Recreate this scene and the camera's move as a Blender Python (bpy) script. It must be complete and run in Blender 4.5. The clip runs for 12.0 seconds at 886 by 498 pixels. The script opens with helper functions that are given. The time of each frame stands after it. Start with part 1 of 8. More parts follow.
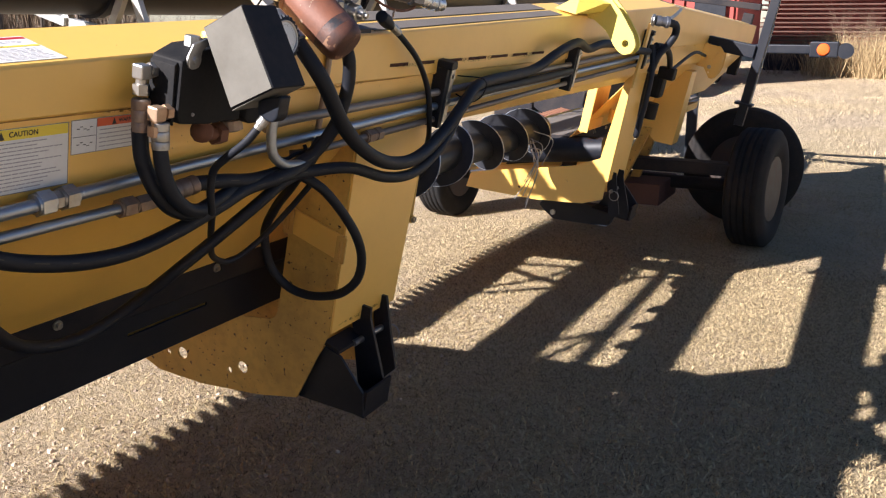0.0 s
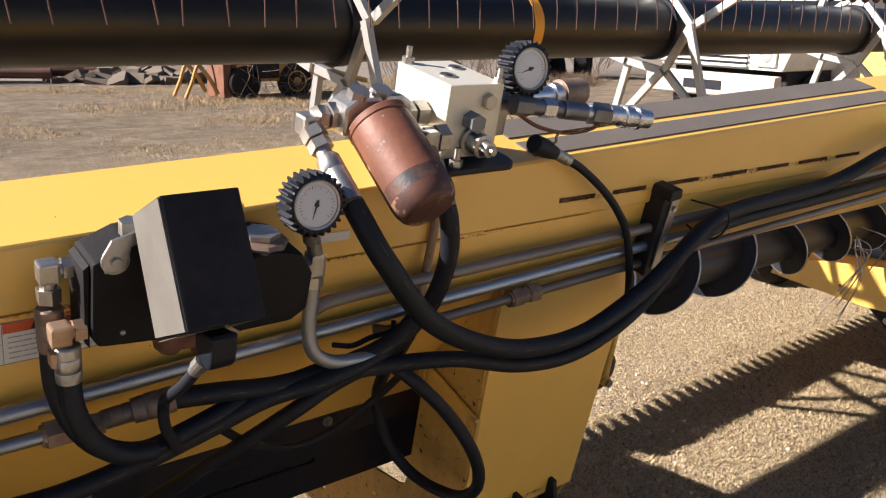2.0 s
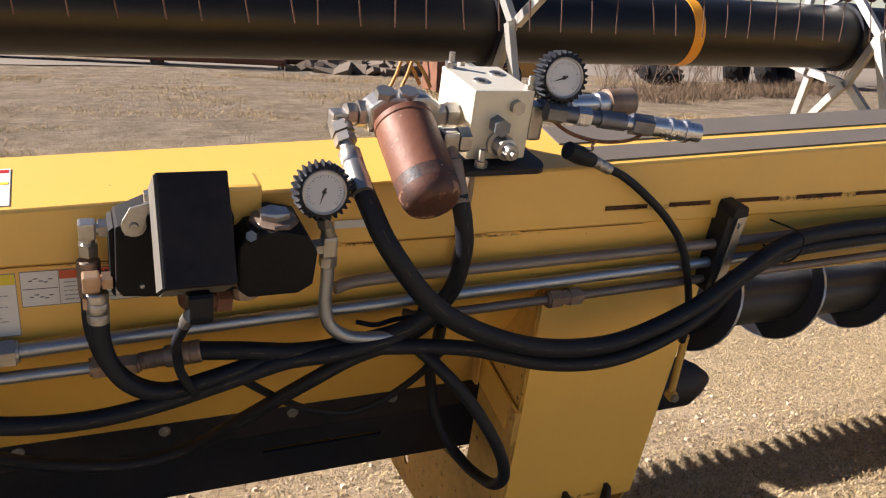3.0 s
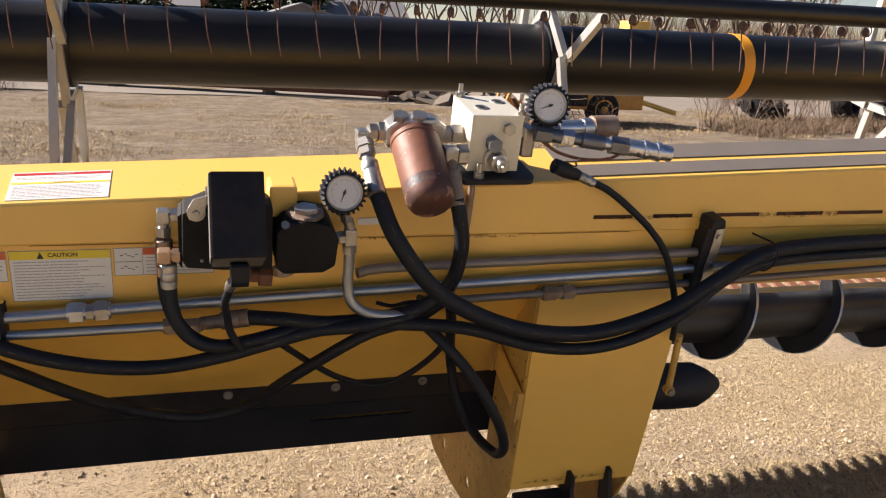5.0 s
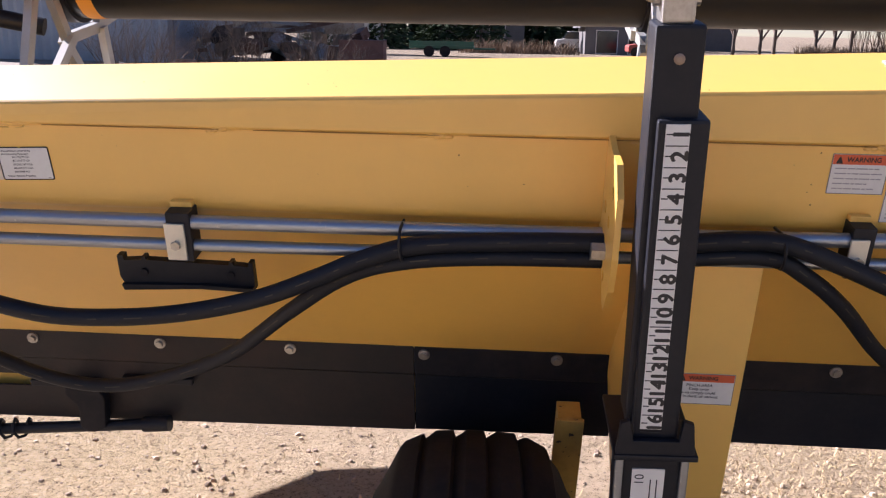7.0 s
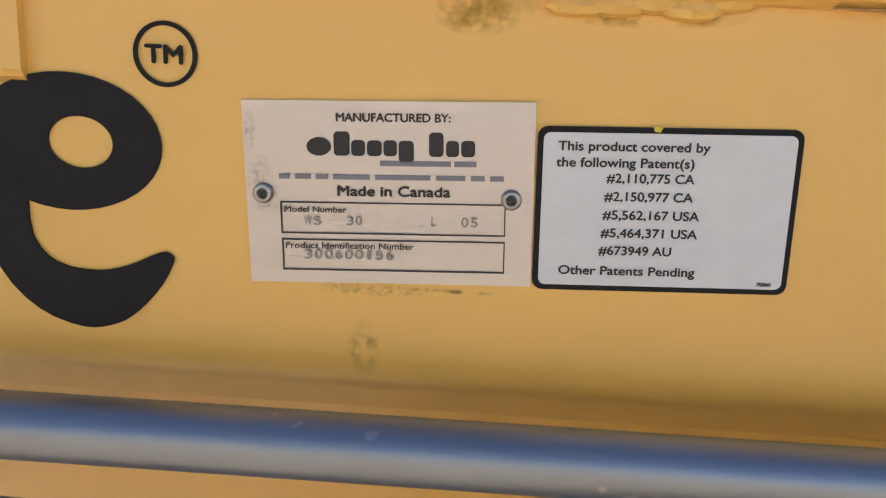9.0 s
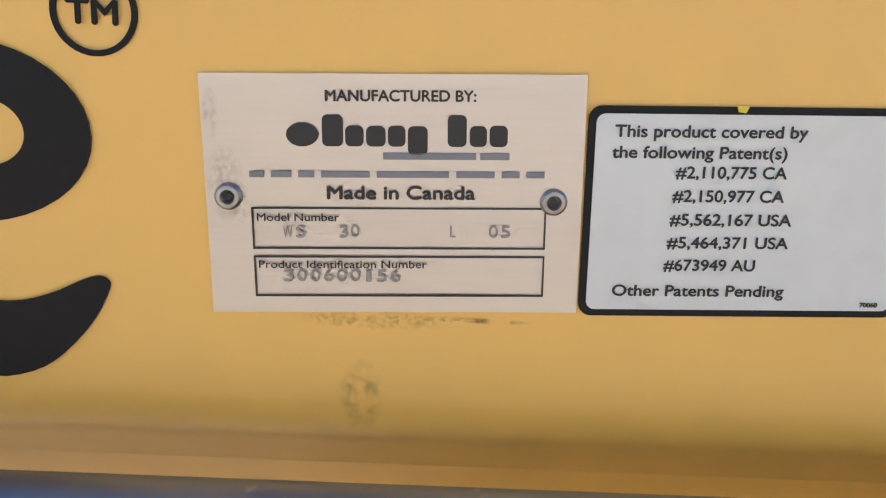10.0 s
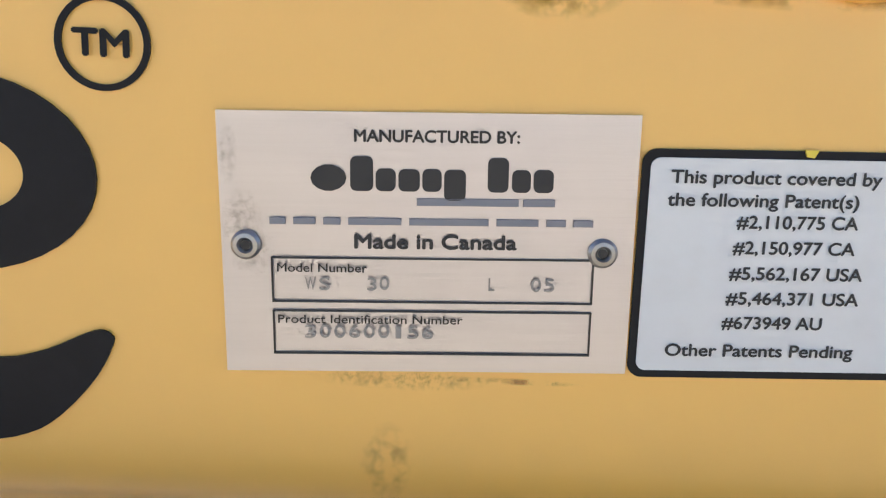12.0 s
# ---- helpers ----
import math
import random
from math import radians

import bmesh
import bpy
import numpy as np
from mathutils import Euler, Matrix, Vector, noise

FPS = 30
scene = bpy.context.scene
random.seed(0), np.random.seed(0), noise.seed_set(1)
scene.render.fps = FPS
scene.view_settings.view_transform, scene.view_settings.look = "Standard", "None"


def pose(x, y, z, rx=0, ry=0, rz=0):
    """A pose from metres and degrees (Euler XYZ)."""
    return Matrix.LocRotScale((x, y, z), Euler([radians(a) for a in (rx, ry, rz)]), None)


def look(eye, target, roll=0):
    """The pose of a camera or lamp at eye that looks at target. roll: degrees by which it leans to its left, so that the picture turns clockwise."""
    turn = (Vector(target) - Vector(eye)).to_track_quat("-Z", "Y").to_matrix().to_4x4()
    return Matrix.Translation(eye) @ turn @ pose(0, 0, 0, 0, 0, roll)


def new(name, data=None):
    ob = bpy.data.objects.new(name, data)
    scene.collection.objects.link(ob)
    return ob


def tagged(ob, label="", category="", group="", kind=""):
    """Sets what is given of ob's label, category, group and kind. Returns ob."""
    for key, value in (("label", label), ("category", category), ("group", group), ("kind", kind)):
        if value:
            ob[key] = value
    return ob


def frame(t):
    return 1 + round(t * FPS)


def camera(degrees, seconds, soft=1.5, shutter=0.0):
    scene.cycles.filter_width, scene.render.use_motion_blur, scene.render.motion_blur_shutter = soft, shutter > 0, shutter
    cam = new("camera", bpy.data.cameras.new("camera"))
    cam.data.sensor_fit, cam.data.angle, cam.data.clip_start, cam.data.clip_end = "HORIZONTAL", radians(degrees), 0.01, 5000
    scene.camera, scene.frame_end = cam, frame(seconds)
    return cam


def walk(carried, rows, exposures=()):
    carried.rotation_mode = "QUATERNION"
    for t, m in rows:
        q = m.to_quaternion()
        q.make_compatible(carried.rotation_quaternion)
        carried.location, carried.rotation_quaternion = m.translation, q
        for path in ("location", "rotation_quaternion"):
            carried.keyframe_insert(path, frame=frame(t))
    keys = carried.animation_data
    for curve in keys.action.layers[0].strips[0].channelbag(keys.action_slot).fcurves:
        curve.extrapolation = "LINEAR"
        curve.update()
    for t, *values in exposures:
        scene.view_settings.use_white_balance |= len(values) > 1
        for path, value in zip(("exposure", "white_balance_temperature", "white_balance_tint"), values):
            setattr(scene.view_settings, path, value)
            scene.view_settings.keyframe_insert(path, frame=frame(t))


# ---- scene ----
cam = camera(55.1, 12.0, soft=1.2)
PATH = [
    (0, (-0.621, -1.346, 1.444), (1.095, -0.458, 0.927), -0.0),
    (0.5, (-0.527, -1.376, 1.496), (1.101, -0.345, 0.962), 0.2),
    (1, (-0.348, -1.402, 1.597), (1.149, -0.176, 1.092), 1.0),
    (1.5, (-0.109, -1.313, 1.608), (1.25, 0.057, 1.084), 1.2),
    (2, (0.123, -1.253, 1.639), (1.327, 0.251, 1.104), 1.5),
    (2.5, (0.26, -1.327, 1.655), (1.211, 0.336, 1.08), 2.3),
    (4.5, (0.36, -1.769, 1.684), (0.999, 0.059, 1.184), 2.8),
    (5, (0.37, -1.779, 1.687), (0.938, 0.073, 1.189), 2.7),
    (5.5, (0.339, -1.79, 1.681), (0.814, 0.097, 1.218), 2.6),
    (6, (0.214, -1.766, 1.66), (0.52, 0.15, 1.175), 2.1),
    (6.5, (-0.108, -1.649, 1.571), (0.027, 0.274, 1.037), 1.2),
    (6.8, (-0.301, -1.526, 1.501), (-0.314, 0.399, 0.957), 1.0),
    (7, (-0.428, -1.412, 1.447), (-0.554, 0.52, 0.948), 1.1),
    (7.3, (-0.622, -1.236, 1.432), (-0.862, 0.71, 1.04), 1.2),
    (7.5, (-0.751, -1.125, 1.415), (-1.003, 0.833, 1.098), 1.7),
    (7.7, (-0.872, -1.003, 1.38), (-1.086, 0.968, 1.123), 2.2),
    (9.3, (-1.155, -0.4907, 1.2573), (-1.1477, 1.5034, 1.1044), 3.15),
    (9.5, (-1.162, -0.4809, 1.2595), (-1.1016, 1.5119, 1.102), 3.04),
    (10, (-1.1636, -0.4668, 1.2577), (-1.1158, 1.5279, 1.1206), 2.68),
    (10.5, (-1.1662, -0.4545, 1.2535), (-1.1321, 1.5429, 1.1591), 2.81),
    (11, (-1.1693, -0.4465, 1.254), (-1.1312, 1.5521, 1.1897), 2.81),
    (11.5, (-1.1756, -0.4456, 1.255), (-1.1222, 1.5528, 1.1962), 2.94),
    (12, (-1.1716, -0.4493, 1.2619), (-1.1237, 1.5487, 1.1875), 3.11),
]
walk(cam, [(t, look(eye, target, roll)) for t, eye, target, roll in PATH],
     [(0.0, 1.55, 5700, 18), (1.0, 1.52, 5700, 18), (2.0, 1.37, 6050, 19), (4.5, 1.46, 6250, 20), (5.5, 1.45, 6350, 20), (6.0, 1.50, 6100, 22), (6.5, 1.68, 5850, 25), (7.0, 1.74, 5550, 28), (7.6, 1.67, 5420, 29), (8.7, 2.0, 5350, 18), (9.5, 2.20, 5350, 12), (10.5, 2.30, 4980, 13), (11.0, 2.28, 4950, 13), (12.0, 2.38, 4900, 12)])



# the machine stands tilted: its own frame, with the rear panel as y = 0
M = pose(0, -0.283, 1.302, 11.5, 0, 0)

# ---- world and sun ----
world = bpy.data.worlds.new("sky")
scene.world = world
world.use_nodes = True
wn = world.node_tree.nodes
sky = wn.new("ShaderNodeTexSky")
sky.sky_type = "NISHITA"
sky.sun_disc = False
SUN_WAY = Vector((-1.5, 0.77, 1.0)).normalized()
sky.sun_elevation = math.asin(SUN_WAY.z)
sky.sun_rotation = math.atan2(SUN_WAY.x, SUN_WAY.y)
sky.altitude = 1000
sky.air_density, sky.dust_density = 1.0, 0.0
wn["Background"].inputs["Strength"].default_value = 0.032
world.node_tree.links.new(sky.outputs["Color"], wn["Background"].inputs["Color"])
sun = new("sun", bpy.data.lights.new("sun", "SUN"))
sun.data.energy, sun.data.angle, sun.data.color = 5.0, radians(0.55), (1.0, 0.915, 0.77)
sun.matrix_basis = look((0, 0, 8), Vector((0, 0, 8)) - SUN_WAY)


# ---- materials ----
def nodes_of(name):
    m = bpy.data.materials.new(name)
    m.use_nodes = True
    t = m.node_tree
    return m, t, t.nodes["Principled BSDF"]


def ramp_of(t, fac, stops):
    r = t.nodes.new("ShaderNodeValToRGB")
    els = r.color_ramp.elements
    while len(els) < len(stops):
        els.new(0.5)
    for e, (p, c) in zip(els, stops):
        e.position, e.color = p, (*c, 1)
    t.links.new(fac, r.inputs["Fac"])
    return r.outputs["Color"]


def noise_of(t, scale, detail=6, rough=0.55, stretch=None, generated=False):
    n = t.nodes.new("ShaderNodeTexNoise")
    n.inputs["Scale"].default_value, n.inputs["Detail"].default_value, n.inputs["Roughness"].default_value = scale, detail, rough
    tc = t.nodes.new("ShaderNodeTexCoord")
    out = tc.outputs["Object"]
    if stretch:
        mp = t.nodes.new("ShaderNodeMapping")
        mp.inputs["Scale"].default_value = stretch
        t.links.new(out, mp.inputs["Vector"])
        out = mp.outputs["Vector"]
    t.links.new(out, n.inputs["Vector"])
    return n.outputs["Fac"]


def mix_of(t, fac, a, b):
    m = t.nodes.new("ShaderNodeMix")
    m.data_type = "RGBA"
    for sock, v in ((m.inputs["Factor"], fac), (m.inputs[6], a), (m.inputs[7], b)):
        if isinstance(v, (tuple, float, int)):
            sock.default_value = (*v, 1) if isinstance(v, tuple) else v
        else:
            t.links.new(v, sock)
    return m.outputs[2]


def bump_of(t, bsdf, height, strength, distance=0.002):
    b = t.nodes.new("ShaderNodeBump")
    b.inputs["Strength"].default_value, b.inputs["Distance"].default_value = strength, distance
    t.links.new(height, b.inputs["Height"])
    t.links.new(b.outputs["Normal"], bsdf.inputs["Normal"])


def paint(name, base, dirt, amount=0.5, rough=0.45, metal=0.0, big=3.0, fine=60.0, bump=0.08, stretch=None, spots=None, gloss=0.5):
    """Paint or metal with cloudy dirt at one scale and grain at a finer one; spots: small chips of another colour."""
    m, t, b = nodes_of(name)
    cloud = noise_of(t, big, 8, 0.62, stretch)
    grain = noise_of(t, fine, 5, 0.6, stretch)
    c1 = ramp_of(t, cloud, [(0.42, base), (0.78, tuple(x * (1 - amount) + y * amount for x, y in zip(base, dirt)))])
    c2 = mix_of(t, ramp_of(t, grain, [(0.45, (0, 0, 0)), (0.8, (0.22 * amount + 0.04,) * 3)]), c1, dirt)
    if spots:
        sp = noise_of(t, spots[1], 3, 0.5)
        c2 = mix_of(t, ramp_of(t, sp, [(spots[2], (0, 0, 0)), (spots[2] + 0.03, (1, 1, 1))]), c2, spots[0])
    t.links.new(c2, b.inputs["Base Color"])
    rr = t.nodes.new("ShaderNodeMapRange")
    rr.inputs["To Min"].default_value, rr.inputs["To Max"].default_value = max(rough - 0.1, 0.05), min(rough + 0.18, 1)
    t.links.new(cloud, rr.inputs["Value"])
    t.links.new(rr.outputs["Result"], b.inputs["Roughness"])
    b.inputs["Metallic"].default_value = metal
    b.inputs["Specular IOR Level"].default_value = gloss
    if bump:
        bump_of(t, b, grain, bump)
    return m


def plain(name, base, rough=0.5, metal=0.0):
    m, t, b = nodes_of(name)
    b.inputs["Base Color"].default_value, b.inputs["Roughness"].default_value, b.inputs["Metallic"].default_value = (*base, 1), rough, metal
    return m


YELLOW = paint("yellow_paint", (0.86, 0.506, 0.074), (0.64, 0.385, 0.09), 0.35, 0.45, big=2.2, fine=45, bump=0.03, gloss=1.0, spots=((0.16, 0.07, 0.03), 38, 0.80))
yellow_coat = YELLOW.node_tree.nodes["Principled BSDF"].inputs
yellow_coat["Coat Weight"].default_value, yellow_coat["Coat Roughness"].default_value = 0.7, 0.42
YELLOW_DULL = paint("worn_yellow_paint", (0.66, 0.39, 0.09), (0.25, 0.13, 0.05), 0.55, 0.55, big=4, fine=50, bump=0.08, spots=((0.12, 0.05, 0.02), 42, 0.70))
# the yellow again, with the lemon cast of direct sun put into its colour
SUNLIT_YELLOW = paint("sunlit_yellow_paint", (0.80, 0.63, 0.10), (0.55, 0.40, 0.10), 0.3, 0.45, big=4, fine=45, bump=0.04)
GRIMY = paint("grimy_yellow_paint", (0.66, 0.40, 0.085), (0.10, 0.065, 0.03), 0.5, 0.6, big=5, fine=40, bump=0.08, spots=((0.05, 0.03, 0.018), 75, 0.66))
YELLOW_DECK = paint("yellow_deck_paint", (0.70, 0.42, 0.08), (0.4, 0.25, 0.08), 0.4, 0.5)
BLACK = paint("black_paint", (0.008, 0.010, 0.016), (0.043, 0.038, 0.038), 0.35, 0.45, big=5, fine=80, bump=0.06, gloss=0.3)
BLACK_DUSTY = paint("dusty_black_paint", (0.015, 0.015, 0.019), (0.075, 0.058, 0.046), 0.5, 0.6, big=4, fine=60, bump=0.1, gloss=0.15)
CAST = paint("black_casting", (0.008, 0.008, 0.009), (0.035, 0.03, 0.026), 0.45, 0.65, big=12, fine=160, bump=0.25, gloss=0.2)
RUBBER = paint("hose_rubber", (0.005, 0.007, 0.013), (0.026, 0.025, 0.027), 0.4, 0.55, big=8, fine=120, bump=0.15, gloss=0.35)
TYRE = paint("tyre_rubber", (0.012, 0.012, 0.013), (0.06, 0.045, 0.034), 0.5, 0.85, big=5, fine=70, bump=0.2, gloss=0.25)
STEEL = paint("galvanised_steel", (0.38, 0.42, 0.48), (0.22, 0.19, 0.16), 0.6, 0.36, metal=0.85, big=6, fine=90, bump=0.06, stretch=(0.25, 1, 1), spots=((0.50, 0.50, 0.50), 70, 0.68))
FITTING = paint("plated_fitting", (0.46, 0.45, 0.43), (0.20, 0.15, 0.10), 0.6, 0.34, metal=0.9, big=25, fine=200, bump=0.05)
FITTING_RUSTY = paint("rusty_fitting", (0.33, 0.25, 0.19), (0.16, 0.07, 0.035), 0.7, 0.5, metal=0.6, big=25, fine=150, bump=0.2)
STEEL_DULL = paint("dull_brownish_pipe", (0.27, 0.245, 0.22), (0.15, 0.085, 0.055), 0.75, 0.46, metal=0.6, big=7, fine=90, bump=0.1, stretch=(0.25, 1, 1))
RUST = paint("rusty_steel", (0.20, 0.085, 0.045), (0.08, 0.035, 0.022), 0.7, 0.7, metal=0.15, big=4, fine=60, bump=0.3)
ALUMINIUM = paint("cast_aluminium", (0.72, 0.68, 0.56), (0.45, 0.38, 0.26), 0.35, 0.42, metal=0.35, big=14, fine=180, bump=0.05)
REEL_BLACK = paint("reel_tube_paint", (0.006, 0.007, 0.010), (0.03, 0.025, 0.02), 0.3, 0.36, big=3, fine=60, bump=0.02, gloss=0.4)
BAR = paint("galvanised_bar", (0.50, 0.50, 0.48), (0.34, 0.30, 0.22), 0.5, 0.42, metal=0.7, big=5, fine=70, bump=0.05)
BELT = paint("grip_tape", (0.115, 0.098, 0.085), (0.17, 0.145, 0.12), 0.5, 0.92, big=6, fine=300, bump=0.5)


def ground_material():
    m, t, b = nodes_of("dry_ground")
    big, mid, fine, speck = noise_of(t, 0.35, 6, 0.6), noise_of(t, 3.0, 8, 0.7), noise_of(t, 30.0, 10, 0.8), noise_of(t, 75.0, 6, 0.75)
    soil = ramp_of(t, mid, [(0.3, (0.42, 0.32, 0.215)), (0.5, (0.58, 0.455, 0.315)), (0.7, (0.70, 0.57, 0.41))])
    straw = ramp_of(t, fine, [(0.32, (0.34, 0.25, 0.135)), (0.5, (0.62, 0.48, 0.265)), (0.68, (0.78, 0.63, 0.375))])
    c = mix_of(t, ramp_of(t, big, [(0.42, (0.15, 0.15, 0.15)), (0.6, (0.8, 0.8, 0.8))]), soil, straw)
    c = mix_of(t, ramp_of(t, fine, [(0.36, (0.85, 0.85, 0.85)), (0.44, (0, 0, 0))]), c, (0.11, 0.075, 0.05))
    c = mix_of(t, ramp_of(t, speck, [(0.52, (0, 0, 0)), (0.60, (0.8, 0.8, 0.8))]), c, (0.66, 0.53, 0.37))
    c = mix_of(t, ramp_of(t, speck, [(0.36, (0.85, 0.85, 0.85)), (0.44, (0, 0, 0))]), c, (0.14, 0.10, 0.065))
    # browner bare soil away from the straw beside the machine
    tc, sep, far = t.nodes.new("ShaderNodeTexCoord"), t.nodes.new("ShaderNodeSeparateXYZ"), t.nodes.new("ShaderNodeMapRange")
    t.links.new(tc.outputs["Object"], sep.inputs[0])
    far.inputs["From Min"].default_value, far.inputs["From Max"].default_value, far.inputs["To Max"].default_value = 4.0, 9.0, 0.8
    t.links.new(sep.outputs["Y"], far.inputs["Value"])
    patches = ramp_of(t, noise_of(t, 1.5, 14, 0.92), [(0.39, (0.06, 0.044, 0.031)), (0.5, (0.18, 0.142, 0.104)), (0.60, (0.33, 0.275, 0.21))])
    c = mix_of(t, far.outputs["Result"], c, patches)
    t.links.new(c, b.inputs["Base Color"])
    b.inputs["Roughness"].default_value = 0.95
    b.inputs["Specular IOR Level"].default_value = 0.15
    bump_of(t, b, fine, 1.0, 0.08)
    return m


GROUND = ground_material()

# ---- building helpers ----
ORG = {}


def thing(name, base=(0, 0, 0), label="", category="", group="", kind="", world_space=False):
    """A top-level Empty at base; parts are given in the machine's frame (or the world's)."""
    ob = new(name)
    ob.empty_display_size = 0.05
    ob.matrix_basis = (Matrix() if world_space else M) @ Matrix.Translation(base)
    ORG[ob.name] = Vector(base)
    return tagged(ob, label, category, group, kind)


def part(name, bm, material, parent, label="", smooth=False):
    org = ORG[parent.name]
    bmesh.ops.translate(bm, verts=bm.verts, vec=-org)
    bmesh.ops.recalc_face_normals(bm, faces=bm.faces)
    if smooth:
        for f in bm.faces:
            f.smooth = True
        for e in bm.edges:
            if len(e.link_faces) == 2 and e.calc_face_angle(0) > 0.6:
                e.smooth = False
    me = bpy.data.meshes.new(name)
    bm.to_mesh(me)
    bm.free()
    me.materials.append(material)
    ob = new(name, me)
    ob.parent = parent
    ORG[ob.name] = org
    return tagged(ob, label)


def single(name, bm, material, label, category, base=(0, 0, 0), group="", kind="", world_space=False, smooth=False):
    """A thing that is one mesh."""
    bmesh.ops.translate(bm, verts=bm.verts, vec=-Vector(base))
    bmesh.ops.recalc_face_normals(bm, faces=bm.faces)
    if smooth:
        for f in bm.faces:
            f.smooth = True
        for e in bm.edges:
            if len(e.link_faces) == 2 and e.calc_face_angle(0) > 0.6:
                e.smooth = False
    me = bpy.data.meshes.new(name)
    bm.to_mesh(me)
    bm.free()
    me.materials.append(material)
    ob = new(name, me)
    ob.matrix_basis = (Matrix() if world_space else M) @ Matrix.Translation(base)
    ORG[ob.name] = Vector(base)
    return tagged(ob, label, category, group, kind)


def box(bm, lo, hi, bevel=0.0, turn=None, about=None):
    vs = bmesh.ops.create_cube(bm, size=1)["verts"]
    lo, hi = Vector(lo), Vector(hi)
    for v in vs:
        v.co = Vector((v.co[i] * (hi[i] - lo[i]) + (hi[i] + lo[i]) / 2 for i in range(3)))
    if bevel:
        es = list({e for v in vs for e in v.link_edges})
        r = bmesh.ops.bevel(bm, geom=es, offset=bevel, segments=2, affect="EDGES", profile=0.6)
        vs = list({v for f in r["faces"] for v in f.verts} | {v for v in vs if v.is_valid})
    if turn:
        bmesh.ops.rotate(bm, verts=vs, cent=about or (lo + hi) / 2, matrix=Euler([radians(a) for a in turn]).to_matrix())
    return bm


def prism(bm, outline, axis, a, b, bevel=0.0):
    """An outline of two coordinates drawn out along the third: axis 'x' takes (y, z), 'y' (x, z), 'z' (x, y)."""
    def at(p, d):
        return {"x": (d, p[0], p[1]), "y": (p[0], d, p[1]), "z": (p[0], p[1], d)}[axis]
    lo, hi = [bm.verts.new(at(p, a)) for p in outline], [bm.verts.new(at(p, b)) for p in outline]
    n = len(outline)
    fs = [bm.faces.new(lo), bm.faces.new(hi[::-1])]
    fs += [bm.faces.new((lo[i], hi[i], hi[(i + 1) % n], lo[(i + 1) % n])) for i in range(n)]
    if bevel:
        bmesh.ops.recalc_face_normals(bm, faces=fs)
        es = list({e for f in fs for e in f.edges})
        bmesh.ops.bevel(bm, geom=es, offset=bevel, segments=2, affect="EDGES", profile=0.6)
    return bm


def rod(bm, p, q, r, r2=None, seg=16):
    """A capped round bar from p to q."""
    p, q = Vector(p), Vector(q)
    turn = (q - p).to_track_quat("Z", "Y").to_matrix().to_4x4()
    bmesh.ops.create_cone(bm, cap_ends=True, segments=seg, radius1=r, radius2=r if r2 is None else r2, depth=(q - p).length,
                          matrix=Matrix.Translation((p + q) / 2) @ turn)
    return bm


def lathe(bm, p, way, rings, seg=24):
    """Turned body along way from p; rings: (distance, radius)."""
    p, way = Vector(p), Vector(way).normalized()
    turn = way.to_track_quat("Z", "Y").to_matrix()
    rows = []
    for d, r in rings:
        rows.append([bm.verts.new(p + turn @ Vector((r * math.cos(2 * math.pi * i / seg), r * math.sin(2 * math.pi * i / seg), d))) for i in range(seg)])
    for a, b in zip(rows, rows[1:]):
        for i in range(seg):
            bm.faces.new((a[i], a[(i + 1) % seg], b[(i + 1) % seg], b[i]))
    bm.faces.new(rows[0][::-1])
    bm.faces.new(rows[-1])
    return bm


def curve_points(pts, per=8):
    """A smooth line through the points."""
    pts = [Vector(p) for p in pts]
    ext = [2 * pts[0] - pts[1], *pts, 2 * pts[-1] - pts[-2]]
    out = []
    for i in range(1, len(ext) - 2):
        a, b, c, d = ext[i - 1:i + 3]
        for k in range(per):
            u = k / per
            out.append(0.5 * (2 * b + (c - a) * u + (2 * a - 5 * b + 4 * c - d) * u * u + (3 * b - a - 3 * c + d) * u ** 3))
    out.append(pts[-1])
    return out


def sweep(bm, pts, r, seg=12, per=8, smooth_line=True):
    line = curve_points(pts, per) if smooth_line else [Vector(p) for p in pts]
    rows = []
    ref = Vector((0, 0, 1))
    for i, p in enumerate(line):
        way = (line[min(i + 1, len(line) - 1)] - line[max(i - 1, 0)]).normalized()
        if i == 0:
            ref = way.orthogonal().normalized()
        side = way.cross(ref).normalized()
        ref = side.cross(way).normalized()
        rows.append([bm.verts.new(p + r * (math.cos(2 * math.pi * k / seg) * ref + math.sin(2 * math.pi * k / seg) * side)) for k in range(seg)])
    for a, b in zip(rows, rows[1:]):
        for k in range(seg):
            bm.faces.new((a[k], a[(k + 1) % seg], b[(k + 1) % seg], b[k]))
    bm.faces.new(rows[0][::-1])
    bm.faces.new(rows[-1])
    return bm


def nut(bm, p, way, across, length):
    p, way = Vector(p), Vector(way).normalized()
    rod(bm, p, p + way * length, across * 0.577, seg=6)
    return bm


def B():
    return bmesh.new()


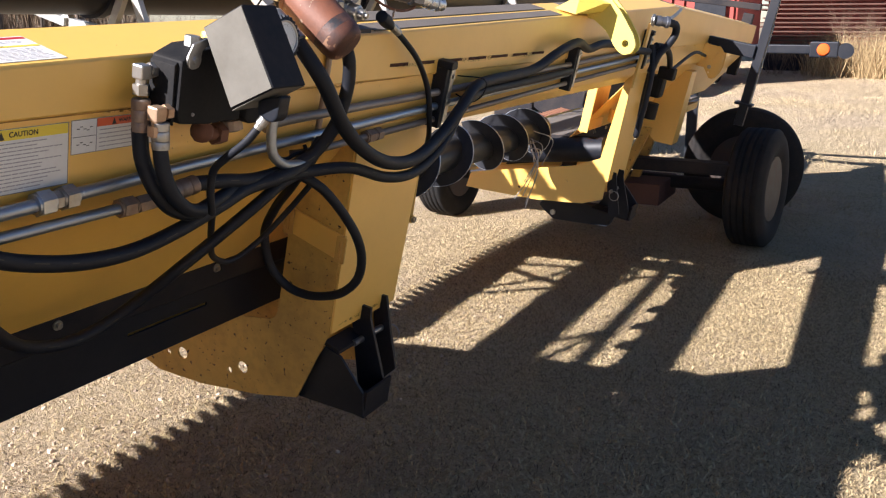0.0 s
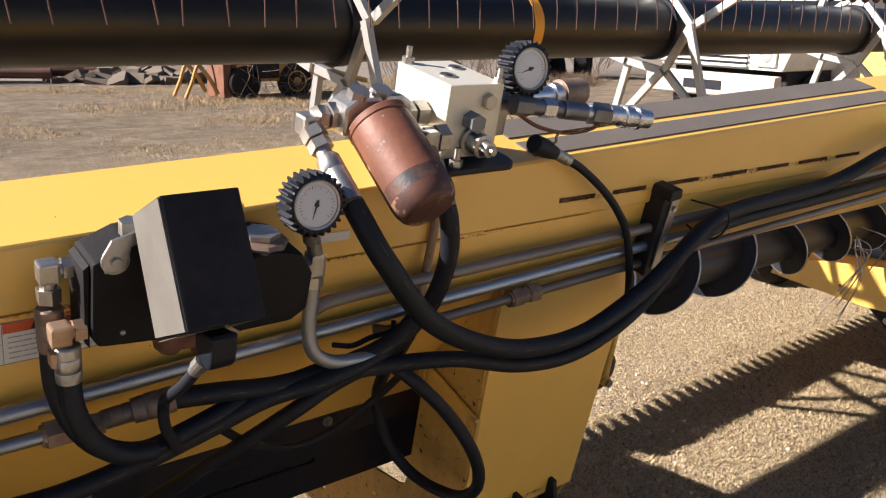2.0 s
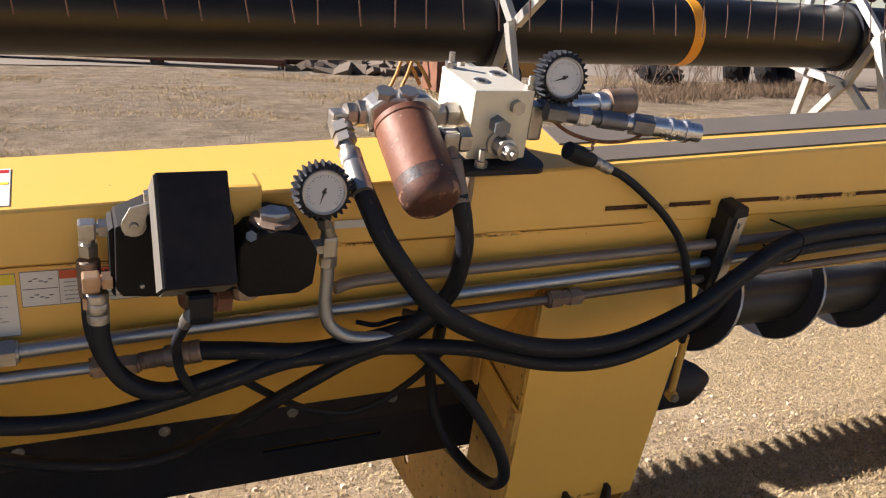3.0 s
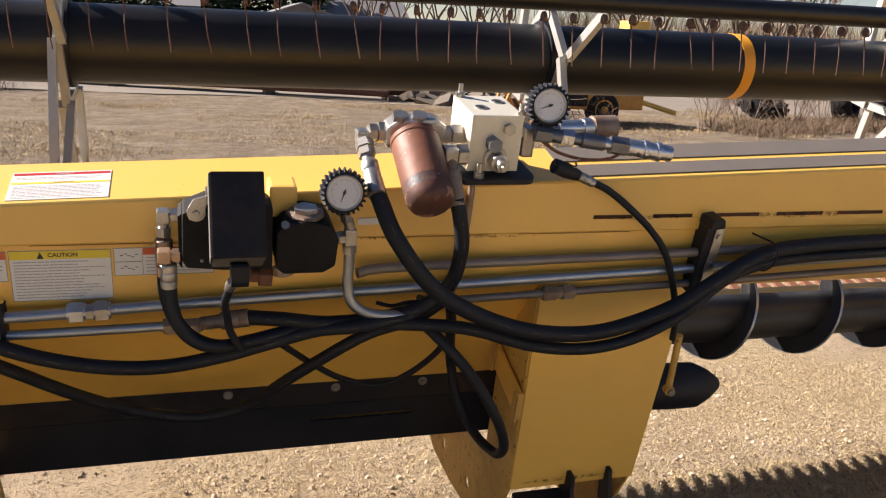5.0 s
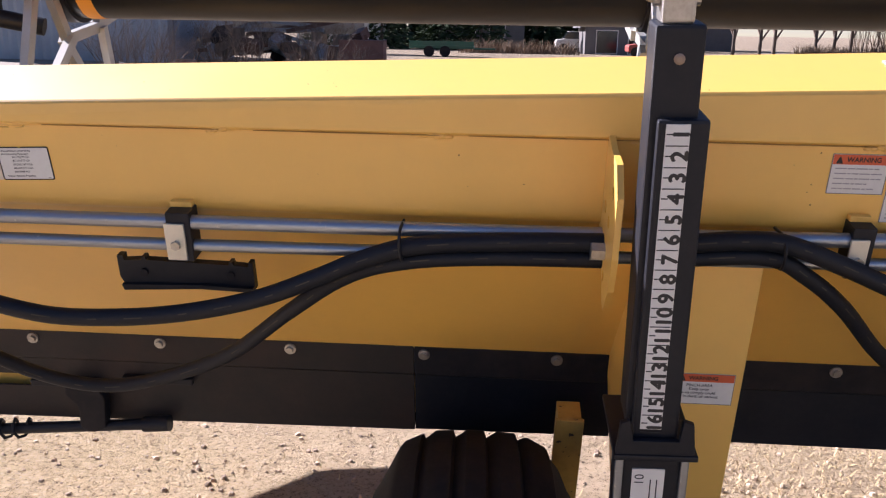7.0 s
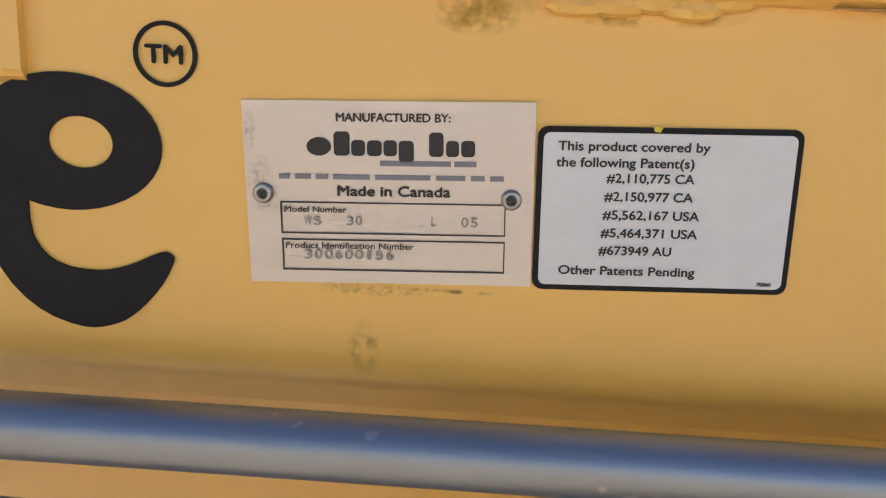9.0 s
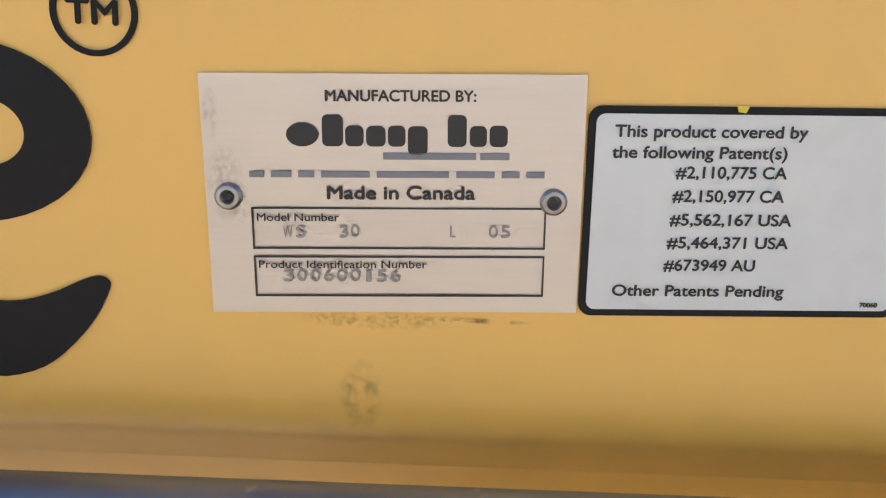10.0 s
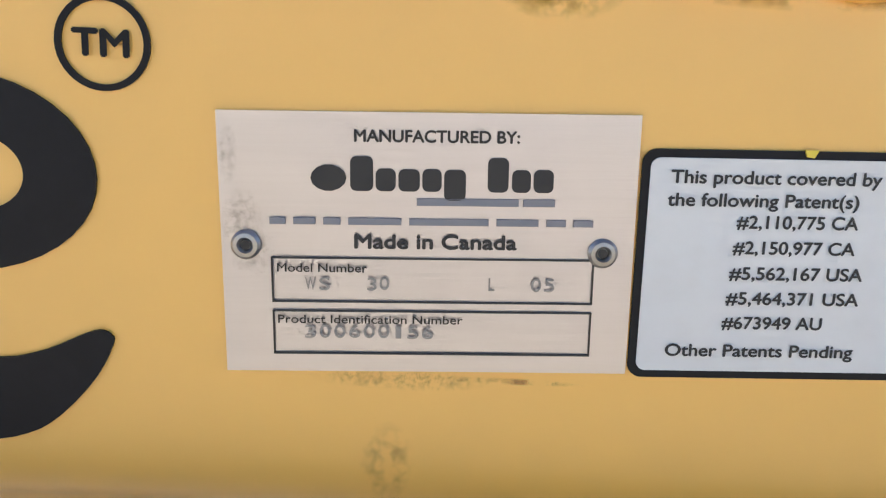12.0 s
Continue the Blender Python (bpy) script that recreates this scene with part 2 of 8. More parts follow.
# ---- ground ----
def ground():
    bm = B()
    fine = [(-14 + 0.35 * i) for i in range(92)]
    xs = [-2500, -600, -150, -60, -30] + fine + [25, 40, 70, 150, 600, 2500]
    ys = [-2500, -400, -60, -20, -8] + [(-4 + 0.35 * i) for i in range(72)] + [24, 30, 40, 60, 100, 200, 600, 2500]
    rows = []
    for x in xs:
        row = []
        for y in ys:
            h = 0.0
            if -14 <= x <= 18 and -4 <= y <= 21:
                h = 0.035 * noise.noise((x * 0.5, y * 0.5, 3)) + 0.012 * noise.noise((x * 2.3, y * 2.3, 7))
                near = max(0.0, 1 - (abs(x - 2) / 6 + abs(y) / 3) * 0.7)
                h *= 1 - 0.7 * near
            row.append(bm.verts.new((x, y, h)))
        rows.append(row)
    for a, b in zip(rows, rows[1:]):
        for j in range(len(ys) - 1):
            bm.faces.new((a[j], b[j], b[j + 1], a[j + 1]))
    return single("ground", bm, GROUND, "dry tan dirt yard with straw and gravel", "ground", kind="structure", world_space=True, smooth=True)


ground()

# ---- the header's frame ----
XC = 2.41          # middle of the machine
PEAK = 3.95        # where the beam stands highest
END_L, END_R = -2.25, 7.07
JOINT_L, JOINT_R = -1.276, 6.10


def edge_z(x):
    return 0.036 if x < JOINT_L else 0.0822 + 0.0358 * min(x, 2 * PEAK - x)


def rounded(pts, r=0.006):
    """Rounds each corner of an outline with two points more."""
    out = []
    n = len(pts)
    for i, p in enumerate(pts):
        p, a, b = Vector(p), Vector(pts[i - 1]), Vector(pts[(i + 1) % n])
        for k in (0.0, 0.5, 1.0):
            q = p + (a - p).normalized() * r * (1 - k) * (1 - k * 0.3) + (b - p).normalized() * r * k * (0.7 + 0.3 * k)
            out.append(tuple(q))
    return out


def loft(bm, sections):
    """Joins outlines of (y, z) at stations x into one closed body."""
    rows = [[bm.verts.new((x, y, z)) for y, z in o] for x, o in sections]
    n = len(rows[0])
    for a, b in zip(rows, rows[1:]):
        for i in range(n):
            bm.faces.new((a[i], b[i], b[(i + 1) % n], a[(i + 1) % n]))
    bm.faces.new(rows[0])
    bm.faces.new(rows[-1][::-1])
    return bm


def cap_outline(x, back=-0.008, low=0.012):
    z = edge_z(x)
    return rounded([(back, low), (back + 0.004, z), (0.145, z + 0.0145), (0.145, low - 0.03), (0.0006, low - 0.001)], 0.004)


def sheet_slab(bm, p, q, t, x0, x1):
    """A flat sheet of thickness t between two lines of (y, z), from x0 to x1."""
    d = Vector((q[0] - p[0], q[1] - p[1])).normalized()
    n = Vector((-d.y, d.x)) * t
    prism(bm, [p, q, (q[0] + n.x, q[1] + n.y), (p[0] + n.x, p[1] + n.y)], "x", x0, x1)
    return bm


def plate(bm, outline, holes, axis, a, b, cuts=()):
    """A flat plate with round holes (u, v, radius), drawn out along axis."""
    def at(p, d):
        return {"x": (d, p[0], p[1]), "y": (p[0], d, p[1]), "z": (p[0], p[1], d)}[axis]
    loops = [list(outline)] + [[(u + r * math.cos(2 * math.pi * k / 14), v + r * math.sin(2 * math.pi * k / 14)) for k in range(14)] for u, v, r in holes] + [list(c) for c in cuts]
    edges, made = [], []
    for loop in loops:
        vs = [bm.verts.new(at(p, a)) for p in loop]
        made += vs
        edges += [bm.edges.new((vs[i], vs[(i + 1) % len(vs)])) for i in range(len(vs))]
    fs = [g for g in bmesh.ops.triangle_fill(bm, edges=edges, use_beauty=True)["geom"] if isinstance(g, bmesh.types.BMFace)]
    ext = bmesh.ops.extrude_face_region(bm, geom=fs)["geom"]
    shift = Vector(at((0, 0), b)) - Vector(at((0, 0), a))
    bmesh.ops.translate(bm, verts=[g for g in ext if isinstance(g, bmesh.types.BMVert)], vec=shift)
    return bm


def mirror(x):
    return 2 * XC - x


frame_thing = thing("header_frame", (XC, 0, -0.1), "long yellow welded steel rear frame of a harvester header", "header frame")
bm = B()
loft(bm, [(x, rounded([(0, -0.100), (0, 0.02), (0.14, 0.02), (0.14, -0.08), (0.06, -0.15), (0.040, -0.15), (0.011, -0.1145), (0.003, -0.109)], 0.003)) for x in (END_L, JOINT_L, 0.0, XC, 4.8, END_R)])
part("beam", bm, YELLOW, frame_thing, "", True)
bm = B()
loft(bm, [(x, cap_outline(x)) for x in (JOINT_L, -0.2, 1.1, XC, PEAK, 5.0, JOINT_R)])
part("beam_cap", bm, YELLOW, frame_thing)
for a, b in ((END_L, JOINT_L - 0.0006), (JOINT_R + 0.0006, END_R)):
    bm = B()
    loft(bm, [(x, rounded([(-0.004, -0.02), (-0.002, edge_z(x) - 0.002), (0.145, edge_z(x) + 0.012), (0.145, -0.02)], 0.004)) for x in (a, b)])
    part("beam_end_cap", bm, YELLOW, frame_thing)

# weld beads and the dark gap under the cap
for k in range(26):
    x = -1.1 + k * 0.29
    if 1.08 < x < mirror(1.08):
        continue
    bm = B()
    w = 0.012 + 0.010 * random.random()
    for j in range(5):
        r = random.uniform(0.0028, 0.0055) * (0.7 if j in (0, 4) else 1.0)
        c = Vector((x + (j - 2) * w * 0.5, -0.0015, 0.0105 + random.uniform(-0.004, 0.002)))
        lathe(bm, c - Vector((w * 0.42, 0, 0)), (1, 0, 0), [(0, r * 0.35), (w * 0.15, r * 0.8), (w * 0.42, r), (w * 0.7, r * 0.8), (w * 0.84, r * 0.35)], 8)
    part("weld", bm, YELLOW, frame_thing)

# strips under the cap, between the welds: rust plus the cap edge's shade as colour
SEAM = paint("grime_and_shade_seam", (0.50, 0.285, 0.075), (0.26, 0.12, 0.04), 0.9, 0.8, big=16, fine=120, bump=0.2)
seam_rng = random.Random(5)
for k in range(8):
    x = -1.065 + k * 0.29
    a, b = x + seam_rng.uniform(0.0, 0.02), x + seam_rng.uniform(0.23, 0.268)
    part("rust_and_shade_seam", prism(B(), [(a, 0.0118), (a, 0.0113), ((a + b) / 2, 0.0107), (b, 0.0112), (b, 0.0118)], "y", -0.0068, 0.0), SEAM, frame_thing)

# the sloping rear sheets of the two decks, their black skirts, and the slots over the opening
for x0, x1 in ((END_L, 1.30), (mirror(1.30), END_R)):
    bm = B()
    sheet_slab(bm, (0.013, -0.1145), (0.262, -0.494), 0.004, x0, x1)
    part("rear_sheet", bm, YELLOW, frame_thing)


SKIRT_WORN = paint("worn_black_paint", (0.013, 0.012, 0.013), (0.06, 0.034, 0.026), 0.6, 0.55, big=6, fine=60, bump=0.1, gloss=0.4)


def skirt(x0, x1, slots, bolts, drop=0.0, coat=BLACK):
    sk = thing("skirt_rail", ((x0 + x1) / 2, 0.26, -0.6), "black painted steel skirt rail bolted under the yellow rear sheet", "skirt rail", "skirt rails")
    bm = B()
    prism(bm, rounded([(0.256, -0.486), (0.256, -0.548), (0.262, -0.553), (0.275, -0.553), (0.275, -0.486)], 0.002), "x", x0, x1)
    part("flange", bm, coat if coat is SKIRT_WORN else BLACK_DUSTY, sk)
    bm = B()
    lo, hi, y0, y1 = -0.672, -0.5535, 0.262, 0.268
    plate(bm, [(x0, lo), (x1, lo), (x1, hi), (x0, hi)], [], "y", y0, y1, [[(a, -0.602), (b, -0.602), (b, -0.592), (a, -0.592)] for a, b in slots])
    box(bm, (x0, y0, lo - 0.004), (x1, y0 + 0.05, lo))
    for v in bm.verts:
        v.co.z -= (drop * (x1 - v.co.x) + (0.006 if coat is SKIRT_WORN else 0.0)) * (0.0 if v.co.z > -0.6 else 1.0)
    part("panel", bm, coat, sk)
    for x in bolts:
        bm = B()
        rod(bm, (x, 0.2565, -0.502), (x, 0.2525, -0.502), 0.011, seg=14)
        nut(bm, (x, 0.2525, -0.502), (0, -1, 0), 0.012, 0.006)
        part("bolt", bm, FITTING, sk)
    return sk


skirt(-0.090, 1.30, [(0.633, 0.885)], [0.192, 0.441, 0.687, 0.9])
skirt(-2.25, -0.576, [(-1.52, -1.27)], [-0.809, -1.06, -1.31], 0.016, SKIRT_WORN)
skirt(-0.574, -0.2, [], [-0.31, -0.556], 0.010)
skirt(mirror(1.30), mirror(-0.090), [(mirror(0.885), mirror(0.633))], [mirror(v) for v in (0.9, 0.687, 0.441, 0.192)])

# ---- deck, cutter bar ----
for x0, x1, side in ((END_L, 1.56, "left"), (3.62, END_R, "right")):
    dk = thing("draper_deck", ((x0 + x1) / 2, 0.8, -0.7), "yellow steel draper deck under a dark canvas belt", "draper deck", "draper decks")
    bm = B()
    prism(bm, [(0.29, -0.60), (1.26, -0.905), (1.26, -0.94), (0.29, -0.66)], "x", x0, x1)
    part("pan", bm, YELLOW_DECK, dk)
    bm = B()
    prism(bm, [(0.30, -0.555), (1.17, -0.845), (1.17, -0.86), (0.30, -0.575)], "x", x0 + 0.03, x1 - 0.03)
    part("belt", bm, BELT, dk)
    if side == "right":
        part("transfer_pan", prism(B(), [(0.62, -0.705), (1.24, -0.893), (1.24, -0.905), (0.62, -0.72)], "x", 3.24, 3.62), YELLOW_DULL, dk)
fp = thing("feed_pan", (XC, 1.2, -0.9), "worn yellow steel feed pan behind the cutter bar", "feed pan")
part("pan", prism(B(), [(1.175, -0.890), (1.262, -0.905), (1.262, -0.93), (1.175, -0.912)], "x", 1.66, 3.60), YELLOW_DULL, fp)
part("lip", box(B(), (1.66, 1.163, -0.908), (3.60, 1.175, -0.878), 0.003), BLACK_DUSTY, fp)
cb = thing("cutter_bar", (XC, 1.4, -0.95), "yellow cutter bar with dark pointed knife guards", "cutter bar")
bm = B()
prism(bm, rounded([(1.265, -0.90), (1.35, -0.925), (1.35, -0.985), (1.265, -0.96)], 0.005), "x", END_L, END_R)
part("bar", bm, YELLOW_DECK, cb)
guard = B()
prism(guard, [(-0.036, 0), (-0.022, 0.05), (-0.010, 0.105), (-0.002, 0.145), (0.002, 0.145), (0.010, 0.105), (0.022, 0.05), (0.036, 0)], "z", -0.962, -0.948)
me = bpy.data.meshes.new("knife_guard")
guard.to_mesh(me)
guard.free()
me.materials.append(RUST)
for k in range(int((END_R - END_L) / 0.0762)):
    g = new("knife_guard", me)
    g.parent = cb
    g.location = Vector((END_L + 0.04 + k * 0.0762, 1.345, 0)) - Vector((XC, 1.4, -0.95))

# ---- arms that carry the deck at the opening ----
def arm(sign):
    """The yellow box arm beside the opening; sign 1: the one whose side plate looks towards -x."""
    def X(x):
        return x if sign > 0 else mirror(x)
    th = thing("box_column", (X(1.2), 0.05, -0.35), "yellow box-section support arm with a pierced side plate and worn edges", "column", "box columns")
    # rear face
    bm = B()
    vs = [(1.048, -0.10), (1.392, -0.10), (1.366, -0.640), (1.055, -0.640)]
    prism(bm, [(X(u), v) for u, v in vs], "y", -0.003, 0.003, 0.0012)
    part("rear_plate", bm, YELLOW, th)
    # side plates, leaning with the taper
    for off, lab in ((0.0, "side_plate"), (0.33, "far_side_plate")):
        bm = B()
        o = [(0.003, -0.10), (0.003, -0.640), (0.075, -0.860), (0.20, -0.905), (0.40, -0.955), (0.56, -0.975), (0.64, -0.955), (0.655, -0.90), (0.62, -0.80), (0.30, -0.700), (0.190, -0.668), (0.172, -0.655), (0.166, -0.63), (0.160, -0.34), (0.02, -0.13), (0.02, -0.10)]
        if sign < 0:
            o = [(0.003, -0.10), (0.003, -0.735), (0.10, -0.785), (0.35, -0.84), (0.65, -0.875), (0.75, -0.885), (0.735, -0.80), (0.64, -0.765), (0.18, -0.606), (0.06, -0.535), (0.03, -0.13), (0.03, -0.10)]
        holes = [(0.478, -0.888, 0.018), (0.53, -0.905, 0.008), (0.263, -0.846, 0.018), (0.305, -0.872, 0.009), (0.27, -0.76, 0.007)]
        plate(bm, o, holes if off == 0 else [(0.20, -0.69, 0.008), (0.45, -0.80, 0.008)], "x", 0, 0.006)
        for v in bm.verts:
            k = (-0.10 - v.co.z) / 0.53
            base_x = (1.044 + 0.008 * k) if off == 0 else (1.384 - 0.024 * k)
            v.co.x = X(base_x + v.co.x)
        part(lab, bm, GRIMY if sign > 0 else YELLOW, th)
    if sign < 0:
        part("flange_strip", box(B(), (3.44, 0.155, -0.43), (3.452, 0.20, -0.16), 0.002), YELLOW, th)
        part("skid_shoe", prism(B(), rounded([(-0.02, -0.83), (0.0, -0.935), (0.30, -0.985), (0.40, -0.93), (0.385, -0.895), (0.10, -0.845)], 0.006), "x", 3.70, 3.772, 0.003), BLACK, th, "black skid shoe")
        part("shoe_bolt", nut(B(), (3.70, 0.31, -0.945), (-1, 0, 0), 0.026, 0.014), FITTING, th)
        part("inner_web", box(B(), (3.46, 0.19, -0.44), (3.80, 0.198, -0.16), 0.002), YELLOW_DULL, th)
    # slotted tab on the side plate
    for y, z in ((0.150, -0.372), (-0.010, -0.398)):
        bm = B()
        x0, x1 = min(X(1.026), X(1.046)), max(X(1.026), X(1.046))
        plate(bm, rounded([(x0 - 0.001, z - 0.034), (x1, z - 0.034), (x1, z + 0.034), (x0 - 0.001, z + 0.034)], 0.003), [], "y", y - 0.002, y + 0.002)
        plate(bm, rounded([(y - 0.014, z - 0.034), (y + 0.014, z - 0.034), (y + 0.014, z + 0.034), (y - 0.014, z + 0.034)], 0.003), [], "x", X(1.028) - 0.002, X(1.028) + 0.002,
              [[(y - 0.005, z - 0.022), (y + 0.005, z - 0.022), (y + 0.005, z + 0.022), (y - 0.005, z + 0.022)]])
        part("slotted_tab", bm, YELLOW_DULL, th)
    # bent strap plate joining the tabs
    part("strap_plate", prism(B(), [(-0.008, -0.432), (-0.008, -0.366), (0.148, -0.340), (0.148, -0.404)], "x", min(X(1.0360), X(1.0425)), max(X(1.0360), X(1.0425)), 0.001), YELLOW, th)
    # black folding stand below
    def across(x0, x1):
        return min(X(x0), X(x1)), max(X(x0), X(x1))
    br = part("stand_bracket", prism(B(), [(0.02, -0.69), (-0.03, -0.70), (-0.112, -0.775), (-0.122, -0.840), (0.10, -0.865)], "x", *across(1.07, 1.078), 0.001), BLACK, th, "black stand bracket")
    bm = B()
    x0, x1 = across(1.078, 1.20)
    box(bm, (x0, -0.122, -0.848), (x1, 0.09, -0.838))
    box(bm, (x0, -0.121, -0.838), (x1, -0.113, -0.772))
    prism(bm, [(0.03, -0.68), (-0.02, -0.69), (-0.02, -0.70), (0.03, -0.69)], "x", x0, x1)
    part("stand_foot", bm, BLACK_DUSTY, th, "black stand foot")
    for u, p in ((1.19, [(0.02, -0.60), (-0.030, -0.60), (-0.033, -0.63), (-0.108, -0.80), (-0.108, -0.838), (-0.03, -0.838), (0.02, -0.66)]), (1.29, [(0.025, -0.60), (-0.018, -0.60), (-0.042, -0.68), (-0.084, -0.80), (-0.050, -0.845), (-0.035, -0.83), (0.01, -0.68)])):
        part("stand_upright", prism(B(), p, "x", *across(u, u + 0.010), 0.001), BLACK, th)
    pin = B()
    rod(pin, (X(1.15), -0.018, -0.695), (X(1.32), -0.018, -0.695), 0.009, seg=14)
    part("stand_pin", pin, FITTING, th)
    ring = B()
    loop = [Vector((X(1.318), -0.040 + 0.024 * math.cos(k * 0.5236), -0.712 + 0.024 * math.sin(k * 0.5236))) for k in range(13)]
    for p, q in zip(loop, loop[1:]):
        rod(ring, p, q, 0.002, seg=6)
    part("pin_ring", ring, FITTING, th)
    return th


arm(1)
arm(-1)


# ---- the posts beside the jacks ----
def post(sign):
    def X(x):
        return x if sign > 0 else mirror(x)
    a, b = min(X(-0.215), X(-0.056)), max(X(-0.215), X(-0.056))
    th = thing("end_post", (X(-0.12), 0.1, -0.4), "yellow box-section steel post hanging from the beam", "post", "posts")
    bm = B()
    prism(bm, rounded([(0.003, -0.165), (0.003, -0.637), (0.12, -0.64), (0.27, -0.52), (0.27, -0.40), (0.06, -0.165)], 0.004), "x", a, b, 0.0015)
    part("box_section", bm, YELLOW, th)
    for x in (-0.287, -0.201):
        bm = B()
        x0 = min(X(x), X(x + 0.009))
        plate(bm, [(0.0, 0.02), (-0.045, 0.012), (-0.10, 0.012), (-0.132, -0.02), (-0.135, -0.10), (-0.125, -0.150), (-0.100, -0.19), (-0.080, -0.19), (-0.03, -0.13), (0.03, -0.13)],
              [(-0.035, -0.07, 0.009), (-0.075, -0.075, 0.009), (-0.09, -0.03, 0.009), (-0.07, -0.155, 0.008)], "x", x0, x0 + 0.008)
        ear = part("ear_plate", bm, YELLOW, th)
        bm = B()
        d = -1 if (x < -0.24) == (sign > 0) else 1
        nut(bm, (X(x) + (0.008 if d > 0 else 0), -0.065, -0.122), (d, 0, 0), 0.022, 0.018)
        part("bolt", bm, FITTING, ear)
    return th


post(1)
post(-1)
for x, lean in ((-0.285, 0.05), (-0.06, 0.10), (mirror(-0.285), 0.05), (mirror(-0.06), 0.10)):
    br = thing("wheel_brace", (x, 0.2, -0.6), "grimy yellow steel brace reaching down behind the post", "brace", "wheel braces")
    part("bar", prism(B(), [(0.16, -0.56), (0.21, -0.56), (0.21 + lean, -0.98), (0.16 + lean, -0.98)], "x", x - 0.024, x + 0.018, 0.002), GRIMY, br)
    part("flange", prism(B(), [(0.151, -0.56), (0.159, -0.56), (0.159 + lean, -0.98), (0.151 + lean, -0.98)], "x", x - 0.028, x + 0.022, 0.001), GRIMY, br)


# ---- jack with the depth scale ----
WHITE_INK = paint("white_decal", (0.74, 0.73, 0.70), (0.5, 0.45, 0.38), 0.25, 0.4, big=18, fine=150, bump=0)
INK = plain("black_ink", (0.02, 0.02, 0.022), 0.45)


def letters(text, size, material, parent, at, turn=(90, 0, 0), align="CENTER", name="lettering", width=0.0, bold=0.0):
    """Flat lettering as a mesh part, at a place in the machine's frame."""
    cu = bpy.data.curves.new(name, "FONT")
    cu.body, cu.size, cu.align_x, cu.align_y = text, 1.0, align, "CENTER"
    tmp = bpy.data.objects.new(name, cu)
    me = bpy.data.meshes.new_from_object(tmp)
    bpy.data.objects.remove(tmp)
    me.transform(Matrix.Scale(size, 4))
    if bold:
        # a heavier stroke: the same outline laid four times, a hair apart
        bm = B()
        for k, (dx, dy) in enumerate(((0, 0), (bold, 0), (-bold, 0), (0, bold), (0, -bold))):
            n = len(bm.verts)
            bm.from_mesh(me)
            bm.verts.ensure_lookup_table()
            bmesh.ops.translate(bm, verts=bm.verts[n:], vec=(dx, dy, 0.00001 * k))
        bm.to_mesh(me)
        bm.free()
    xs = [v.co.x for v in me.vertices]
    stretch = width / (max(xs) - min(xs)) if width else 1.0
    me.transform(Matrix.Translation(Vector(at) - ORG[parent.name]) @ Euler([radians(a) for a in turn]).to_matrix().to_4x4() @ Matrix.Diagonal((stretch, 1, 1, 1)))
    me.materials.append(material)
    me.name = name
    ob = new(name, me)
    ob.parent = parent
    ORG[ob.name] = ORG[parent.name]
    return ob


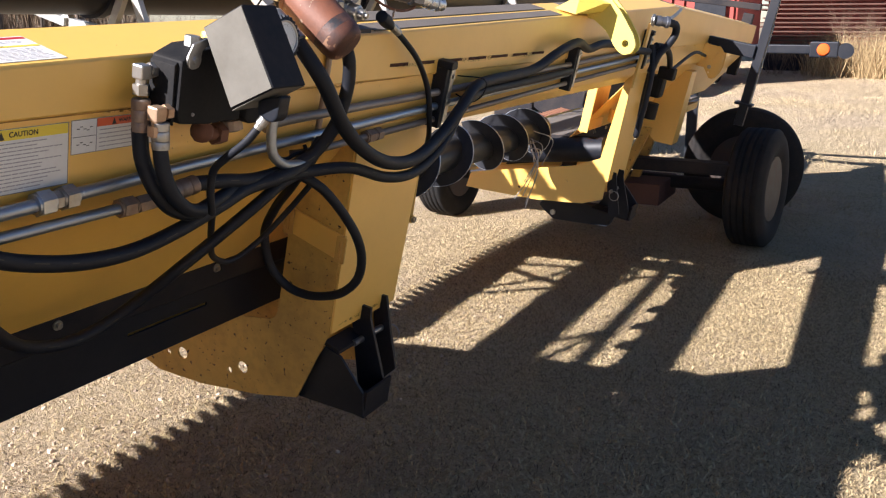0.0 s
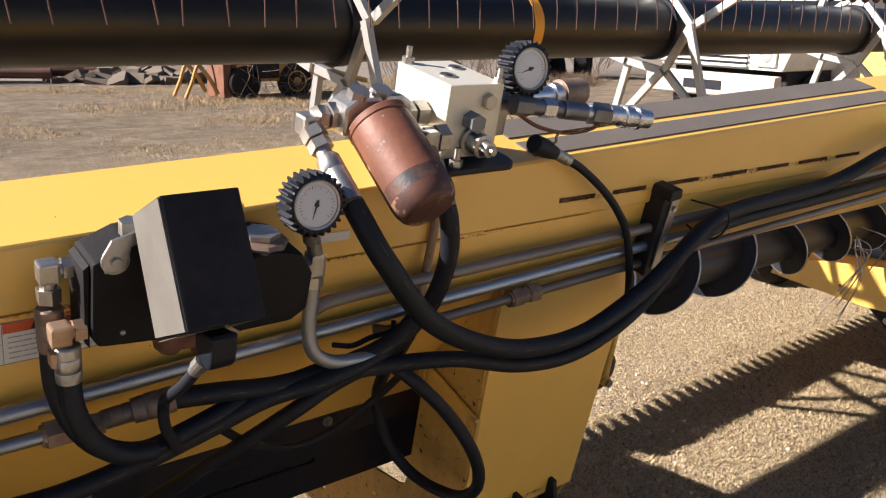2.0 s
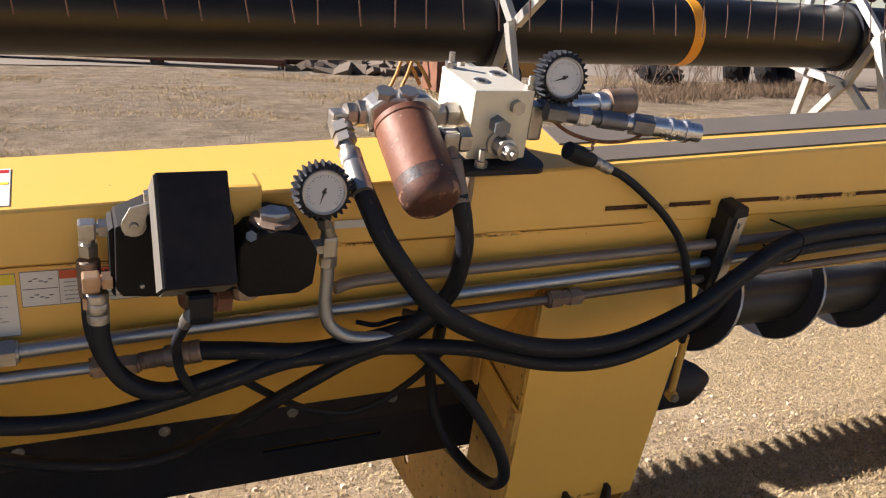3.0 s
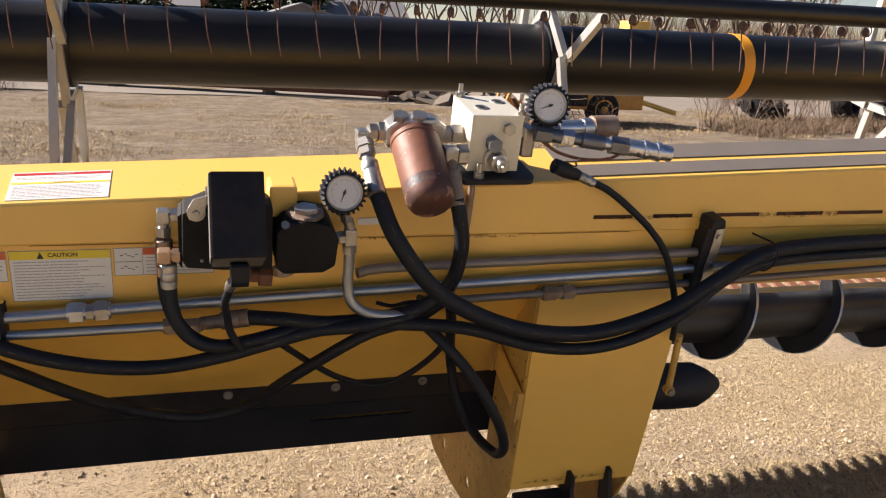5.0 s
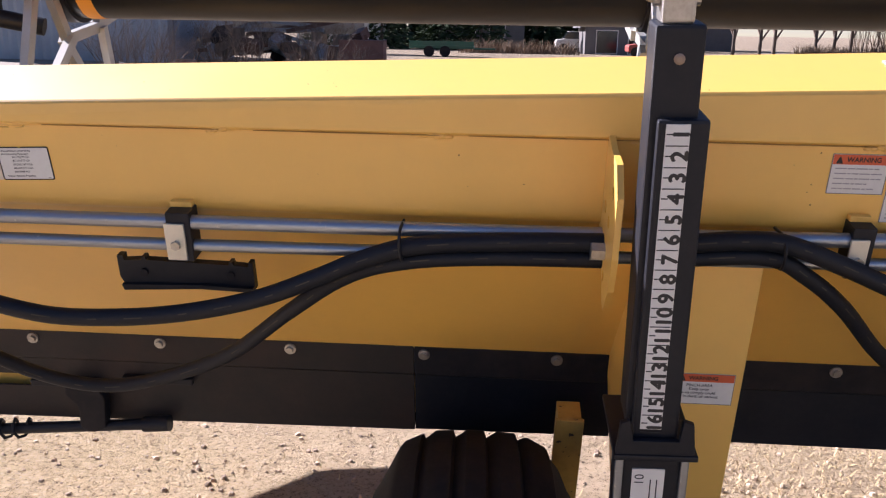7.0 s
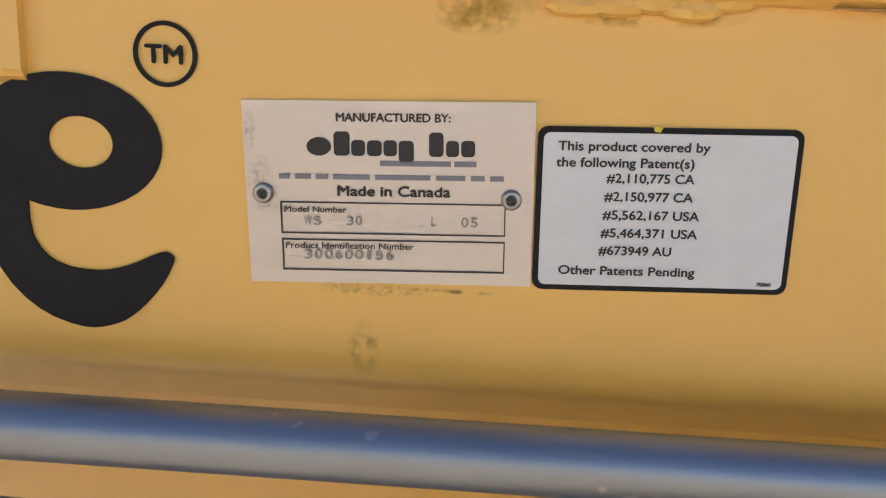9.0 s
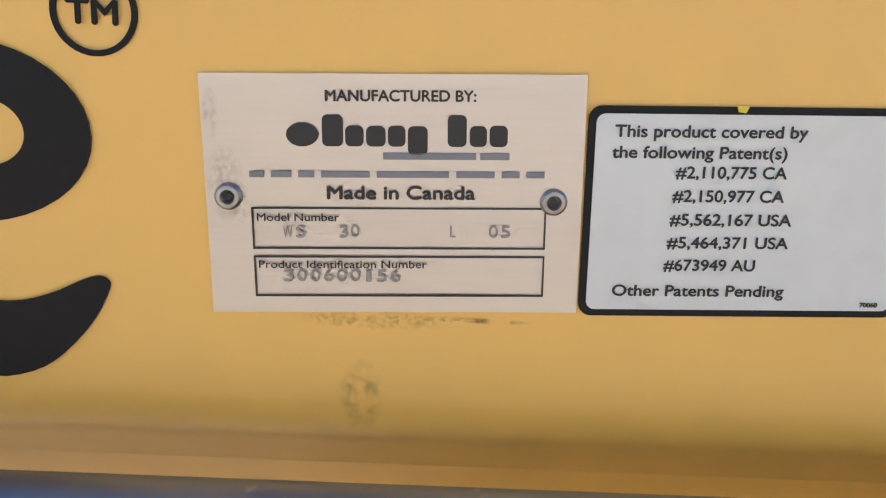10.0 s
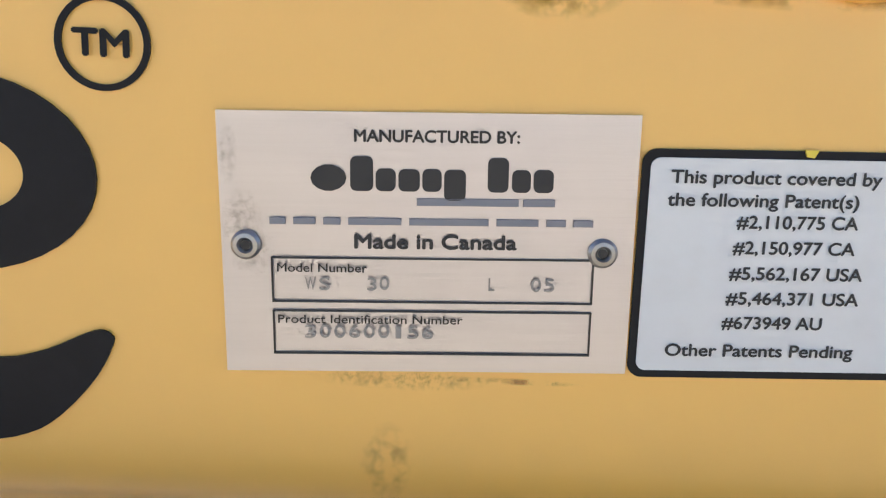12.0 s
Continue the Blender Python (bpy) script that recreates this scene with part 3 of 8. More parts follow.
def jack():
    th = thing("parking_jack", (-0.24, -0.14, -0.9), "black square-tube screw jack with a white inch scale and a crank", "jack")
    part("inner_tube", box(B(), (-0.270, -0.165, -0.3), (-0.217, -0.112, 0.19), 0.004), BLACK, th)
    part("sleeve", box(B(), (-0.262, -0.178, -0.334), (-0.206, -0.10, 0.092), 0.004), BLACK, th)
    bm = B()
    box(bm, (-0.285, -0.192, -0.337), (-0.181, -0.05, -0.329), 0.002)
    prism(bm, [(-0.283, -0.329), (-0.185, -0.329), (-0.190, -0.284), (-0.202, -0.280), (-0.206, -0.309), (-0.262, -0.309), (-0.268, -0.280), (-0.279, -0.284)], "y", -0.190, -0.1815, 0.001)
    part("collar", bm, BLACK, th)
    part("lower_tube", box(B(), (-0.272, -0.175, -0.98), (-0.196, -0.085, -0.337), 0.006), BLACK, th)
    bm = B()
    for x in (-0.275, -0.193):
        box(bm, (x - 0.005, -0.179, -0.97), (x + 0.005, -0.169, -0.338), 0.002)
    part("edge_strip", bm, STEEL, th)
    sc = part("scale", box(B(), (-0.2535, -0.1795, -0.298), (-0.2275, -0.1782, 0.088)), WHITE_INK, th, "white inch scale with black numbers")
    for n in range(1, 17):
        z = 0.077 - (n - 1) * 0.0244
        letters(str(n), 0.025, INK, sc, (-0.2358, -0.1797, z), (90, -90, 0), name="numeral", bold=0.0010)
        bm = B()
        box(bm, (-0.2525, -0.1800, z - 0.0007), (-0.2450, -0.1796, z + 0.0007))
        box(bm, (-0.2525, -0.1800, z - 0.0134), (-0.2285, -0.1796, z - 0.0122))
        part("tick", bm, INK, sc)
    lb = part("label", box(B(), (-0.258, -0.1768, -0.434), (-0.217, -0.1752, -0.360)), WHITE_INK, th, "white paper pictogram label")
    letters("10", 0.017, INK, lb, (-0.248, -0.1772, -0.376), (90, -90, 0), name="numeral")
    bm = B()
    box(bm, (-0.235, -0.1773, -0.424), (-0.2335, -0.1769, -0.376))
    box(bm, (-0.227, -0.1773, -0.424), (-0.2255, -0.1769, -0.376))
    box(bm, (-0.248, -0.1773, -0.424), (-0.240, -0.1769, -0.414))
    part("pictogram", bm, INK, lb)
    bm = B()
    lathe(bm, (-0.2435, -0.166, 0.155), (0, -1, 0), [(0, 0.006), (0.002, 0.006), (0.003, 0.003)], 12)
    part("rivet", bm, FITTING_RUSTY, th)
    # crank
    bm = B()
    box(bm, (-0.264, -0.16, 0.19), (-0.229, -0.118, 0.222), 0.004)
    rod(bm, (-0.272, -0.139, 0.213), (-0.222, -0.139, 0.213), 0.007)
    box(bm, (-0.262, -0.163, 0.216), (-0.230, -0.115, 0.226), 0.003)
    part("clevis", bm, FITTING, th, "bright plated clevis")
    bm = B()
    sweep(bm, [(-0.235, -0.139, 0.214), (-0.262, -0.139, 0.214), (-0.277, -0.138, 0.218), (-0.282, -0.134, 0.235), (-0.286, -0.128, 0.262)], 0.0055, 10, 6)
    cr = part("crank", bm, FITTING, th, "bent plated crank rod", True)
    bm = B()
    seg, rows = 40, []
    for d, r, lobe in ((0, 0.008, 0), (0.018, 0.011, 0), (0.024, 0.021, 0.16), (0.028, 0.0245, 0.2), (0.036, 0.0245, 0.2), (0.040, 0.021, 0.18), (0.041, 0.008, 0.0)):
        rows.append([(r * (1 + lobe * math.cos(5 * 2 * math.pi * i / seg)), 2 * math.pi * i / seg, d) for i in range(seg)])
    tip = Vector((-0.05, -0.22, 1)).normalized()
    way = tip.to_track_quat("Z", "Y").to_matrix()
    grid = [[bm.verts.new(Vector((-0.286, -0.128, 0.262)) + way @ Vector((r * math.cos(a), r * math.sin(a), d))) for r, a, d in row] for row in rows]
    for a, b in zip(grid, grid[1:]):
        for i in range(seg):
            bm.faces.new((a[i], a[(i + 1) % seg], b[(i + 1) % seg], b[i]))
    bm.faces.new(grid[0][::-1])
    bm.faces.new(grid[-1])
    kn = part("knob", bm, paint("faded_knob", (0.42, 0.33, 0.30), (0.25, 0.19, 0.17), 0.5, 0.6, big=30, fine=200), cr, "faded pinkish grey plastic knob", True)
    part("knob_ring", lathe(B(), Vector((-0.286, -0.128, 0.262)) + tip * 0.0405, tip, [(0, 0.013), (0.0012, 0.013), (0.0014, 0.008), (0.0004, 0.0075)], 20), INK, kn, "black centre ring", True)
    # the jack leans a little out of the machine's upright
    p = Vector((-0.245, -0.14, 0.19))
    th.matrix_basis = M @ Matrix.Translation(p) @ Matrix.Rotation(radians(-3.6), 4, "X") @ Matrix.Rotation(radians(-1.3), 4, "Y") @ Matrix.Translation(-p) @ Matrix.Translation((-0.24, -0.14, -0.9))
    return th


jack()


# ---- wheels ----
RIM = paint("rim_paint", (0.045, 0.038, 0.035), (0.10, 0.05, 0.035), 0.6, 0.55, metal=0.3, big=12, fine=90)


def wheel(center, axis, radius=0.39, width=0.28, balloon=0.0, label="black ribbed implement tyre on a dull steel rim"):
    th = thing("wheel", center, label, "wheel", "wheels", world_space=True)
    c, ax = Vector(center), Vector(axis).normalized()
    w, r = width / 2, radius
    bm = B()
    rings = [(-w * 0.72, r * 0.52), (-w * 0.92, r * 0.62), (-w, r * 0.78), (-w * 0.93, r * 0.91), (-w * 0.80, r * 0.965)]
    for k in range(5):
        a = -0.76 + k * 0.32
        rings += [(w * a, r * 0.985), (w * (a + 0.04), r * (1.0 - 0.004 * abs(k - 2))), (w * (a + 0.22), r * (1.0 - 0.004 * abs(k - 2))), (w * (a + 0.25), r * 0.965)]
    rings += [(w * 0.86, r * 0.955), (w * 0.95, r * 0.90), (w, r * 0.78), (w * 0.92, r * 0.62), (w * 0.72, r * 0.52)]
    # a soft tyre rounds off towards its shoulders
    rings = [(u, q - balloon * r * (u / w) ** 4 * max(0.0, min(1.0, (q / r - 0.72) / 0.2))) for u, q in rings]
    lathe(bm, c, ax, rings, 56)
    part("tyre", bm, TYRE, th, "", True)
    bm = B()
    lathe(bm, c, ax, [(-w * 0.8, r * 0.50), (-w * 0.84, r * 0.545), (-w * 0.70, r * 0.53), (-w * 0.3, r * 0.45), (-w * 0.25, r * 0.1), (w * 0.25, r * 0.1), (w * 0.3, r * 0.45), (w * 0.70, r * 0.53), (w * 0.84, r * 0.545), (w * 0.8, r * 0.50)][1:-1], 40)
    rim = part("rim", bm, RIM, th, "", True)
    bm = B()
    lathe(bm, c - ax * w * 0.6, ax, [(0, 0.03), (0.02, 0.045), (w * 1.2 - 0.02, 0.045), (w * 1.2, 0.03)], 20)
    part("hub", bm, RUST, rim)
    return th


wheel((-0.452, -0.16, 0.390), (0.99, 0.03, 0), 0.390, 0.345, 0.20)
wheel((5.22, -0.65, 0.39), (0.12, 1, 0), 0.39, 0.25)
wheel((5.95, -0.45, 0.42), (1, 0.1, 0), 0.42)
wheel((5.15, 1.58, 0.33), (0.1, 1, 0), 0.33, 0.24)


# ---- reel ----
RY, RZ, RR = 1.59, 0.0, 0.562
BATS = (147.5, 219.5, 283.0, 345.0, 70.0)
REEL_X0, REEL_X1 = -1.76, 7.2


def polar(r, a):
    return RY + r * math.cos(radians(a)), RZ + r * math.sin(radians(a))


reel = thing("reel", (XC, RY, RZ), "black tube pick-up reel with galvanised spiders, bats and rusty wire tines", "reel")
bm = B()
rod(bm, (REEL_X0, RY, RZ), (REEL_X1, RY, RZ), 0.128, seg=64)
part("centre_tube", bm, REEL_BLACK, reel, "", True)
ORANGE = paint("orange_tape", (0.80, 0.36, 0.02), (0.5, 0.25, 0.05), 0.3, 0.4)
for x in (-1.725, 2.47, 7.08):
    bm = B()
    lathe(bm, (x, RY, RZ), (1, 0, 0), [(0, 0.12), (0, 0.1295), (0.048, 0.1295), (0.048, 0.12)], 64)
    part("tape_ring", bm, ORANGE, reel, "orange tape ring", True)
SPIDERS = [-1.775, 0.0, 1.665, 3.34, 5.12, 7.22]
for x in SPIDERS:
    for k, a in enumerate(BATS):
        for j, (p, q) in enumerate((((RR, a), (0.205, a + 17)), ((RR, a), (0.205, BATS[k - 1] + 17)), ((0.205, a + 17), (0.205, BATS[k - 1] + 17)))):
            p, q = polar(*p), polar(*q)
            d = Vector((q[0] - p[0], q[1] - p[1]))
            d.normalize()
            n = Vector((-d.y, d.x)) * 0.016
            xo = x + (0.014, -0.014, 0.0)[j]
            bm = B()
            prism(bm, [(p[0] + n.x, p[1] + n.y), (q[0] + n.x, q[1] + n.y), (q[0] - n.x, q[1] - n.y), (p[0] - n.x, p[1] - n.y)], "x", xo - 0.012, xo + 0.012)
            part("spider_bar", bm, BAR, reel)
    bm = B()
    lathe(bm, (x - 0.02, RY, RZ), (1, 0, 0), [(0, 0.12), (0, 0.142), (0.04, 0.142), (0.04, 0.12)], 40)
    part("clamp_ring", bm, BLACK, reel, "", True)
tine = B()
sweep(tine, [(0.010, 0.004, -0.030), (0.012, -0.030, -0.034), (0.010, -0.046, -0.052), (0.006, -0.036, -0.070), (0.0, -0.018, -0.062), (-0.004, -0.020, -0.044), (-0.006, -0.040, -0.042),
             (-0.008, -0.046, -0.058), (-0.006, -0.034, -0.072), (-0.002, -0.030, -0.090), (0.0, -0.034, -0.140), (0.008, -0.028, -0.202)], 0.0021, 6, 3)
lathe(tine, (-0.010, -0.034, -0.056), (1, 0, 0), [(0, 0.010), (0, 0.0145), (0.012, 0.0145), (0.012, 0.010)], 10)
tine_me = bpy.data.meshes.new("tine")
tine.to_mesh(tine_me)
tine.free()
tine_me.materials.append(paint("rusty_wire", (0.10, 0.055, 0.045), (0.04, 0.026, 0.022), 0.6, 0.6, metal=0.2, big=20, fine=100))
for k, a in enumerate(BATS):
    y, z = polar(RR, a)
    bm = B()
    rod(bm, (REEL_X0 - 0.02, y, z), (REEL_X1 + 0.02, y, z), 0.036, seg=24)
    part("bat", bm, REEL_BLACK, reel, "", True)
    if k in (0, 1, 4):
        for i in range(88):
            t = new("tine", tine_me)
            t.parent = reel
            t.location = Vector((REEL_X0 + 0.09 + i * 0.1 + random.uniform(-0.005, 0.005), y, z)) - Vector((XC, RY, RZ))
            t.rotation_euler = (-radians(11.5) + radians(random.uniform(-4, 4)), radians(random.uniform(-4, 4)), radians(random.uniform(-12, 12)))
# the reel hangs a little low
reel.matrix_basis = M @ Matrix.Translation((XC, RY, RZ - 0.021)) @ Matrix.Rotation(-0.002, 4, "Y")


# ---- decals and plates on the rear panel ----
RED_INK = plain("red_ink", (0.50, 0.03, 0.03), 0.4)
ORANGE_INK = plain("orange_ink", (0.66, 0.12, 0.04), 0.4)
YELLOW_INK = plain("yellow_ink", (0.80, 0.62, 0.05), 0.4)
GREY_INK = plain("grey_ink", (0.22, 0.22, 0.24), 0.5)
PALE_INK = plain("pale_grey_ink", (0.36, 0.35, 0.36), 0.5)
DARK_VINYL = paint("black_vinyl", (0.008, 0.008, 0.010), (0.03, 0.03, 0.032), 0.25, 0.5, big=30, fine=200, bump=0.02, gloss=0.25)
TAGPLATE = paint("brushed_tag", (0.61, 0.585, 0.600), (0.42, 0.40, 0.41), 0.3, 0.26, metal=1.0, big=24, fine=1500, bump=0.05, stretch=(0.03, 1, 1))


def slab(bm, x0, x1, z0, z1, y0, y1, r=0.0):
    if r:
        pts = []
        for cx, cz, a0 in ((x1 - r, z1 - r, 0), (x0 + r, z1 - r, 90), (x0 + r, z0 + r, 180), (x1 - r, z0 + r, 270)):
            pts += [(cx + r * math.cos(radians(a0 + 15 * k)), cz + r * math.sin(radians(a0 + 15 * k))) for k in range(7)]
        prism(bm, pts, "y", y0, y1)
    else:
        box(bm, (x0, y0, z0), (x1, y1, z1))
    return bm


def decal(name, label, x0, x1, z0, z1, band, word, symbol_width, lines, y=0.0):
    """A safety decal: white sheet, coloured head band with its word, picture field and rows of small print as bars."""
    th = thing(name, ((x0 + x1) / 2, y, (z0 + z1) / 2), label, "decal", "safety decals")
    part("sheet", slab(B(), x0, x1, z0, z1, y - 0.0009, y - 0.0002, 0.002), WHITE_INK, th)
    bx = x0 + symbol_width
    h = (z1 - z0) * 0.16 if symbol_width == 0 and (x1 - x0) > 0.1 else (z1 - z0) * 0.24
    part("head_band", slab(B(), bx + 0.0012, x1 - 0.0012, z1 - 0.0012 - h, z1 - 0.0012, y - 0.0012, y - 0.0009), band, th)
    bm = B()
    m = 0.0008
    for a, b, c, d in ((x0, x1, z0, z0 + m), (x0, x1, z1 - m, z1), (x0, x0 + m, z0, z1), (x1 - m, x1, z0, z1)) + (((bx, bx + m, z0, z1),) if symbol_width else ()):
        slab(bm, a, b, c, d, y - 0.0014, y - 0.0009)
    part("border", bm, GREY_INK, th)
    cx = (bx + x1) / 2 + 0.004
    letters(word, h * 0.68, INK, th, (cx, y - 0.0016, z1 - 0.0012 - h / 2), bold=0.0003, name="heading")
    bm = B()
    w = h * 0.7
    tx = cx - len(word) * h * 0.25 - w * 0.8
    prism(bm, [(tx - w / 2, z1 - 0.0014 - h * 0.9), (tx + w / 2, z1 - 0.0014 - h * 0.9), (tx, z1 - 0.0014 - h * 0.1)], "y", y - 0.0016, y - 0.0012)
    part("hazard_triangle", bm, INK, th)
    top = z1 - 0.0012 - h - 0.004
    step = (top - z0 - 0.002) / lines
    bm = B()
    for i in range(lines):
        z = top - (i + 0.35) * step
        x = bx + 0.006
        stop = x1 - 0.006 - random.random() * 0.3 * (x1 - bx)
        while x < stop:
            w = min(random.uniform(0.004, 0.016), stop - x)
            slab(bm, x, x + w, z, z + min(step * 0.30, 0.0016), y - 0.0012, y - 0.0009)
            x += w + 0.0013
    ob = part("small_print", bm, PALE_INK, th)
    tagged(ob, kind="stuff")
    if symbol_width:
        bm = B()
        if (z1 - z0) > 0.0535:
            slab(bm, x0 + 0.006, x0 + 0.018, (z0 + z1) / 2 - 0.014, (z0 + z1) / 2 + 0.016, y - 0.0013, y - 0.0009)
            for k in range(4):
                a = radians(-50 + 33 * k)
                p = Vector((x0 + 0.024, (z0 + z1) / 2 - 0.002))
                q = p + Vector((math.cos(a), math.sin(a))) * 0.014
                n = Vector((-math.sin(a), math.cos(a))) * 0.0016
                prism(bm, [tuple(p + n), tuple(q + n), tuple(q - n), tuple(p - n)], "y", y - 0.0013, y - 0.0009)
            slab(bm, x0 + 0.027, x0 + 0.037, (z0 + z1) / 2 - 0.009, (z0 + z1) / 2 - 0.001, y - 0.0013, y - 0.0009)
        else:
            slab(bm, x0 + 0.002, bx - 0.001, (z0 + z1) / 2 - 0.0004, (z0 + z1) / 2 + 0.0004, y - 0.0013, y - 0.0009)
            for z in ((z0 * 0.28 + z1 * 0.72), (z0 * 0.74 + z1 * 0.26)):
                for k in range(5):
                    u = x0 + 0.01 + k * 0.006
                    slab(bm, u, u + 0.005, z + 0.003 * math.sin(k * 1.7), z + 0.003 * math.sin(k * 1.7) + 0.0012, y - 0.0013, y - 0.0009)
        part("pictogram", bm, INK, th)
    return th


decal("warning_decal", "white warning decal with an orange band on yellow paint", 0.003, 0.0755, -0.0555, 0.0, ORANGE_INK, "WARNING", 0, 5)
decal("caution_decal", "large white caution decal with a yellow band on yellow paint", 0.0795, 0.238, -0.0945, 0.0005, YELLOW_INK, "CAUTION", 0, 13)
decal("warning_decal", "white warning decal with orange band and two small drawings", 0.2425, 0.407, -0.0515, 0.0015, ORANGE_INK, "WARNING", 0.046, 5)
pinch = decal("warning_decal", "white pinch-point warning decal on the yellow post", -0.213, -0.067, -0.4045, -0.350, ORANGE_INK, "WARNING", 0.045, 1, 0.003)
for ob in list(pinch.children):
    if ob.name.startswith("small_print"):
        bpy.data.objects.remove(ob)
for i, line in enumerate(("PINCH AREA", "Keep away", "Failure to comply could", "result in death or serious", "injury.")):
    letters(line, 0.0068, INK, pinch, (-0.118 if i < 2 else -0.158, 0.0016, -0.3705 - i * 0.0067), align="CENTER" if i < 2 else "LEFT", bold=0.0001)

# decal on the beam's sunlit top
dg = thing("danger_decal", (0.16, 0.055, 0.095), "white danger decal with red and yellow bands on the beam top", "decal", "safety decals")
top_tilt = math.atan2(0.0145, 0.149)


def top_slab(bm, x0, x1, y0, y1, h0, h1):
    vs = []
    for x in (x0, x1):
        for y in (y0, y1):
            z = edge_z(x) + (y + 0.004) * 0.0973
            vs += [(bm.verts.new((x, y, z + h0)), bm.verts.new((x, y, z + h1)))]
    (a, A), (b, Bv), (c, C), (d, D) = vs
    for f in ((A, C, D, Bv), (a, b, d, c), (a, c, C, A), (b, Bv, D, d), (a, A, Bv, b), (c, d, D, C)):
        bm.faces.new(f)
    return bm


part("sheet", top_slab(B(), 0.083, 0.24, 0.008, 0.106, 0.0002, 0.0012), WHITE_INK, dg)
part("head_band", top_slab(B(), 0.085, 0.238, 0.094, 0.102, 0.0012, 0.0016), RED_INK, dg)
part("caution_band", top_slab(B(), 0.085, 0.238, 0.062, 0.068, 0.0012, 0.0016), YELLOW_INK, dg)
for word, y in (("DANGER", 0.098), ("CAUTION", 0.065)):
    letters(word, 0.007, WHITE_INK if word == "DANGER" else INK, dg, (0.165, y, edge_z(0.165) + (y + 0.004) * 0.0973 + 0.0019), (math.degrees(top_tilt), -2.1, 0), name="heading")
bm = B()
for y in (0.085, 0.080, 0.054, 0.049, 0.044, 0.039, 0.034, 0.029, 0.024, 0.019, 0.014):
    x = 0.09
    while x < 0.22:
        w = random.uniform(0.004, 0.012)
        top_slab(bm, x, x + w, y - 0.001, y + 0.001, 0.0012, 0.0015)
        x += w + 0.0015
tagged(part("small_print", bm, plain("faded_ink", (0.48, 0.45, 0.44), 0.5), dg), kind="stuff")

# maker's tag, riveted, slightly turned
tag = thing("maker_tag", (-1.1705, 0, -0.0471), "riveted brushed aluminium maker's tag with black print", "maker tag")


def turned(ob_parent, degrees):
    ob_parent.matrix_basis = ob_parent.matrix_basis @ Matrix.Rotation(radians(degrees), 4, "Y")


TX, TZ = -1.1705, -0.0471


def tag_text(text, u0, u1, v, size, material=INK, bold=0.00006, parent=None, name="lettering"):
    letters(text, size, material, parent or tag, (TX + (u0 + u1) / 2, -0.00165, TZ + v), width=u1 - u0, bold=bold, name=name)


def bowed_plate(bm, cx, cz, hw, hh, nu=24, nv=12):
    """A thin sheet held by two rivets: it lies a hair hollow between them and its corners lift a little."""
    def lift(u, v):
        return 0.00012 * math.sin(2.2 * u + 1.1 * v + 0.4) + 0.00010 * u * v + 0.00005 * math.cos(4.1 * u - 2.0 * v)
    rows = [[[bm.verts.new((cx + hw * (2 * i / nu - 1), y - lift(2 * i / nu - 1, 2 * k / nv - 1), cz + hh * (2 * k / nv - 1))) for k in range(nv + 1)] for i in range(nu + 1)] for y in (-0.0010, -0.0002)]
    for g in rows:
        for i in range(nu):
            for k in range(nv):
                bm.faces.new((g[i][k], g[i + 1][k], g[i + 1][k + 1], g[i][k + 1]))
    a, b = rows
    rim = [(i, 0) for i in range(nu)] + [(nu, k) for k in range(nv)] + [(i, nv) for i in range(nu, 0, -1)] + [(0, k) for k in range(nv, 0, -1)]
    for p, r in zip(rim, rim[1:] + rim[:1]):
        bm.faces.new((a[p[0]][p[1]], a[r[0]][r[1]], b[r[0]][r[1]], b[p[0]][p[1]]))
    return bm


part("sheet", bowed_plate(B(), TX, TZ, 0.0424, 0.0274), TAGPLATE, tag, "", True)
tag_text("MANUFACTURED BY:", -0.0150, 0.0181, 0.0226, 0.0034, bold=0.00009)
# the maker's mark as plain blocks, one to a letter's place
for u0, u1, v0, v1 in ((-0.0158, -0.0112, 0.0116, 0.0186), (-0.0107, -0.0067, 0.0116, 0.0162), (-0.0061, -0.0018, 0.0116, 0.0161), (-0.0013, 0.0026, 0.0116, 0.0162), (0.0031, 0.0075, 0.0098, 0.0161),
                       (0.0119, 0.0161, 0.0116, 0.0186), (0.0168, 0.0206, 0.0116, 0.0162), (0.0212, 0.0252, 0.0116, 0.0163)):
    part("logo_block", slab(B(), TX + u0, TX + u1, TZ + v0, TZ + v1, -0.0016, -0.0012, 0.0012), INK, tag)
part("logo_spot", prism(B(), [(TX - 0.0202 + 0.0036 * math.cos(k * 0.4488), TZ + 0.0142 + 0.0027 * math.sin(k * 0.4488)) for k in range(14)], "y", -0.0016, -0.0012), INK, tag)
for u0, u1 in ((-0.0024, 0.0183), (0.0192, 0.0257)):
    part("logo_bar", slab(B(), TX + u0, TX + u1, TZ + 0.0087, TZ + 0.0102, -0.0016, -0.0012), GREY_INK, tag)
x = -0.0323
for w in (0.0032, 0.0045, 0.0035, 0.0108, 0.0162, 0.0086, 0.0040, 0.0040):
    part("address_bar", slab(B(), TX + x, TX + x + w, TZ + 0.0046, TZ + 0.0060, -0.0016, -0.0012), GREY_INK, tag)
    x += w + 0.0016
tag_text("Made in Canada", -0.0153, 0.0181, 0.0010, 0.0042, bold=0.00011)
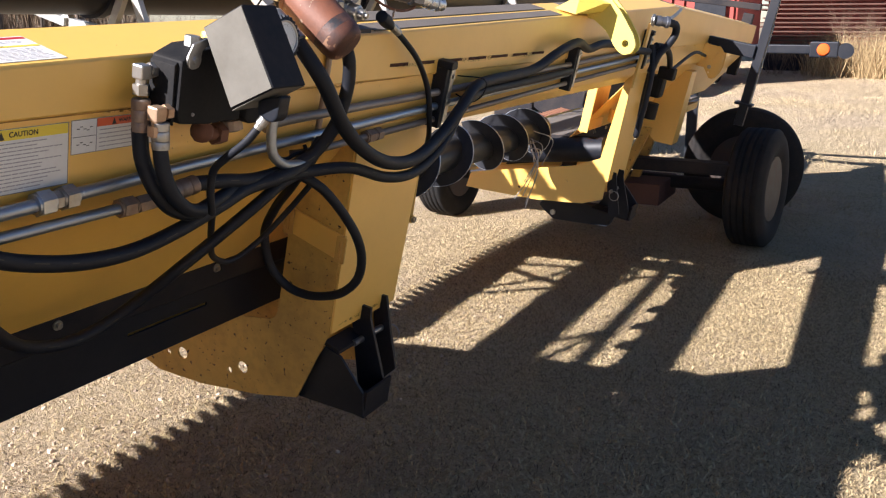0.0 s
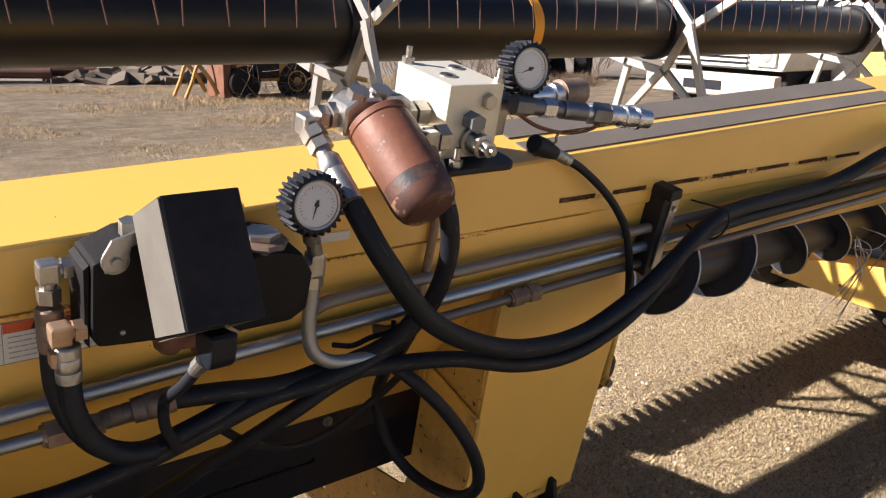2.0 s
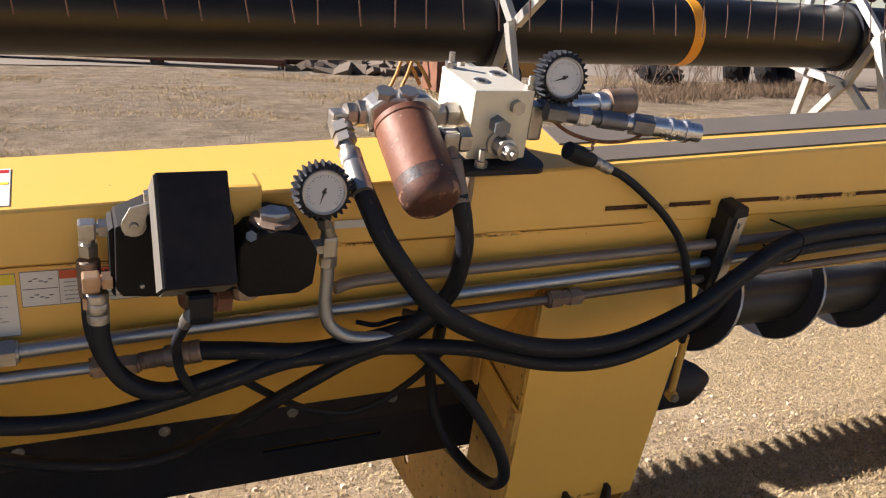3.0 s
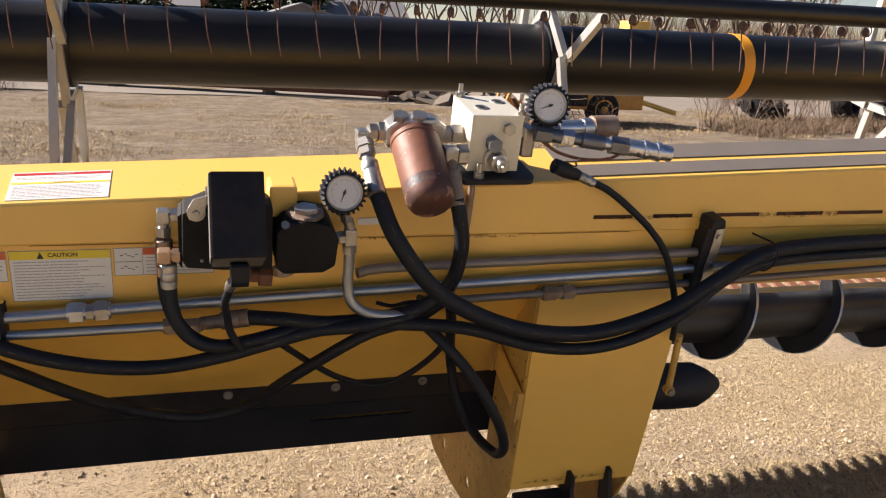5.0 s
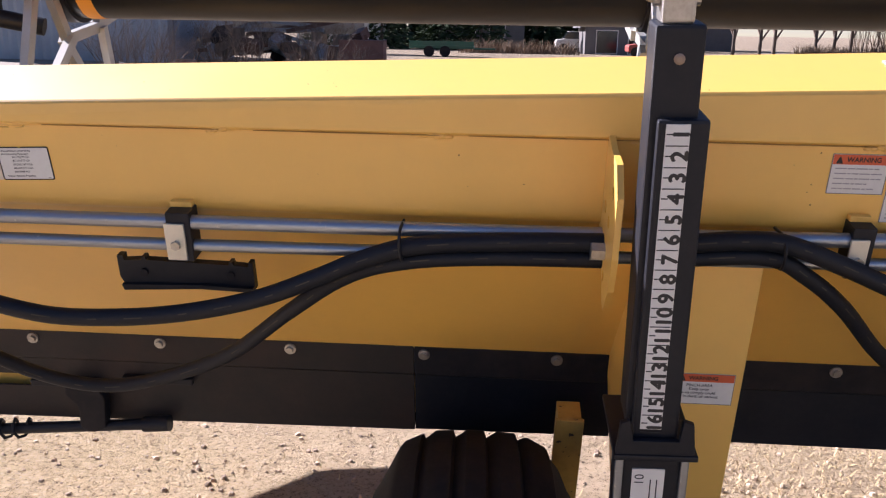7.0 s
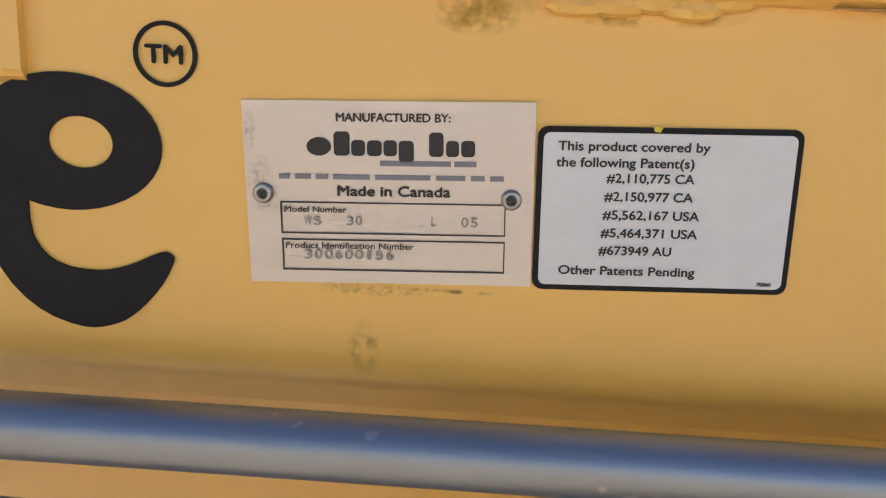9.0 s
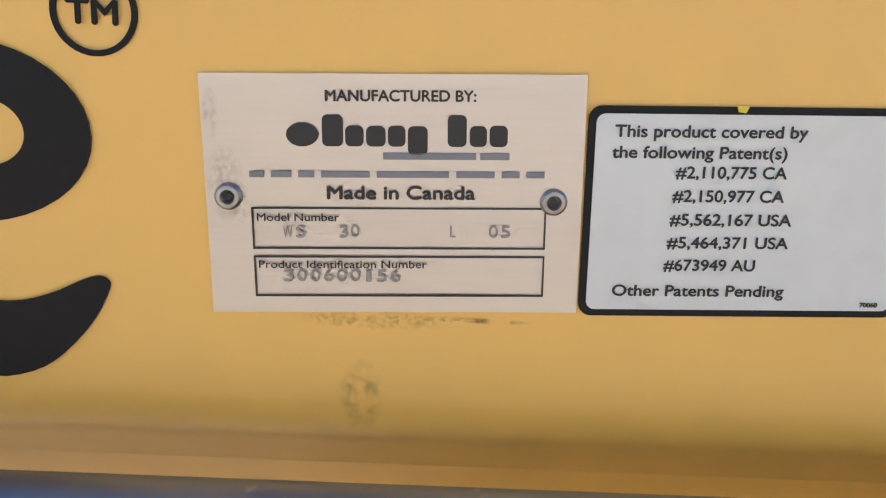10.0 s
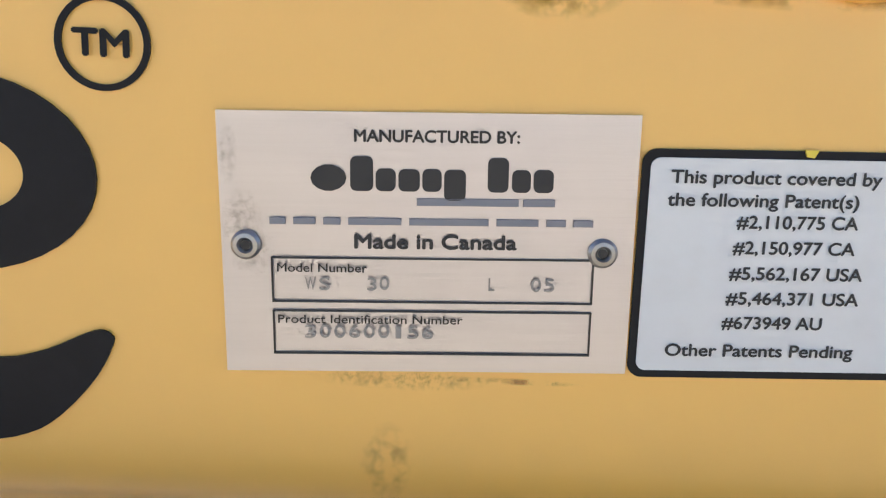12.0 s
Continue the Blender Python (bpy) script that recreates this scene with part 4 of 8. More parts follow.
for v0, v1 in ((-0.0023, -0.0120), (-0.0137, -0.0234)):
    bm = B()
    m = 0.00034
    plate(bm, [(TX - 0.0323, TZ + v1), (TX + 0.0344, TZ + v1), (TX + 0.0344, TZ + v0), (TX - 0.0323, TZ + v0)], [], "y", -0.0016, -0.0012,
          [[(TX - 0.0323 + m, TZ + v1 + m), (TX + 0.0344 - m, TZ + v1 + m), (TX + 0.0344 - m, TZ + v0 - m), (TX - 0.0323 + m, TZ + v0 - m)]])
    part("field_frame", bm, INK, tag)
tag_text("Model Number", -0.0312, -0.0126, -0.0046, 0.0026, bold=0.00003)
tag_text("Product Identification Number", -0.0313, 0.0073, -0.0157, 0.0026, bold=0.00003)
STAMPED = plain("stamped_grey", (0.27, 0.27, 0.275), 0.4, 0.6)
stamp_rng = random.Random(41)
for text, u0, u1, v in (("WS", -0.0257, -0.0199, -0.0080), ("30", -0.0128, -0.0077, -0.0080), ("L", 0.0123, 0.0140, -0.0079), ("05", 0.0211, 0.0267, -0.0080), ("300600156", -0.0260, 0.0016, -0.0185)):
    pitch = (u1 - u0) / len(text)
    for k, char in enumerate(text):
        u = u0 + pitch * k
        tag_text(char, u + pitch * (0.30 if char == "1" else 0.12), u + pitch * (0.70 if char == "1" else 0.88), v + stamp_rng.uniform(-0.00012, 0.00012), 0.0040, STAMPED, 0.00003, name="stamped_character")
for u, v in ((-0.0373, 0.0002), (0.0360, -0.0009)):
    bm = B()
    lathe(bm, (TX + u, -0.0012, TZ + v), (0, -1, 0), [(0, 0.0031), (0.0004, 0.0031), (0.0011, 0.0025), (0.0013, 0.0017), (0.0006, 0.0012), (0.0003, 0.0011)], 28)
    rv = part("rivet", bm, FITTING, tag, "", True)
    part("rivet_hole", lathe(B(), (TX + u, -0.0014, TZ + v), (0, -1, 0), [(0, 0.0010), (0.0005, 0.0010)], 18), INK, rv)
turned(tag, -2.49)

# patent decal
PX, PZ = -1.0899, -0.0475
pat = thing("patent_decal", (PX, 0, PZ), "white patent decal with a rounded black border on yellow paint", "decal")
part("border", slab(B(), PX - 0.0375, PX + 0.0375, PZ - 0.0245, PZ + 0.0245, -0.0008, -0.0002, 0.003), DARK_VINYL, pat)
part("sheet", slab(B(), PX - 0.0358, PX + 0.0358, PZ - 0.0228, PZ + 0.0228, -0.0011, -0.0008, 0.002), WHITE_INK, pat)
for text, u0, u1, v in (("This product covered by", -0.0317, 0.0114, 0.0189), ("the following Patent(s)", -0.0319, 0.0075, 0.0142), ("#2,110,775 CA", -0.0174, 0.0078, 0.0097), ("#2,150,977 CA", -0.0177, 0.0078, 0.0043),
                        ("#5,562,167 USA", -0.0179, 0.0101, -0.0012), ("#5,464,371 USA", -0.0181, 0.0100, -0.0066), ("#673949 AU", -0.0183, 0.0030, -0.0120), ("Other Patents Pending", -0.0300, 0.0102, -0.0182), ("70060", 0.0285, 0.0328, -0.0213)):
    letters(text, 0.0038 if u1 < 0.02 else 0.0015, INK, pat, (PX + (u0 + u1) / 2, -0.0013, PZ + v), width=u1 - u0, bold=0.00009)
part("paint_chip", prism(B(), [(PX - 0.005, PZ + 0.0248), (PX - 0.0045, PZ + 0.0234), (PX - 0.003, PZ + 0.0232), (PX - 0.0022, PZ + 0.0248)], "y", -0.0014, -0.0008), YELLOW_INK, pat)
turned(pat, -2.15)

# black logo letters on the panel, as plain rounded outlines
for k, dx in enumerate((0.0, -0.0735, -0.152)):
    lg = thing("logo_letter", (-1.265 + dx, 0, -0.056), "rounded black vinyl letter of the logo on yellow paint", "logo", "logo shapes")
    def oval(cx, cz, rx, rz, n=40):
        return [(cx + dx + rx * math.cos(2 * math.pi * i / n), cz + rz * math.sin(2 * math.pi * i / n)) for i in range(n)]
    if k < 2:
        part("ring", plate(B(), oval(-1.2665, -0.0368, 0.0286, 0.0205), [], "y", -0.0009, -0.0002, [oval(-1.2622, -0.0366, 0.0097, 0.0077)]), DARK_VINYL, lg)
        low = [(-1.2957, -0.040), (-1.2962, -0.056), (-1.290, -0.077), (-1.279, -0.0895), (-1.265, -0.0948), (-1.2546, -0.0932), (-1.2471, -0.0884), (-1.2396, -0.0797), (-1.2357, -0.0719), (-1.2362, -0.0697), (-1.2386, -0.0689), (-1.2427, -0.0704), (-1.250, -0.0739), (-1.2596, -0.0761), (-1.272, -0.0742), (-1.279, -0.066), (-1.281, -0.050)]
        n = len(low)
        line = curve_points([(x + dx, 0, z) for x, z in low + low[:1]], 3)[:-1]
        part("tail", prism(B(), [(p.x, p.z) for p in line], "y", -0.0010, -0.0002), DARK_VINYL, lg)
    else:
        part("ring", prism(B(), oval(-1.2663, -0.056, 0.026, 0.038), "y", -0.0009, -0.0002), DARK_VINYL, lg)
tm = thing("mark_circle", (-1.2358, 0, -0.0099), "small black circled mark printed on yellow paint", "logo")
part("ring", plate(B(), [(-1.2358 + 0.0093 * math.cos(2 * math.pi * i / 40), -0.0099 + 0.0093 * math.sin(2 * math.pi * i / 40)) for i in range(40)], [], "y", -0.0008, -0.0002,
     [[(-1.2358 + 0.0080 * math.cos(2 * math.pi * i / 40), -0.0099 + 0.0080 * math.sin(2 * math.pi * i / 40)) for i in range(40)]]), DARK_VINYL, tm)
letters("TM", 0.0072, DARK_VINYL, tm, (-1.2358, -0.0010, -0.0102), width=0.0112, bold=0.00025)

# large instruction decal on the sloping sheet
SLOPE = math.atan2(0.249, 0.3795)
bd = thing("instruction_decal", (-1.536, 0.1808, -0.370), "large white instruction decal with a dark border on the sheet", "decal")
CX, CY, CZ = -1.536, 0.1808, -0.370
part("border", slab(B(), CX - 0.12, CX + 0.12, CZ - 0.112, CZ + 0.112, CY - 0.0016, CY - 0.0006, 0.006), DARK_VINYL, bd)
part("sheet", slab(B(), CX - 0.1185, CX + 0.1185, CZ - 0.1105, CZ + 0.1105, CY - 0.0022, CY - 0.0016, 0.005), WHITE_INK, bd)
bm = B()
for i in range(9):
    z = CZ - 0.006 - i * 0.0105
    slab(bm, CX - 0.108, CX - 0.108 + random.uniform(0.08, 0.20), z, z + 0.003, CY - 0.0026, CY - 0.0022)
tagged(part("small_print", bm, GREY_INK, bd), kind="stuff")
for dx, dz, w, h in ((-0.06, 0.055, 0.07, 0.05), (0.05, 0.052, 0.05, 0.042)):
    part("drawing", plate(B(), [(CX + dx - w / 2, CZ + dz - h / 2), (CX + dx + w / 2, CZ + dz - h / 2), (CX + dx + w * 0.3, CZ + dz + h / 2), (CX + dx - w / 2, CZ + dz + h * 0.3)], [(CX + dx, CZ + dz, h * 0.2)], "y", CY - 0.0026, CY - 0.0022), GREY_INK, bd)
bd.matrix_basis = M @ Matrix.Translation((CX, CY, CZ)) @ Matrix.Rotation(SLOPE, 4, "X") @ Matrix.Rotation(radians(19), 4, "Y")
# small maker's label beside the gauge
single("small_label", slab(B(), 0.660, 0.722, 0.040, 0.053, -0.0092, -0.0083), WHITE_INK, "small faded white label on yellow paint", "decal", (0.69, -0.009, 0.046))

# slots in the beam over the opening: flat strips, inner shade and rust as colour
DARK_GAP = paint("rust_and_slot_shade", (0.10, 0.035, 0.012), (0.03, 0.016, 0.01), 0.6, 0.9, big=20, fine=120, bump=0.0)
for k, (a, b) in enumerate(((1.13, 1.216), (1.262, 1.352), (1.41, 1.512), (1.556, 1.672), (1.71, 1.83), (1.87, 1.99), (2.03, 2.14), (2.62, 2.74), (2.80, 2.92), (2.98, 3.10), (3.16, 3.28))):
    part("slot", slab(B(), a, b, 0.0415, 0.0495, -0.0084, -0.0078), DARK_GAP, frame_thing)

# grip tape on the beam top
for y0, y1 in ((0.010, 0.058), (0.076, 0.138)):
    bm = B()
    top_slab(bm, 1.07, XC - 0.12, y0, y1, 0.0004, 0.0026)
    single("grip_tape", bm, BELT, "brown sanded grip tape strip along the yellow beam", "grip tape", (1.7, 0.05, 0.13), "grip tapes")
    bm = B()
    top_slab(bm, XC + 0.12, 4.2, y0, y1, 0.0004, 0.0026)
    single("grip_tape", bm, BELT, "brown sanded grip tape strip along the yellow beam", "grip tape", (3.2, 0.05, 0.13), "grip tapes")


# ---- pipes, clips ----
def pipe(points, r, label, fittings=(), material=STEEL):
    th = thing("hydraulic_pipe", points[0], label, "pipe", "hydraulic pipes")
    part("pipe", sweep(B(), points, r, 16, 6), material, th, "", True)
    for p, way, across, length, mat in fittings:
        bm = B()
        nut(bm, p, way, across, length)
        rod(bm, Vector(p) - Vector(way).normalized() * 0.004, Vector(p) + Vector(way).normalized() * (length + 0.004), across * 0.45)
        part("nut", bm, mat, th)
    return th


BLUE_NUT = paint("zinc_nut", (0.50, 0.53, 0.57), (0.3, 0.27, 0.22), 0.4, 0.3, metal=0.9, big=30)
Y = -0.022
pipe([(-2.24, Y, -0.119), (-1.2, Y, -0.119), (-0.47, Y, -0.118), (0.06, Y, -0.113), (0.27, Y, -0.104), (0.63, Y, -0.091), (1.41, Y, -0.068), (2.4, Y, -0.038), (3.6, Y, -0.004)], 0.0102,
     "long galvanised steel hydraulic pipe along the yellow beam",
     [((0.168, Y, -0.1085), (1, 0, 0.03), 0.034, 0.022, BLUE_NUT), ((0.194, Y, -0.108), (1, 0, 0.03), 0.026, 0.012, FITTING), ((0.210, Y, -0.107), (1, 0, 0.03), 0.034, 0.020, FITTING)])
pipe([(-2.24, Y, -0.154), (-1.2, Y, -0.154), (-0.7, Y, -0.154), (0.05, Y, -0.148), (0.335, Y, -0.145)], 0.0088, "galvanised steel hydraulic pipe with a rusty end nut",
     [((0.322, Y, -0.145), (1, 0, 0.01), 0.030, 0.026, FITTING_RUSTY), ((0.352, Y - 0.006, -0.143), (1, -0.2, 0.12), 0.026, 0.03, FITTING_RUSTY)])
pipe([(0.66, -0.03, -0.048), (0.72, Y, -0.043), (1.0, Y, -0.038), (1.40, Y, -0.031), (2.4, Y, -0.004), (3.6, Y, 0.03)], 0.0098, "dull brownish steel hydraulic pipe passing behind the hoses", material=STEEL_DULL)
pipe([(0.79, 0.0, -0.125), (0.83, Y, -0.119), (1.07, Y, -0.113), (1.417, Y, -0.103), (2.4, Y, -0.073), (3.6, Y, -0.038)], 0.0082, "dull brownish steel hydraulic pipe with a rusted coupling",
     material=STEEL_DULL, fittings=[((1.045, Y, -0.114), (1, 0, 0.03), 0.029, 0.022, FITTING_RUSTY), ((1.070, Y, -0.1132), (1, 0, 0.03), 0.024, 0.010, FITTING_RUSTY), ((1.083, Y, -0.1128), (1, 0, 0.03), 0.029, 0.022, FITTING_RUSTY)])


def pipe_clip(x, z0, z1, pale=True, width=0.03, lean=0.0):
    th = thing("pipe_clip", (x, -0.02, z1), "black pipe clip with a pale bolted strap holding steel pipes", "pipe clip", "pipe clips")
    part("back_block", box(B(), (x - width / 2, -0.034, z1 - 0.004), (x + width / 2 + 0.004, 0.002, z0 - 0.003), 0.002), BLACK, th)
    part("weld_tab", box(B(), (x - width / 2 + 0.001, -0.012, z0 - 0.003), (x + width / 2 + 0.002, -0.0005, z0 + 0.005), 0.001), YELLOW, th, "yellow welded tab")
    part("strap", box(B(), (x - width / 2 - 0.002, -0.0385, z1), (x + width / 2 - 0.004, -0.0342, z0 - 0.018), 0.001), ALUMINIUM if pale else BLACK, th, "pale plated strap")
    bm = B()
    nut(bm, (x - 0.002, -0.0385, z1 + (z0 - z1) * 0.33), (0, -1, 0), 0.012, 0.006)
    part("bolt", bm, FITTING, th)
    return th


pipe_clip(-0.872, -0.0985, -0.1715)
pipe_clip(0.050, -0.088, -0.161, width=0.026)
pipe_clip(mirror(-0.872), -0.05, -0.12)
for x, dz in ((1.39, 0.0), (2.415, 0.026), (3.43, 0.06)):
    th = thing("pipe_clip", (x, -0.03, -0.03 + dz), "tall black pipe bracket with a slim bright strap", "pipe clip", "pipe clips")
    part("bracket", prism(B(), rounded([(x - 0.016, 0.040 + dz), (x + 0.010, 0.044 + dz), (x + 0.014, 0.03 + dz), (x + 0.002, -0.125 + dz), (x - 0.020, -0.125 + dz)], 0.003), "y", -0.040, 0.0, 0.002), BLACK, th)
    part("hood", prism(B(), rounded([(x - 0.018, 0.030 + dz), (x - 0.016, 0.050 + dz), (x + 0.012, 0.054 + dz), (x + 0.016, 0.034 + dz)], 0.003), "y", -0.052, -0.002, 0.002), BLACK, th)
    part("strap", prism(B(), [(x + 0.002, 0.030 + dz), (x + 0.022, 0.030 + dz), (x + 0.014, -0.11 + dz), (x - 0.006, -0.11 + dz)], "y", -0.0445, -0.0405, 0.001), FITTING, th)
    for z in (0.012, -0.05):
        part("bolt", nut(B(), (x + 0.010 + 0.05 * (z - 0.012), -0.0445, z + dz), (0, -1, 0), 0.010, 0.005), FITTING, th)
# plastic trough below the far clip
tr = thing("plastic_trough", (-0.88, 0.01, -0.21), "black plastic hose trough under the pipe clip", "trough")
bm = B()
prism(bm, [(-0.984, -0.188), (-0.975, -0.188), (-0.9745, -0.196), (-0.948, -0.194), (-0.947, -0.189), (-0.942, -0.189), (-0.941, -0.194), (-0.818, -0.198), (-0.817, -0.193), (-0.812, -0.193), (-0.811, -0.198), (-0.789, -0.2), (-0.788, -0.193), (-0.782, -0.193), (-0.781, -0.237), (-0.86, -0.233), (-0.976, -0.239), (-0.984, -0.222)], "y", 0.002, 0.016)
part("body", bm, BLACK, tr)
part("lower_lip", prism(B(), [(-0.980, -0.232), (-0.86, -0.2285), (-0.783, -0.232), (-0.783, -0.238), (-0.86, -0.235), (-0.977, -0.241)], "y", -0.006, 0.0015), BLACK, tr)
for x in (-0.945, -0.815):
    part("push_clip", rod(B(), (x, 0.0015, -0.213), (x, -0.003, -0.213), 0.006, seg=12), BLACK_DUSTY, tr, "", True)
# clip bracket under the pipes near the arm
th = thing("pipe_hook", (0.75, 0, -0.13), "small black stamped hook under the pipes", "hook")
part("hook", sweep(B(), [(0.70, -0.03, -0.112), (0.73, -0.035, -0.118), (0.76, -0.035, -0.112), (0.80, -0.03, -0.113), (0.81, -0.02, -0.104)], 0.004, 8), BLACK, th)


# ---- hoses ----
HOSE_PRINT = paint("faded_hose_print", (0.055, 0.046, 0.03), (0.012, 0.012, 0.013), 0.9, 0.7, big=60, fine=300, bump=0)


def hose(points, r, label, ends=()):
    th = thing("hydraulic_hose", points[0], label, "hose", "hydraulic hoses")
    part("hose", sweep(B(), points, r, 16, 8), RUBBER, th, "", True)
    if r >= 0.0115 and len(points) > 6:
        # worn printed lay line and scuffed patches along the hose
        line = curve_points(points, 8)
        bm = B()
        for i in range(3, len(line) - 4, 5):
            a, b = line[i], line[i + 1 + i % 2]
            way = (b - a).normalized()
            out = Vector((0, -1, 0.35))
            out = (out - way * out.dot(way)).normalized()
            side = way.cross(out) * 0.0009
            up = out * (r + 0.0003)
            bm.faces.new([bm.verts.new(v) for v in (a + up - side, b + up - side, b + up + side, a + up + side)])
        tagged(part("lay_line", bm, HOSE_PRINT, th), "faded printed lay line", kind="stuff")
    for p, way, length, rr, mat in ends:
        w = Vector(way).normalized()
        part("crimp", lathe(B(), p, w, [(0, rr * 0.9), (0.002, rr), (length * 0.3, rr), (length * 0.33, rr * 0.93), (length * 0.37, rr), (length * 0.66, rr), (length * 0.7, rr * 0.93), (length * 0.74, rr), (length, rr * 0.95)], 18), mat, th, "", True)
    return th


hose([(0.676, -0.045, 0.140), (0.684, -0.075, 0.112), (0.71, -0.115, 0.055), (0.783, -0.128, -0.036), (0.888, -0.127, -0.102), (1.01, -0.12, -0.144), (1.147, -0.11, -0.154), (1.30, -0.09, -0.121), (1.389, -0.085, -0.068), (1.493, -0.07, -0.019), (1.62, -0.055, -0.008), (1.95, -0.05, 0.004), (2.15, -0.06, 0.06), (2.32, -0.06, 0.085), (2.5, -0.045, 0.055), (2.68, -0.045, 0.07), (2.9, -0.05, 0.06), (3.1, -0.065, 0.04), (3.26, -0.085, 0.03)], 0.0155,
     "thick black rubber hydraulic hose sagging across the support arm")
hose([(0.56, -0.050, -0.146), (0.66, -0.055, -0.142), (0.76, -0.072, -0.138), (0.869, -0.10, -0.139), (0.998, -0.112, -0.177), (1.12, -0.112, -0.191), (1.234, -0.10, -0.177), (1.33, -0.092, -0.132), (1.402, -0.08, -0.078), (1.483, -0.065, -0.049), (1.62, -0.05, -0.038), (2.0, -0.047, -0.03), (2.35, -0.045, -0.02)], 0.0125,
     "black rubber hydraulic hose running beside the thicker one")
hose([(0.819, -0.078, 0.118), (0.826, -0.09, 0.083), (0.836, -0.087, 0.026), (0.828, -0.075, -0.050), (0.782, -0.062, -0.107), (0.702, -0.06, -0.128), (0.605, -0.06, -0.133), (0.521, -0.055, -0.123), (0.458, -0.045, -0.121)], 0.0135,
     "black rubber hydraulic hose curling under the filter", [((0.466, -0.046, -0.121), (-1, 0.2, -0.22), 0.05, 0.0165, FITTING_RUSTY), ((0.418, -0.036, -0.1315), (-1, 0.2, -0.22), 0.036, 0.0125, FITTING_RUSTY)])
hose([(0.326, -0.05, -0.005), (0.327, -0.060, -0.056), (0.341, -0.075, -0.101), (0.369, -0.085, -0.135), (0.413, -0.09, -0.151), (0.47, -0.075, -0.152), (0.543, -0.06, -0.145), (0.618, -0.05, -0.142), (0.69, -0.045, -0.138)], 0.0125,
     "black rubber hydraulic hose bending down from the valve elbow", [((0.326, -0.05, 0.04), (0, -0.08, -1), 0.05, 0.0145, FITTING_RUSTY)])
hose([(0.334, -0.085, -0.02), (0.336, -0.095, -0.065), (0.352, -0.105, -0.105), (0.382, -0.108, -0.132), (0.42, -0.104, -0.143)], 0.0118,
     "short black rubber hose beside the other valve hose", [((0.333, -0.085, 0.012), (0, -0.1, -1), 0.042, 0.0140, FITTING)])
hose([(0.427, -0.199, 0.026), (0.420, -0.180, -0.005), (0.420, -0.145, -0.040), (0.424, -0.118, -0.070), (0.430, -0.110, -0.110), (0.45, -0.10, -0.155)], 0.0066, "thin grey control cable below the valve")
hose([(-0.20, -0.045, -0.118), (-0.11, -0.045, -0.109), (-0.05, -0.047, -0.111), (0.031, -0.05, -0.140), (0.118, -0.055, -0.175), (0.216, -0.06, -0.198), (0.314, -0.062, -0.204), (0.41, -0.066, -0.188), (0.504, -0.07, -0.161), (0.585, -0.065, -0.144), (0.669, -0.075, -0.133), (0.769, -0.06, -0.121), (0.83, -0.045, -0.09)], 0.0130,
     "black rubber hydraulic hose sagging below the steel pipes", [((-0.198, -0.045, -0.117), (1, 0, 0), 0.03, 0.0135, FITTING)])
hose([(-0.20, -0.045, -0.139), (-0.072, -0.04, -0.134), (-0.010, -0.033, -0.165), (0.058, -0.01, -0.224), (0.157, 0.06, -0.338), (0.265, 0.12, -0.432), (0.379, 0.138, -0.468), (0.475, 0.115, -0.430), (0.545, 0.03, -0.315), (0.635, -0.04, -0.202), (0.696, -0.052, -0.161), (0.771, -0.052, -0.139), (0.83, -0.04, -0.11)], 0.0118,
     "black rubber hydraulic hose drooping deep over the yellow sheet")
hose([(0.765, -0.03, -0.146), (0.799, -0.033, -0.166), (0.833, -0.064, -0.192), (0.882, -0.088, -0.245), (0.924, -0.110, -0.307), (0.956, -0.113, -0.369), (0.977, -0.097, -0.431), (0.984, -0.058, -0.481), (0.985, -0.005, -0.510), (0.978, 0.045, -0.520), (0.965, 0.092, -0.508), (0.945, 0.130, -0.462), (0.926, 0.142, -0.380), (0.905, 0.105, -0.300), (0.883, 0.05, -0.225), (0.86, 0.0, -0.15)], 0.0108,
     "black rubber hose hanging in a loop beside the support arm")
hose([(0.527, -0.035, -0.19), (0.594, 0.02, -0.275), (0.666, 0.07, -0.350), (0.747, 0.09, -0.386), (0.802, 0.07, -0.352), (0.847, 0.035, -0.282), (0.864, -0.012, -0.2)], 0.0065, "thin black hose drooping in front of the yellow sheet")
hose([(1.055, -0.030, 0.148), (1.091, -0.028, 0.132), (1.14, -0.026, 0.110), (1.195, -0.036, 0.071), (1.247, -0.038, 0.026), (1.290, -0.038, -0.025), (1.327, -0.036, -0.10), (1.358, -0.03, -0.185), (1.37, -0.02, -0.244)], 0.0070,
     "thin black hose with a rubber-capped plug curving over the beam", [((1.070, -0.030, 0.142), (1, -0.05, -0.45), 0.036, 0.0095, FITTING)])
hose([(-0.274, -0.045, -0.118), (-0.411, -0.045, -0.122), (-0.534, -0.047, -0.131), (-0.608, -0.05, -0.153), (-0.672, -0.05, -0.183), (-0.758, -0.05, -0.220), (-0.863, -0.05, -0.248), (-0.971, -0.05, -0.262), (-1.081, -0.05, -0.262), (-1.193, -0.045, -0.238), (-1.28, -0.04, -0.207), (-1.40, -0.03, -0.172), (-1.6, -0.03, -0.15)], 0.0130,
     "black rubber hydraulic hose sagging under the logo")
hose([(-0.27, -0.045, -0.143), (-0.439, -0.043, -0.147), (-0.557, -0.04, -0.160), (-0.64, -0.03, -0.192), (-0.731, 0.0, -0.269), (-0.86, 0.07, -0.398), (-1.002, 0.11, -0.480), (-1.117, 0.12, -0.508), (-1.222, 0.10, -0.470), (-1.305, 0.04, -0.362), (-1.36, -0.02, -0.24), (-1.45, -0.03, -0.17)], 0.0120,
     "black rubber hydraulic hose drooping deep below the logo")
